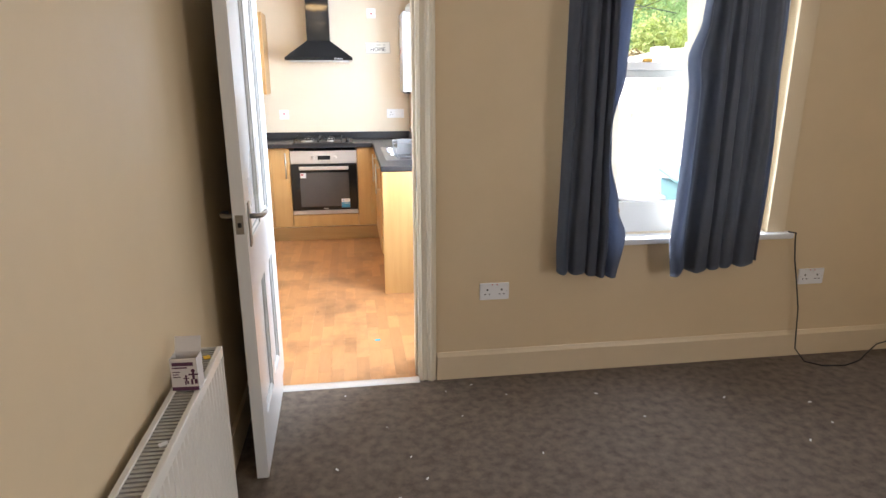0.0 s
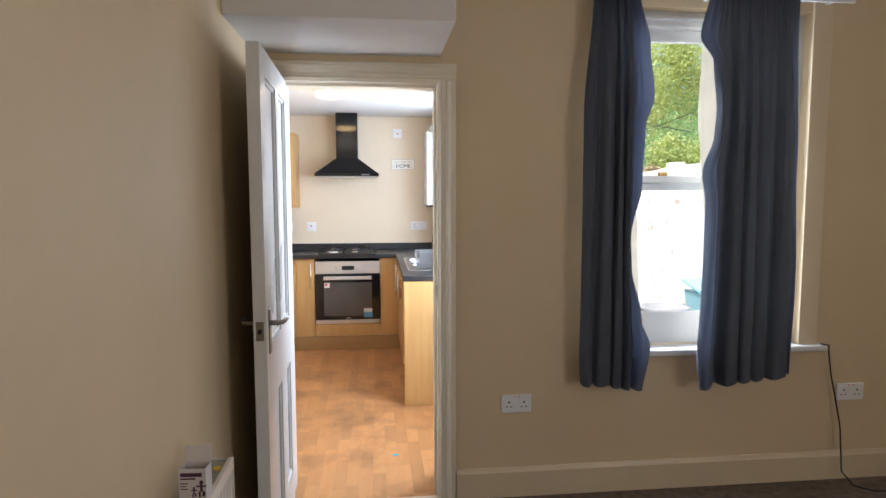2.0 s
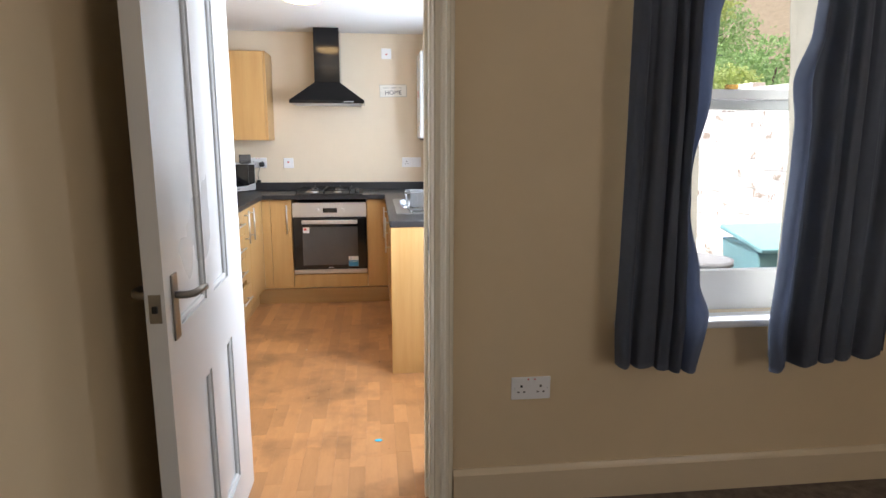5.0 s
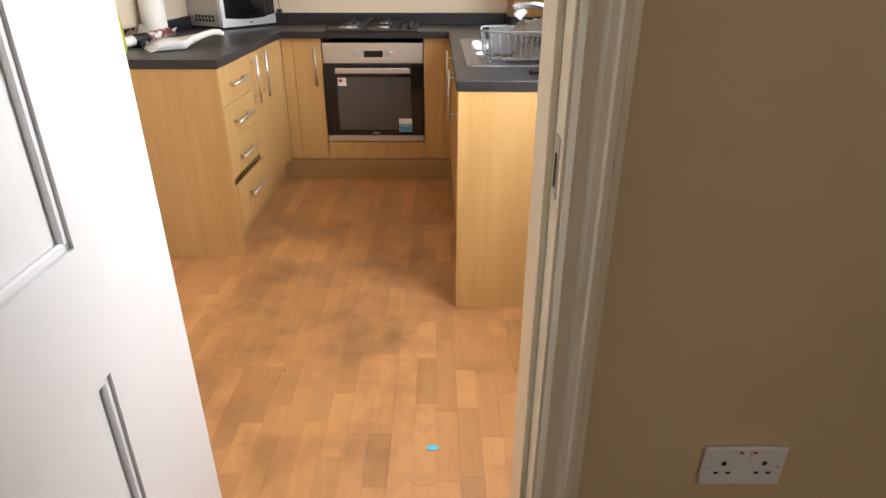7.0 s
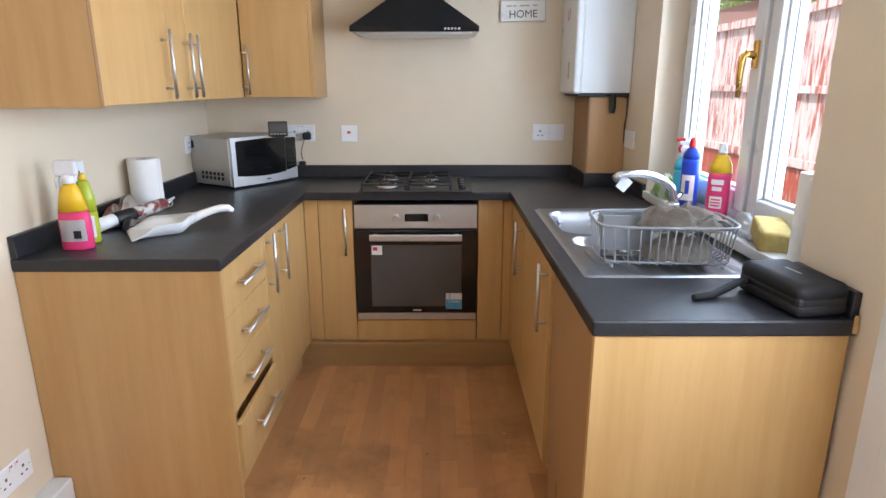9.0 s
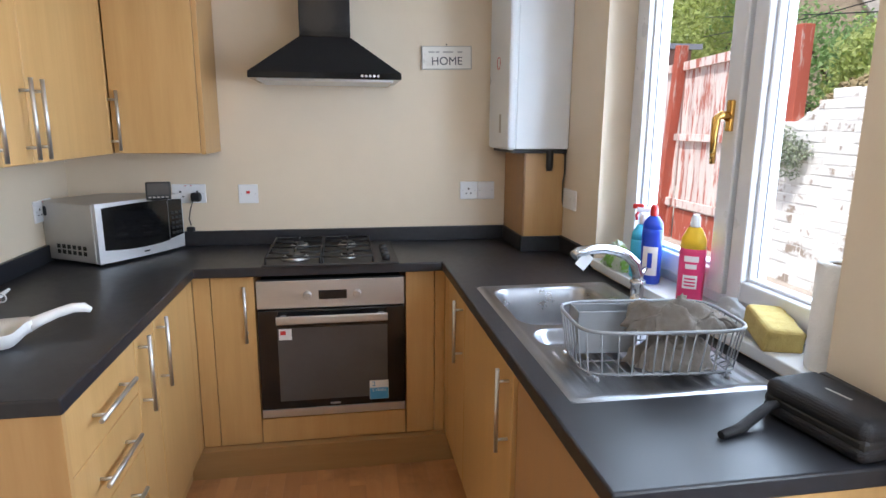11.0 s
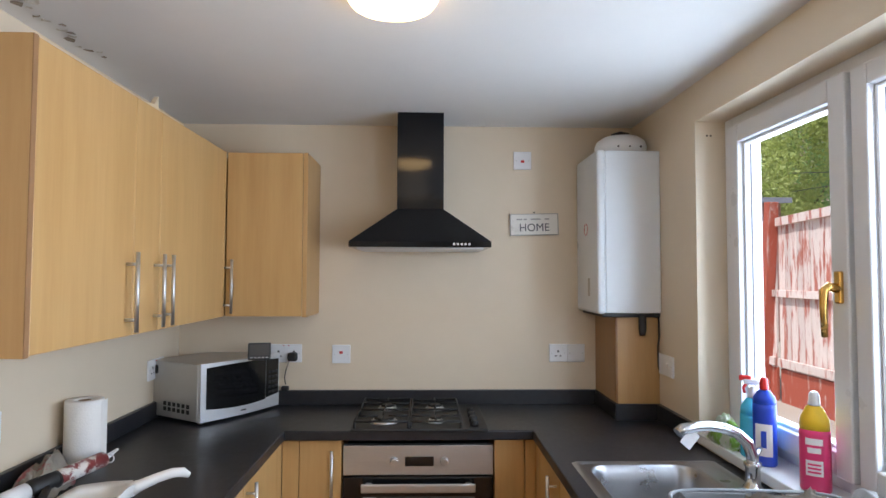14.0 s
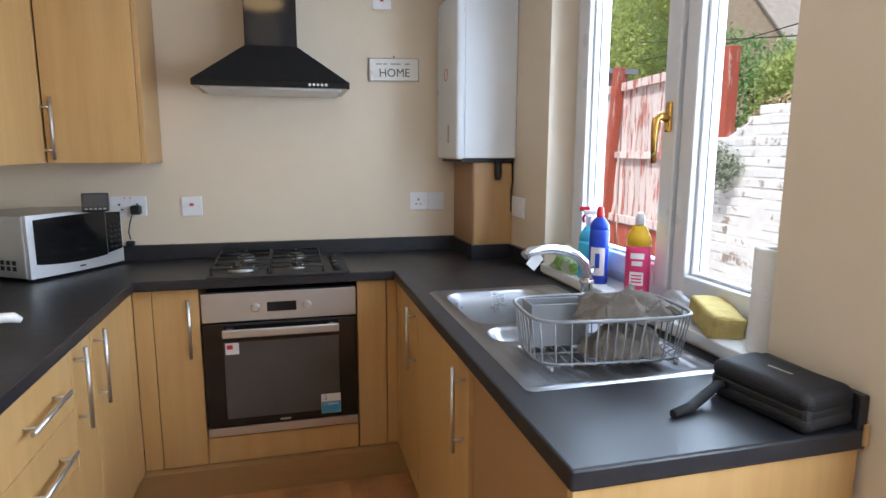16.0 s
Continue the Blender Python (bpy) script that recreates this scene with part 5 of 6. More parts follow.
# ---- things on the window sill ----
ZS = KZ0 + 0.0125
M_PINK = mat("pink_plastic", (0.72, 0.045, 0.17), 0.35, vary=0.05, scale=20)
M_YELLOW = mat("yellow_plastic", (0.80, 0.50, 0.02), 0.35, vary=0.05, scale=20)
M_BLUE = mat("blue_plastic", (0.015, 0.06, 0.50), 0.3, vary=0.06, scale=20)
M_CYAN = mat("cyan_plastic", (0.08, 0.55, 0.78), 0.25, vary=0.06, scale=20)
M_LIME = mat("lime_plastic", (0.42, 0.48, 0.03), 0.3, vary=0.08, scale=20)
M_CLEAR = mat("cloudy_clear_plastic", (0.72, 0.72, 0.74), 0.25, vary=0.05, scale=20)
M_PAPER = mat("white_paper_towel", (0.80, 0.78, 0.75), 0.9, vary=0.03, scale=30, bump=0.6, bump_scale=180)
M_CARD = mat("brown_card", (0.33, 0.24, 0.16), 0.9, vary=0.1, scale=30)


def bottle(name, x, y, z, body, neck, r, h, label, m_body, m_neck, m_cap, turn, category="bottle"):
    """A flattened bottle with a coloured shoulder, a cap and a label."""
    ob = thing(name, (x, y, z), label, category)
    sx, sy = 1.0, 0.72
    rot = pose(x, y, z, 0, 0, turn)
    hb = h * body
    part("bottle_body", moved(bm_lathe([(r * 0.9, 0), (r, 0.006), (r, hb * 0.92), (r * 0.985, hb)], (0, 0, 0), sx=sx, sy=sy), rot), m_body, ob)
    part("shoulder", moved(bm_lathe([(r * 0.985, hb), (r * 0.93, hb + (h * neck - hb) * 0.45), (r * 0.55, h * neck * 0.98), (r * 0.38, h * neck)], (0, 0, 0), sx=sx, sy=sy), rot), m_neck, ob)
    part("cap", moved(bm_lathe([(r * 0.36, h * neck), (r * 0.40, h * neck + 0.004), (r * 0.34, h * 0.97), (r * 0.2, h), (0, h)], (0, 0, 0)), rot), m_cap, ob)
    return ob, rot


def wrap(ob, rot, name, r, z0, z1, half, material, parent=None, n=14):
    """A label that lies round the front of a bottle."""
    b = bmesh.new()
    rows = []
    for k in range(n + 1):
        a = -math.pi / 2 + half * (2 * k / n - 1)
        p = [Vector((rr * math.cos(a), 0.72 * rr * math.sin(a), zz)) for rr, zz in ((r + 0.0012, z0), (r + 0.0012, z1), (r - 0.001, z0), (r - 0.001, z1))]
        rows.append([b.verts.new(q) for q in p])
    for p, q in zip(rows, rows[1:]):
        for i, j in ((0, 1), (1, 3), (3, 2), (2, 0)):
            b.faces.new((p[i], q[i], q[j], p[j]))
    bmesh.ops.recalc_face_normals(b, faces=list(b.faces))
    return part(name, moved(b, rot), material, parent or ob)


ob, rot = bottle("cleaner_bottle", 0.915, 5.185, ZS, 0.62, 0.86, 0.037, 0.262, "pink and yellow cleaner bottle standing on the window sill", M_PINK, M_YELLOW, M_CLEAR, -38)
lab = wrap(ob, rot, "label_patch", 0.037, 0.045, 0.085, 0.55, M_STICK)
for k, (z0, z1, hw) in enumerate(((0.125, 0.142, 0.55), (0.104, 0.118, 0.42))):
    wrap(ob, rot, "label_bar", 0.037, z0, z1, hw, M_STICK)
for k in range(3):
    wrap(ob, rot, "label_line", 0.0375, 0.052 + k * 0.010, 0.057 + k * 0.010, 0.4, M_PINK, lab)
ob, rot = bottle("bleach_bottle", 0.905, 5.405, ZS, 0.70, 0.86, 0.033, 0.262, "blue bleach bottle with red cap on the window sill", M_BLUE, M_BLUE, M_RED, -38)
wrap(ob, rot, "label_patch", 0.033, 0.03, 0.125, 0.75, M_STICK)
wrap(ob, rot, "label_bar", 0.0335, 0.055, 0.105, 0.22, M_BLUE)
ob, rot = bottle("spray_bottle", 0.918, 5.486, ZS, 0.60, 0.84, 0.042, 0.22, "cyan spray bottle with red and white trigger on the window sill", M_CYAN, M_CYAN, M_STICK, -38)
part("trigger_head", moved(bm_box(-0.030, -0.010, 0.225, 0.020, 0.010, 0.243, 0.006), rot), M_STICK, ob, "white trigger head")
part("trigger", moved(bm_tube([(-0.022, 0, 0.226), (-0.030, 0, 0.212), (-0.026, 0, 0.196)], 0.005, n=8), rot), M_RED, ob, "red trigger")
part("nozzle", moved(bm_box(-0.042, -0.008, 0.236, -0.006, 0.008, 0.252, 0.003), rot), M_RED, ob, "red nozzle")
M_PACK = mat("green_white_packet", (0.76, 0.80, 0.70), 0.35, second=(0.30, 0.56, 0.10), scale=10, spread=(0.42, 0.5))
draped("wipes_packet", M_PACK, "soft green and white packet of wipes on the sill", "packet", 0.905, 5.635, 0.045, 0.115, ZS, 0.092, 21, ragged=0.08, freq=9)
b = bm_box(-0.075, -0.045, 0, 0.075, 0.045, 0.062, 0.012, seg=3)
bmesh.ops.subdivide_edges(b, edges=list(b.edges), cuts=3, use_grid_fill=True)
for v in b.verts:
    v.co += Vector((noise.noise(v.co * 18), noise.noise(v.co * 18 + Vector((7, 0, 0))), 0.6 * noise.noise(v.co * 18 + Vector((0, 9, 0))))) * 0.006
solid("sponge", moved(b, pose(0.922, 4.842, ZS + 0.004, 3, -9, 74)), M_SPONGE, "worn yellow sponge block on the window sill", "sponge")
draped("white_cloth", M_BAG, "thin white crumpled cloth on the window sill", "cloth", 0.930, 4.985, 0.046, 0.125, ZS, 0.062, 31, ragged=0.14, turn=-6, freq=10)


def towel_roll(x, y, z, r, h, label):
    ob = thing("paper_towel_roll", (x, y, z), label, "paper towel")
    part("paper", bm_lathe([(r * 0.36, 0.002), (r * 0.97, 0), (r, 0.004), (r, h - 0.004), (r * 0.97, h), (r * 0.36, h - 0.002), (r * 0.36, 0.002)], (x, y, z), n=36), M_PAPER, ob)
    part("core", bm_lathe([(r * 0.33, 0.003), (r * 0.35, h - 0.003), (r * 0.31, h - 0.003), (r * 0.30, 0.003), (r * 0.33, 0.003)], (x, y, z), n=20), M_CARD, ob, "brown card core")
    part("loose_sheet", bm_box(x + r - 0.001, y - 0.004, z + 0.004, x + r + 0.0008, y + 0.03, z + h - 0.004, 0.0003), M_PAPER, ob)


towel_roll(0.925, 4.672, ZS, 0.042, 0.235, "white paper towel roll standing on the window sill")
towel_roll(-1.208, 5.56, ZT, 0.056, 0.212, "white paper towel roll standing on the worktop")

# ---- black case by the sink ----
M_CASE = mat("black_fabric_case", (0.007, 0.007, 0.009), 0.62, vary=0.2, scale=30, bump=0.5, bump_scale=500)
case = thing("carry_case", (0.76, 4.50, ZT), "black zipped fabric carry case with wrist strap", "case")
CM = pose(0.788, 4.492, ZT, 0, 0, -82)
b = bm_box(-0.108, -0.064, 0.001, 0.108, 0.064, 0.036, 0.017, seg=5)
part("lower_shell", moved(b, CM), M_CASE, case)
part("upper_shell", moved(bm_box(-0.108, -0.064, 0.034, 0.108, 0.064, 0.078, 0.021, seg=6), CM), M_CASE, case)
part("zip", moved(bm_box(-0.1055, -0.0615, 0.022, 0.1055, 0.0615, 0.050, 0.010), CM), M_BLACKP, case)
part("logo_mark", moved(bm_box(-0.026, -0.003, 0.0772, 0.026, 0.003, 0.0784), CM), M_GRILLE, case)
part("wrist_strap", bm_tube([(0.735, 4.56, 0.932), (0.70, 4.55, 0.934), (0.665, 4.54, 0.920), (0.62, 4.52, 0.909), (0.570, 4.505, 0.907)], [0.006, 0.009, 0.010, 0.010, 0.008], n=8), M_CASE, case)

# ---- things on the left worktop ----
def trigger_bottle(x, y, turn, body, label, stripe):
    ob = thing("spray_bottle", (x, y, ZT), label, "spray bottle")
    rot = pose(x, y, ZT, 0, 0, turn)
    part("bottle_body", moved(bm_lathe([(0.044, 0), (0.047, 0.006), (0.047, 0.085), (0.043, 0.12)], (0, 0, 0), sy=0.62), rot), body, ob)
    part("shoulder", moved(bm_lathe([(0.043, 0.12), (0.034, 0.165), (0.026, 0.19), (0.016, 0.205)], (0, 0, 0), sy=0.7), rot), stripe, ob)
    part("collar", moved(bm_lathe([(0.016, 0.204), (0.018, 0.206), (0.018, 0.225), (0.012, 0.232)], (0, 0, 0)), rot), M_CLEAR, ob)
    part("trigger_head", moved(bm_box(-0.035, -0.013, 0.228, 0.030, 0.013, 0.275, 0.008, seg=3), rot), M_CLEAR, ob, "cloudy clear trigger head")
    part("trigger", moved(bm_tube([(-0.022, 0, 0.238), (-0.034, 0, 0.212), (-0.032, 0, 0.19)], 0.006, n=8), rot), M_CLEAR, ob)
    b = bmesh.new()
    for k in range(9):
        a = -math.pi / 2 + 0.85 * (2 * k / 8 - 1)
        for z in (0.028, 0.095):
            b.verts.new((0.0485 * math.cos(a), 0.62 * 0.0485 * math.sin(a), z))
    vs = list(b.verts)
    for k in range(8):
        b.faces.new((vs[2 * k], vs[2 * k + 2], vs[2 * k + 3], vs[2 * k + 1]))
    bmesh.ops.solidify(b, geom=list(b.faces), thickness=0.0012)
    lab = part("back_label", moved(b, rot), M_STICK, ob, "white back label")
    b = bmesh.new()
    for k in range(9):
        bm_box(0.004 + k * 0.0024, -0.0318, 0.038, 0.0052 + k * 0.0024 + (0.0006 if k % 3 else 0), -0.0296, 0.062, bm=b)
    part("printed_bars", moved(b, rot), M_SLOT, lab)
    return ob


trigger_bottle(-1.155, 4.985, 8, M_PINK, "pink and yellow spray bottle with clear trigger on the worktop", M_YELLOW)
ob, rot = bottle("washing_up_bottle", -1.158, 5.06, ZT, 0.45, 0.9, 0.030, 0.225, "lime yellow washing up liquid bottle on the worktop", M_LIME, M_LIME, M_YELLOW, 15)
wrap(ob, rot, "label_patch", 0.030, 0.02, 0.09, 0.8, M_CLEAR)
M_PRINT = mat("pink_grey_patterned_cloth", (0.50, 0.45, 0.38), 0.9, second=(0.55, 0.20, 0.20), scale=11, bump=0.5, bump_scale=400, spread=(0.38, 0.46))
draped("tea_towel", M_PRINT, "crumpled pink and grey patterned tea towel on the worktop", "tea towel", -1.205, 5.365, 0.070, 0.125, ZT, 0.105, 41, turn=8)
gun = thing("sealant_tube", (-1.17, 5.42, ZT), "black sealant gun holding a printed cartridge", "sealant gun")
ga, gb = Vector((-1.195, 5.215, ZT + 0.028)), Vector((-1.105, 5.50, ZT + 0.045))
gd = (gb - ga).normalized()
M_TUBE = mat("printed_cartridge", (0.70, 0.66, 0.62), 0.4, second=(0.22, 0.04, 0.04), scale=34, spread=(0.47, 0.55))
part("cartridge", bm_tube([ga + gd * 0.115, gb - gd * 0.012], 0.023, n=20), M_TUBE, gun)
part("gun_body", bm_tube([ga + gd * 0.035, ga + gd * 0.05, ga + gd * 0.115, ga + gd * 0.128], [0.016, 0.026, 0.026, 0.025], n=16), M_BLACKP, gun)
part("white_cap", bm_tube([ga - gd * 0.04, ga + gd * 0.036], [0.022, 0.024], n=16), M_WPLASTIC, gun)
part("nozzle", bm_tube([gb - gd * 0.012, gb, gb + gd * 0.045 + Vector((0, 0, 0.012))], [0.02, 0.009, 0.004], n=12), M_WPLASTIC, gun)
part("hook_ring", bm_tube([gb + Vector((0.012 * math.cos(k * 0.3927) + 0.012, 0.0, 0.012 * math.sin(k * 0.3927) - 0.002)) for k in range(17)], 0.002, n=6), M_WPLASTIC, gun)
part("push_rod", bm_tube([ga - gd * 0.11 + Vector((0.01, 0, -0.022)), ga + gd * 0.07 + Vector((0.016, 0, -0.012))], 0.0035, n=8), M_STEEL, gun)
part("trigger_grip", bm_tube([ga + gd * 0.08 + Vector((0.02, -0.005, -0.006)), ga + gd * 0.05 + Vector((0.045, -0.02, -0.012)), ga + gd * 0.02 + Vector((0.07, -0.035, -0.016))], [0.011, 0.011, 0.009]), M_BLACKP, gun)

# dustpan
M_PAN = mat("white_dustpan_plastic", (0.80, 0.79, 0.77), 0.4, vary=0.04, scale=16)
pan = thing("dustpan", (-1.0, 5.25, ZT), "white plastic dustpan with a curved handle on the worktop", "dustpan")
PM = pose(-0.998, 5.190, ZT, 0, 0, -58) @ Matrix.Scale(0.955, 4)
b = bmesh.new()
rows = []
for j in range(19):
    v = j / 18
    half = 0.105 * (1 - 0.25 * v) * (1 - smooth((v - 0.72) / 0.28) * 0.72)
    row = []
    for i in range(17):
        u = 2 * i / 16 - 1
        wall_up = 0.040 * smooth((abs(u) - 0.72) / 0.28) * smooth(v * 2.2) + 0.030 * smooth((v - 0.72) / 0.28) * (1 - u * u * 0.6)
        row.append(b.verts.new((u * half, -0.10 + 0.22 * v, 0.0055 + wall_up)))
    rows.append(row)
for r, s in zip(rows, rows[1:]):
    for i in range(16):
        b.faces.new((r[i], r[i + 1], s[i + 1], s[i])).smooth = True
under = [[b.verts.new(v.co - Vector((0, 0, 0.003))) for v in r] for r in rows]
for r, s_ in zip(under, under[1:]):
    for i in range(16):
        b.faces.new((r[i], s_[i], s_[i + 1], r[i + 1])).smooth = True
loop = [(0, i) for i in range(17)] + [(j, 16) for j in range(1, 19)] + [(18, i) for i in range(15, -1, -1)] + [(j, 0) for j in range(17, 0, -1)]
for p, q in zip(loop, loop[1:] + loop[:1]):
    b.faces.new((rows[p[0]][p[1]], under[p[0]][p[1]], under[q[0]][q[1]], rows[q[0]][q[1]]))
bmesh.ops.recalc_face_normals(b, faces=list(b.faces))
part("scoop", moved(b, PM), M_PAN, pan)
part("curved_handle", moved(bm_tube([(0, 0.105, 0.036), (0.004, 0.14, 0.048), (0.008, 0.18, 0.061), (0.012, 0.22, 0.069), (0.014, 0.245, 0.066), (0.015, 0.262, 0.055)], [0.022, 0.016, 0.014, 0.014, 0.014, 0.008], n=12), PM), M_PAN, pan)

# ---- small things in the living room ----
M_BOXW = mat("white_medicine_card", (0.74, 0.70, 0.68), 0.6, vary=0.03, scale=20)
M_PURPLE = mat("dark_purple_print", (0.10, 0.03, 0.07), 0.6, vary=0.1, scale=30)
med = thing("medicine_box", (-0.320, 1.862, RZ1), "open white and purple medicine carton on the radiator", "carton")
BX = pose(-0.320, 1.862, RZ1 + 0.0025, 0, 0, -3)
b = bmesh.new()
bw, bd_, bh, th = 0.066, 0.045, 0.088, 0.001
for q in ((-bw / 2, -bd_ / 2, bw / 2, -bd_ / 2 + th), (-bw / 2, bd_ / 2 - th, bw / 2, bd_ / 2), (-bw / 2, -bd_ / 2, -bw / 2 + th, bd_ / 2), (bw / 2 - th, -bd_ / 2, bw / 2, bd_ / 2)):
    bm_box(q[0], q[1], 0, q[2], q[3], bh, bm=b)
bm_box(-bw / 2, -bd_ / 2, 0, bw / 2, bd_ / 2, th, bm=b)
carton = part("carton", moved(b, BX), M_BOXW, med)
part("open_flap", moved(bm_prism([(bd_ / 2 - th, bh), (bd_ / 2, bh), (bd_ / 2 + 0.012, bh + 0.038), (bd_ / 2 + 0.011, bh + 0.038)], "x", -bw / 2, bw / 2), BX), M_BOXW, med)
part("purple_band", moved(bm_box(-bw / 2, -bd_ / 2 - 0.0006, 0.0, bw / 2, -bd_ / 2 + 0.0004, 0.010), BX), M_PURPLE, carton)
for q in ((-0.028, 0.068, 0.024, 0.078), (-0.028, 0.061, 0.008, 0.065), (-0.028, 0.050, -0.010, 0.0525), (-0.028, 0.043, -0.014, 0.0455), (-0.028, 0.036, -0.010, 0.0385)):
    part("printed_bar", moved(bm_box(q[0], -bd_ / 2 - 0.0005, q[1], q[2], -bd_ / 2 + 0.0004, q[3]), BX), M_PURPLE, carton)
for cx, s in ((0.022, 1.0), (0.004, 0.6)):
    b = bm_lathe([(0.005 * s, 0), (0.005 * s, 0.0006), (0, 0.0006)], (cx, -bd_ / 2, 0.018 + 0.036 * s), axis="-y", n=10)
    bm_box(cx - 0.003 * s, -bd_ / 2 - 0.0006, 0.018 + 0.012 * s, cx + 0.003 * s, -bd_ / 2 + 0.0004, 0.018 + 0.031 * s, bm=b)
    bm_box(cx - 0.012 * s, -bd_ / 2 - 0.0006, 0.018 + 0.024 * s, cx + 0.012 * s, -bd_ / 2 + 0.0004, 0.018 + 0.028 * s, bm=b)
    bm_box(cx - 0.007 * s, -bd_ / 2 - 0.0006, 0.016, cx - 0.002 * s, -bd_ / 2 + 0.0004, 0.018 + 0.013 * s, bm=b)
    bm_box(cx + 0.002 * s, -bd_ / 2 - 0.0006, 0.018, cx + 0.009 * s, -bd_ / 2 + 0.0004, 0.018 + 0.013 * s, bm=b)
    part("printed_shape", moved(b, BX), M_PURPLE, carton)
solid("paper_scrap", moved(bm_box(-0.010, -0.008, 0, 0.010, 0.008, 0.004, 0.001), pose(-0.31, 1.60, RZ1 - 0.0025, 0, 0, 30)), M_STICK, "scrap of white paper on the radiator grille", "paper scrap")
solid("yellow_scrap", moved(bm_box(-0.009, -0.012, 0, 0.009, 0.012, 0.003, 0.001), pose(-0.315, 2.04, RZ1 - 0.0025, 0, 0, 20)), M_YELLOW, "small yellow scrap on the radiator grille", "scrap")
solid("cable", bm_tube([(2.30, 3.05, 0.706), (2.338, 3.042, 0.700), (2.350, 3.055, 0.66), (2.375, 3.066, 0.55), (2.405, 3.062, 0.42), (2.432, 3.055, 0.28), (2.436, 3.045, 0.15), (2.432, 3.03, 0.06), (2.45, 2.97, 0.012), (2.52, 2.925, 0.005), (2.64, 2.91, 0.005), (2.76, 2.95, 0.006), (2.84, 3.0, 0.012), (2.92, 3.02, 0.06), (3.02, 3.03, 0.07), (3.1, 3.02, 0.02)], 0.0035, n=8), M_BLACKP, "thin dark cable hanging from the sill to the carpet", "cable")
rnd = random.Random(4)
for k in range(26):
    s = rnd.uniform(0.003, 0.008)
    x, y = rnd.uniform(-0.2, 2.3), rnd.uniform(1.5, 3.0)
    solid("lint_speck", moved(bm_box(-s, -s * 0.5, 0, s, s * 0.5, 0.003, 0.001), pose(x, y, 0.001, 0, 0, rnd.uniform(0, 180))), M_STICK, "small pale speck of lint on the carpet", "speck", group="specks on the carpet")

# peeling paint along the kitchen ceiling above the wall cabinets
M_FLAKE = mat("curled_paint_flake", (0.62, 0.58, 0.52), 0.8, vary=0.15, scale=40)
M_BARE = mat("bare_stained_plaster", (0.30, 0.25, 0.20), 0.9, vary=0.3, scale=30)
rnd = random.Random(77)
peel = thing("peeling_paint", (-1.2, 5.3, ZK), "curled flakes of peeling paint on the ceiling edge", "peeling paint")
for k in range(16):
    y = 5.10 + k * 0.032 + rnd.uniform(-0.015, 0.015)
    x = -1.20 + 0.02 * math.sin(k) + rnd.uniform(-0.02, 0.02)
    s_ = rnd.uniform(0.006, 0.018)
    b = bmesh.new()
    ring_ = [b.verts.new((x + s_ * rnd.uniform(0.6, 1.2) * math.cos(a), y + 1.6 * s_ * rnd.uniform(0.6, 1.2) * math.sin(a), ZK - 0.002 - (0.010 if a > 3 else 0.0) * rnd.random())) for a in [i * 6.283 / 7 for i in range(7)]]
    b.faces.new(ring_)
    bmesh.ops.solidify(b, geom=list(b.faces), thickness=0.0012)
    part("flake", b, M_BARE if k % 2 else M_FLAKE, peel)
# ---- outside ----
M_GROUND = mat("pale_concrete_yard", (0.42, 0.38, 0.33), 0.9, second=(0.30, 0.25, 0.20), scale=1.4, bump=0.5, bump_scale=40)
M_WHITEBRICK = mat("white_painted_brick", (0.74, 0.73, 0.71), 0.85, second=(0.34, 0.28, 0.23), scale=6, bump=1.0, bump_scale=35, spread=(0.35, 0.44), random_value=0.06)
M_MORTAR = mat("painted_mortar", (0.73, 0.715, 0.69), 0.9, vary=0.12, scale=12, bump=0.9, bump_scale=60)
M_FENCE = mat("peeling_red_fence_paint", (0.68, 0.58, 0.54), 0.85, second=(0.42, 0.14, 0.10), scale=3.5, stretch=(6, 6, 0.8), bump=0.5, bump_scale=60, spread=(0.38, 0.50), random_value=0.12)
M_POST = mat("red_fence_post_paint", (0.38, 0.085, 0.05), 0.8, second=(0.52, 0.35, 0.30), scale=5, stretch=(4, 4, 0.8), bump=0.4, bump_scale=60, spread=(0.3, 0.42))
M_LEAF = mat("green_leaves", (0.24, 0.33, 0.13), 0.6, second=(0.13, 0.22, 0.08), scale=1.6)
M_LEAF2 = mat("yellow_green_leaves", (0.42, 0.45, 0.17), 0.6, second=(0.26, 0.33, 0.12), scale=1.6)


def let_light_through(m, share, colour):
    """Thin leaves pass part of the light on."""
    nt = m.node_tree
    out = nt.nodes["Material Output"]
    p = nt.nodes["Principled BSDF"]
    tr = nt.nodes.new("ShaderNodeBsdfTranslucent")
    tr.inputs["Color"].default_value = (*colour, 1)
    mx = nt.nodes.new("ShaderNodeMixShader")
    mx.inputs[0].default_value = share
    nt.links.new(p.outputs[0], mx.inputs[1])
    nt.links.new(tr.outputs[0], mx.inputs[2])
    nt.links.new(mx.outputs[0], out.inputs["Surface"])


let_light_through(M_LEAF, 0.45, (0.36, 0.55, 0.20))
let_light_through(M_LEAF2, 0.45, (0.60, 0.68, 0.22))
M_BARK = mat("bark", (0.10, 0.07, 0.05), 0.9, vary=0.3, scale=12, bump=0.6, bump_scale=50)
M_FARBRICK = mat("far_yellow_brick", (0.38, 0.31, 0.22), 0.9, second=(0.26, 0.20, 0.14), scale=3, stretch=(1, 1, 3), bump=0.2, bump_scale=20)
M_SLATE = mat("roof_slate", (0.30, 0.27, 0.23), 0.7, vary=0.2, scale=4)
solid("ground", bm_box(-400, -400, -0.35, 400, 400, -0.20), M_GROUND, "pale concrete and earth ground", "ground", "structure")
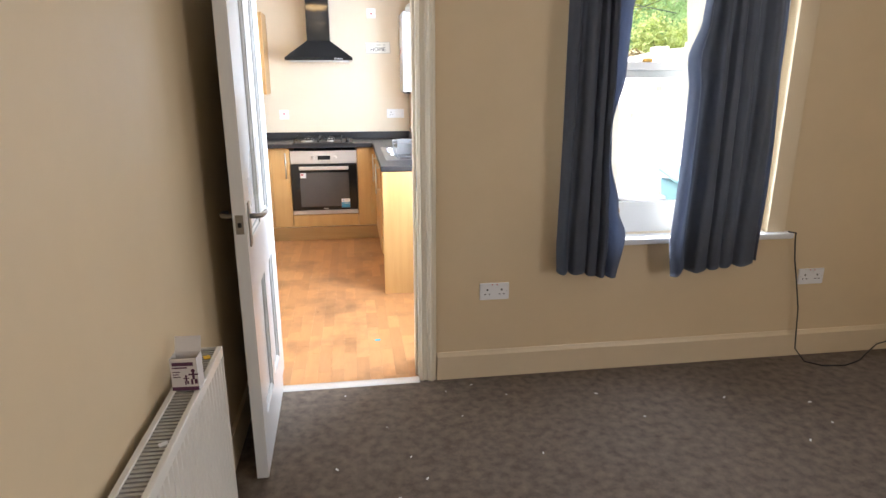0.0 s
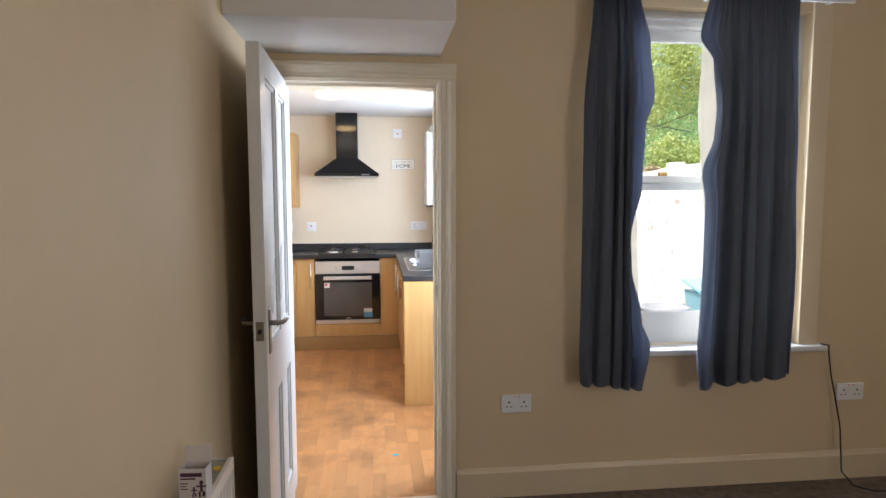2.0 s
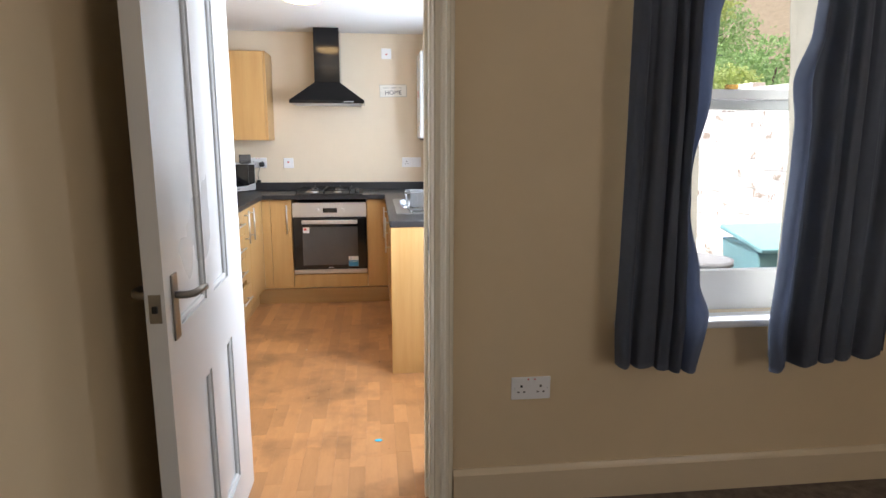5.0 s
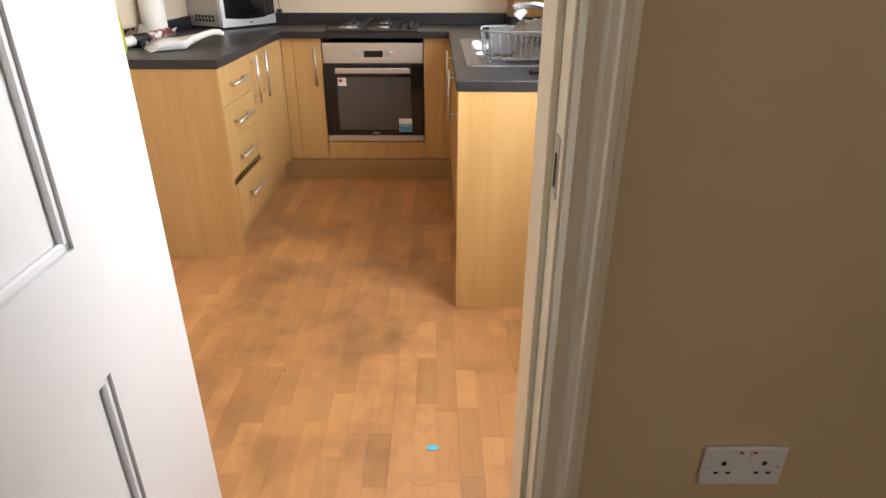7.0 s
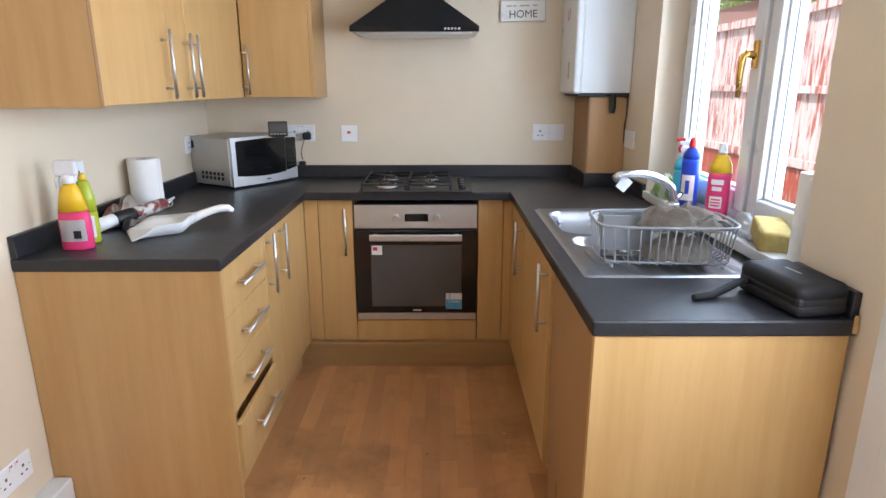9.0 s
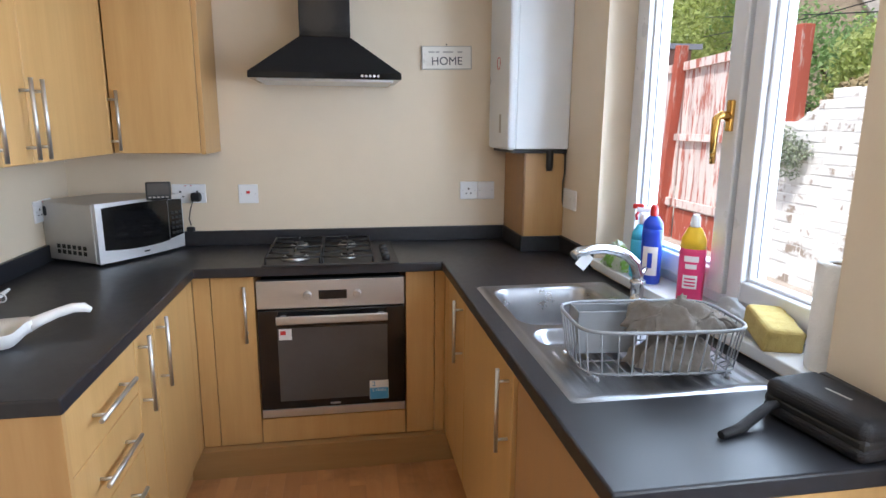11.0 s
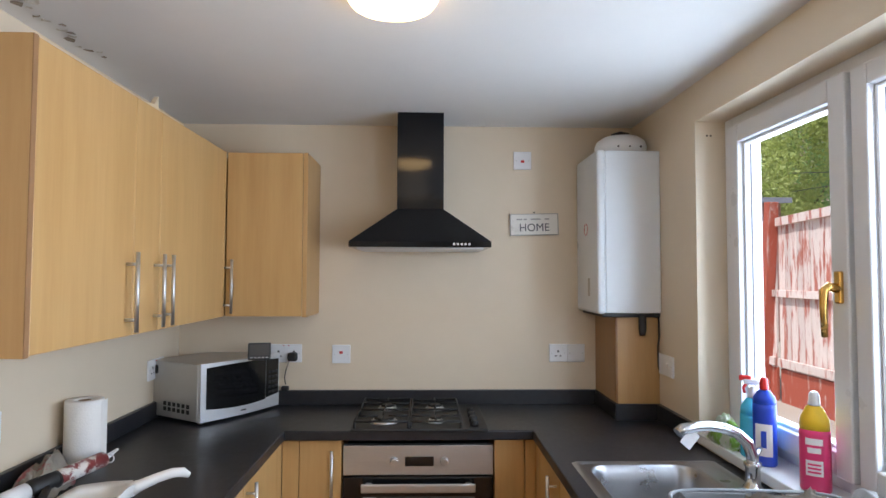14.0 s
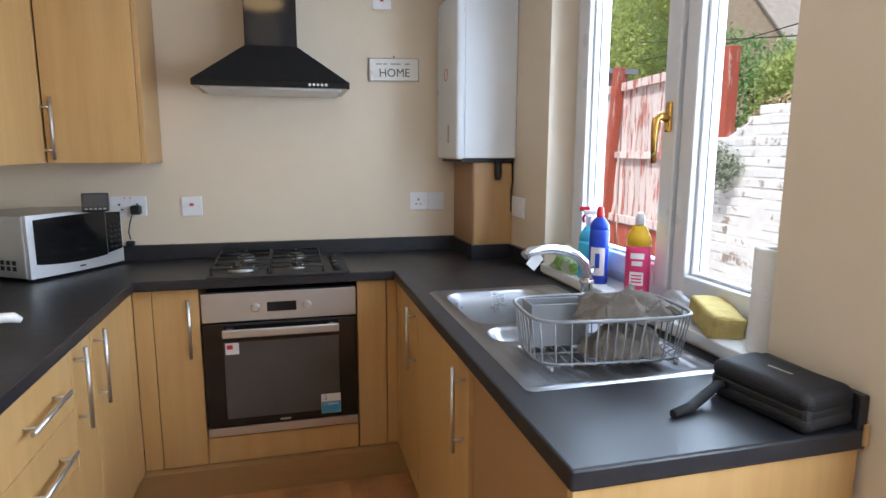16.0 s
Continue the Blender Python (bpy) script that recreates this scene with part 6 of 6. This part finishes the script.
solid("yard_terrace", bm_box(1.2, 3.5, -0.2, 40, 60, 0.30), M_GROUND, "pale raised yard surface", "ground", "structure")

XWALL = 3.2
yw = thing("garden_wall", (XWALL, 5.6, 0.30), "white painted old brick garden wall with a crumbling end", "wall", kind="structure")


def wall_top(y):
    return 1.76 - 0.05 * smooth((y - 6.4) / 0.6) - 0.36 * smooth((y - 7.1) / 0.95) + 0.02 * math.sin(y * 9)


part("core", bm_prism([(3.5, 0.2), (8.05, 0.2)] + [(8.05 - 0.35 * k, wall_top(8.05 - 0.35 * k) - 0.01) for k in range(14)], "x", XWALL + 0.001, XWALL + 0.22), M_MORTAR, yw)
bl, bh_, gap = 0.215, 0.065, 0.010
brick_mesh = {}


def brick_data(w):
    key = round(w, 3)
    if key not in brick_mesh:
        b = bm_box(0, 0, 0, 0.10, w, bh_, 0.006, seg=1)
        me = bpy.data.meshes.new("brick")
        b.to_mesh(me)
        b.free()
        me.materials.append(M_WHITEBRICK)
        brick_mesh[key] = me
    return brick_mesh[key]


rest = bmesh.new()
rnd = random.Random(12)
count = 0
for row in range(20):
    z = 0.30 + row * (bh_ + gap)
    y = 3.5 + (0.11 if row % 2 else 0)
    while y < 8.05:
        w = bl if (row % 5) else 0.1025
        top_here = wall_top(y + w / 2)
        if z + bh_ <= top_here + 0.03 and not (y > 7.6 and rnd.random() < 0.10):
            dx = rnd.uniform(-0.006, 0.002)
            if y > 5.5 and z > 0.62 and count < 300:
                ob = new("brick", brick_data(w))
                ob.parent = yw
                ob.location = Vector((XWALL + dx, y, z + rnd.uniform(-0.004, 0.004))) - ORIGIN[yw]
                ob.rotation_euler = (rnd.uniform(-0.02, 0.02), rnd.uniform(-0.03, 0.03), rnd.uniform(-0.015, 0.015))
                count += 1
            else:
                bm_box(XWALL + dx, y, z, XWALL + dx + 0.1, y + w, z + bh_, bm=rest)
        y += w + gap
part("lower_bricks", rest, M_WHITEBRICK, yw, "white painted bricks", "stuff")

fence = thing("garden_fence", (XWALL + 0.1, 9.2, 0.30), "leaning timber garden fence with peeling red paint", "fence")
rnd = random.Random(5)
XF = XWALL + 0.12


def fence_top(y):
    return 2.10 + 0.06 * math.sin(y * 1.7)


for bay, (y0, y1) in enumerate(((7.82, 9.35), (9.42, 10.95), (11.02, 12.5))):
    y = y0
    while y < y1 - 0.05:
        zt = fence_top(y) - 0.06
        part("slat", bm_box(XF + rnd.uniform(-0.004, 0.004), y, 0.62, XF + 0.018, y + 0.092, zt, 0.002, seg=1), M_FENCE, fence)
        y += 0.097
    for z0, z1 in ((0.64, 0.72), (1.31, 1.38)):
        part("rail", bm_box(XF - 0.038, y0, z0, XF - 0.005, y1, z1, 0.003, seg=1), M_FENCE, fence)
    b = bm_prism([(y0, fence_top(y0) - 0.09), (y1, fence_top(y1) - 0.09), (y1, fence_top(y1) - 0.01), (y0, fence_top(y0) - 0.01)], "x", XF - 0.04, XF + 0.03)
    part("capping_rail", b, M_FENCE, fence)
    part("gravel_board", bm_box(XF - 0.01, y0, 0.28, XF + 0.02, y1, 0.62, 0.003), M_POST, fence)
for y, lean, h in ((7.74, 0.0, 2.20), (9.36, 0.10, 2.26), (10.95, 0.05, 2.2)):
    part("fence_post", moved(bm_box(-0.05, -0.045, 0, 0.05, 0.045, h - 0.3, 0.006), Matrix.Translation((XF - 0.05, y + lean * 2.2, 0.29)) @ pose(0, 0, 0, math.degrees(lean), 0, 0)), M_POST, fence)


def leaf_cloud(blobs, count, size, seed, droop=0.3):
    """Many small folded leaves scattered in uneven lumps."""
    rnd = random.Random(seed)
    verts, faces = [], []
    total = sum(r ** 2 for _, r in blobs)
    for c, r in blobs:
        for _ in range(int(count * r * r / total)):
            d = Vector((rnd.gauss(0, 1), rnd.gauss(0, 1), rnd.gauss(0, 1))).normalized()
            p = Vector(c) + d * r * (rnd.uniform(0.35, 1.08) ** 0.6) * (1 + 0.35 * noise.noise(d * 3 + Vector(c)))
            s = size * rnd.uniform(0.5, 1.4)
            a = Vector((rnd.uniform(-1, 1), rnd.uniform(-1, 1), rnd.uniform(-1, 0.6))).normalized()
            n = (d + Vector((rnd.uniform(-1, 1), rnd.uniform(-1, 1), rnd.uniform(-0.2, 1)))).normalized()
            side = a.cross(n)
            if side.length < 0.1:
                continue
            side = side.normalized() * s * 0.38
            k = len(verts)
            verts += [p, p + a * s * 0.5 + side + n * s * 0.12, p + a * s - n * droop * s, p + a * s * 0.5 - side + n * s * 0.12]
            faces += [(k, k + 1, k + 2), (k, k + 2, k + 3)]
    me = bpy.data.meshes.new("crown")
    me.from_pydata(verts, [], faces)
    b = bmesh.new()
    b.from_mesh(me)
    bpy.data.meshes.remove(me)
    return b


def tree(name, at, height, blobs, count, size, seed, material, label, category="tree"):
    ob = thing(name, at, label, category)
    base = Vector(at)
    rnd = random.Random(seed)
    trunk = bm_tube([base, base + Vector((0.05, 0.05, height * 0.4)), base + Vector((0, 0.1, height * 0.75))], [0.09, 0.07, 0.03], n=8)
    part("trunk", trunk, M_BARK, ob)
    for c, r in blobs[:6]:
        part("limb", bm_tube([base + Vector((0.03, 0.05, height * 0.35)), base + Vector(c) * 0.6 + Vector((0, 0, height * 0.12)), base + Vector(c)], [0.045, 0.03, 0.01], n=6), M_BARK, ob)
    part("crown", leaf_cloud([(base + Vector(c), r) for c, r in blobs], count, size, seed), material, ob)
    return ob


def lumps(seed, n, sx, sy, z0, z1, r0, r1):
    rnd = random.Random(seed)
    return [((rnd.uniform(-sx, sx), rnd.uniform(-sy, sy), rnd.uniform(z0, z1)), rnd.uniform(r0, r1)) for _ in range(n)]


tree("tree", (5.8, 9.6, 0.3), 2.6, lumps(1, 18, 0.9, 1.6, 0.6, 2.15, 0.32, 0.6), 18000, 0.05, 1, M_LEAF, "dense green bushy tree behind the fence")
tree("tree", (7.4, 17.2, 0.3), 5.0, lumps(2, 24, 1.2, 2.0, 1.0, 5.6, 0.45, 0.85), 22000, 0.085, 2, M_LEAF2, "yellow green leafy tree behind the fence")
tree("tree", (10.5, 21.5, 0.3), 6.0, lumps(3, 16, 1.8, 2.4, 1.2, 5.2, 0.7, 1.1), 18000, 0.09, 3, M_LEAF, "tall green leafy tree behind the fence")
tree("shrub", (4.1, 7.75, 0.3), 1.6, lumps(4, 10, 0.35, 0.55, 0.7, 1.75, 0.16, 0.30), 9000, 0.045, 4, M_LEAF2, "feathery yellow green shrub above the white wall", "shrub")
tree("tree", (11.0, 29.0, 0.3), 6.5, lumps(8, 16, 2.0, 3.0, 1.5, 5.2, 0.8, 1.3), 18000, 0.11, 8, M_LEAF2, "tall pale green leafy tree in the distance")
M_PLANT = mat("grey_green_leaves", (0.30, 0.34, 0.24), 0.7, second=(0.19, 0.23, 0.15), scale=6)
wp = thing("wall_plant", (XWALL - 0.02, 7.6, 1.2), "small grey green plant growing from the white wall", "plant")
part("leaves", leaf_cloud([((XWALL - 0.08, 7.62, 1.33), 0.14), ((XWALL - 0.07, 7.5, 1.28), 0.10), ((XWALL - 0.08, 7.72, 1.3), 0.10), ((XWALL - 0.06, 7.56, 1.16), 0.08)], 1300, 0.022, 9), M_PLANT, wp)
part("stem", bm_tube([(XWALL + 0.03, 7.6, 1.26), (XWALL - 0.08, 7.6, 1.30)], 0.008, n=6), M_BARK, wp)

M_DRY = mat("dry_grass", (0.30, 0.24, 0.13), 0.9, vary=0.25, scale=8)
tuft = thing("grass_tuft", (XWALL + 0.1, 7.05, 1.68), "dry grass tufts growing on the wall top", "grass")
part("blades", leaf_cloud([((XWALL + 0.09, 7.0 + 0.1 * k, wall_top(7.0 + 0.1 * k) + 0.01), 0.05) for k in range(6)], 900, 0.05, 33), M_DRY, tuft)
house = thing("house", (18, 27.0, 0), "distant yellow brick house with a weathered gable roof", "house")
hz = [(20.6, 0.0), (34.6, 0.0), (34.6, 3.9), (27.6, 11.6), (20.6, 3.9)]
part("gable_wall", bm_prism(hz, "x", 17.0, 25.0), M_FARBRICK, house)
for a, c in (((27.6, 11.62), (20.2, 3.48)), ((27.6, 11.62), (35.0, 3.48))):
    part("roof", bm_prism([a, c, (c[0], c[1] + 0.09), (a[0], a[1] + 0.09)], "x", 16.9, 25.3), M_SLATE, house)
b = bm_box(18.5, 27.1, 11.0, 19.5, 28.1, 13.0, 0.02)
part("chimney", b, M_FARBRICK, house)
w_ = part("window", bm_box(16.95, 29.0, 2.5, 17.02, 30.1, 4.0), M_UPVC, house)
part("pane", bm_box(16.93, 29.1, 2.6, 16.96, 30.0, 3.9), M_BLACKGLASS, w_)
M_SHEDROOF = mat("grey_felt_roof", (0.22, 0.23, 0.27), 0.8, vary=0.15, scale=5, bump=0.4, bump_scale=40)
M_SHEDWALL = mat("weathered_pink_boards", (0.42, 0.24, 0.20), 0.85, second=(0.30, 0.17, 0.14), scale=3, stretch=(1, 1, 8), bump=0.3, bump_scale=40)
shed = thing("garden_shed", (6.1, 15.4, 0.30), "weathered garden shed with a low grey felt roof", "shed")
for k in range(9):
    part("board", bm_box(5.7, 14.6 - 0.004 * (k % 2), 0.32 + k * 0.285, 6.5, 14.63, 0.595 + k * 0.285, 0.004, seg=1), M_SHEDWALL, shed)
part("body", bm_box(5.7, 14.635, 0.30, 6.5, 16.3, 2.86), M_SHEDWALL, shed)
part("roof", bm_prism([(14.40, 2.86), (16.5, 3.06), (16.5, 3.14), (14.40, 2.96)], "x", 5.6, 6.6), M_SHEDROOF, shed, "grey felt roof")
wires = thing("overhead_wire", (6, 11, 2.3), "thin overhead wires across the garden", "wire")
for za, zb_ in ((2.35, 2.65), (2.15, 2.9)):
    part("wire", bm_tube([(3.6, 6.8, za), (4.1, 8.7, (za + zb_) / 2 - 0.08), (4.8, 11.5, zb_)], 0.005, n=5), M_BLACKP, wires)
M_BIN = mat("blue_grey_plastic", (0.22, 0.42, 0.46), 0.5, vary=0.1, scale=10)
binob = thing("storage_tub", (2.65, 4.45, 0.30), "blue grey plastic tub standing in the yard", "tub")
part("tub_body", bm_prism([(2.48, 0.30), (2.92, 0.30), (2.98, 0.74), (2.42, 0.74)], "y", 4.25, 4.62, bevel=0.01), M_BIN, binob)
part("tub_lid", moved(bm_box(-0.30, -0.2, 0, 0.30, 0.2, 0.03, 0.008), pose(2.7, 4.43, 0.75, 14, 0, 5)), M_BIN, binob)
M_POT = mat("grey_clay_pot", (0.24, 0.24, 0.25), 0.8, vary=0.15, scale=12)
pot = thing("plant_pot", (2.24, 4.3, 0.30), "grey round pot in the yard", "pot")
part("pot_body", bm_lathe([(0.10, 0), (0.15, 0.33), (0.165, 0.34), (0.165, 0.37), (0.14, 0.37), (0.12, 0.30), (0, 0.30)], (2.12, 4.3, 0.30)), M_POT, pot)
# ---- kitchen floor, strip by strip ----
floor_k = solid("floor_kitchen", bm_box(XK - 0.2, YW - 0.005, -0.12, XO, YB, -0.003), M_SUB, "orange brown strip laminate floor, stained and worn", "floor", "structure")
strip_mesh = {}
SW = 0.066


def strip_data(length):
    key = round(length, 4)
    if key not in strip_mesh:
        b = bm_box(0, 0, -0.003, SW - 0.0004, key - 0.0004, 0.0, 0.0002, seg=1)
        me = bpy.data.meshes.new("strip")
        b.to_mesh(me)
        b.free()
        me.materials.append(M_STRIP)
        strip_mesh[key] = me
    return strip_mesh[key]


rnd = random.Random(17)
rest = bmesh.new()
count = 0
fo = ORIGIN[floor_k]
x = XK
while x < XR - 0.005:
    y = YW + 0.002 - rnd.uniform(0, 0.3)
    while y < YB:
        n_ = rnd.choice((0.20, 0.24, 0.28, 0.33, 0.40))
        ya, yb = max(y, YW + 0.002), min(y + n_, YB)
        in_door = ya < YK and (x < DX0 - 0.03 or x + SW > DX1 + 0.04)
        if yb - ya > 0.03 and not (in_door and yb < YK):
            if in_door:
                ya = YK
            hidden = (x + SW < -0.76 and ya > 4.9) or (x > 0.40 and ya > 4.42) or ya > 6.06
            if yb - ya > 0.03 and not hidden and count < 300:
                ob = new("floor_strip", strip_data(yb - ya))
                ob.parent = floor_k
                ob.location = Vector((x, ya, 0)) - fo
                count += 1
            elif yb - ya > 0.03:
                bm_box(x, ya, -0.003, x + SW - 0.0007, yb - 0.0008, 0.0, bm=rest)
        y += n_
    x += SW
part("floor_strips", rest, M_STRIP, floor_k, "laminate strips under the units", "stuff")
M_SCUFF = mat("dark_scuff", (0.05, 0.04, 0.03), 0.9, vary=0.2, scale=50)
solid("blue_disc", bm_lathe([(0.015, 0), (0.015, 0.002), (0, 0.002)], (0.223, 3.602, 0.0004), sx=1.2, sy=0.7, n=16), M_CYAN, "small flat blue plastic disc on the floor", "disc")
solid("white_crumb", moved(bm_box(-0.012, -0.009, 0, 0.012, 0.009, 0.008, 0.003), pose(0.72, 4.33, 0.0005, 0, 0, 25)), M_STICK, "small white crumb on the floor", "crumb")
rnd = random.Random(23)
for k in range(20):
    s = rnd.uniform(0.0015, 0.004)
    solid("floor_crumb", moved(bm_box(-s, -s * 0.6, 0, s, s * 0.6, 0.002, 0.0006, seg=1), pose(rnd.uniform(-1.0, 0.3), rnd.uniform(3.4, 5.6), 0.0005, 0, 0, rnd.uniform(0, 180))),
          M_SCUFF if k % 5 else M_STICK, "tiny crumb of dirt on the floor", "crumb", group="crumbs on the floor")
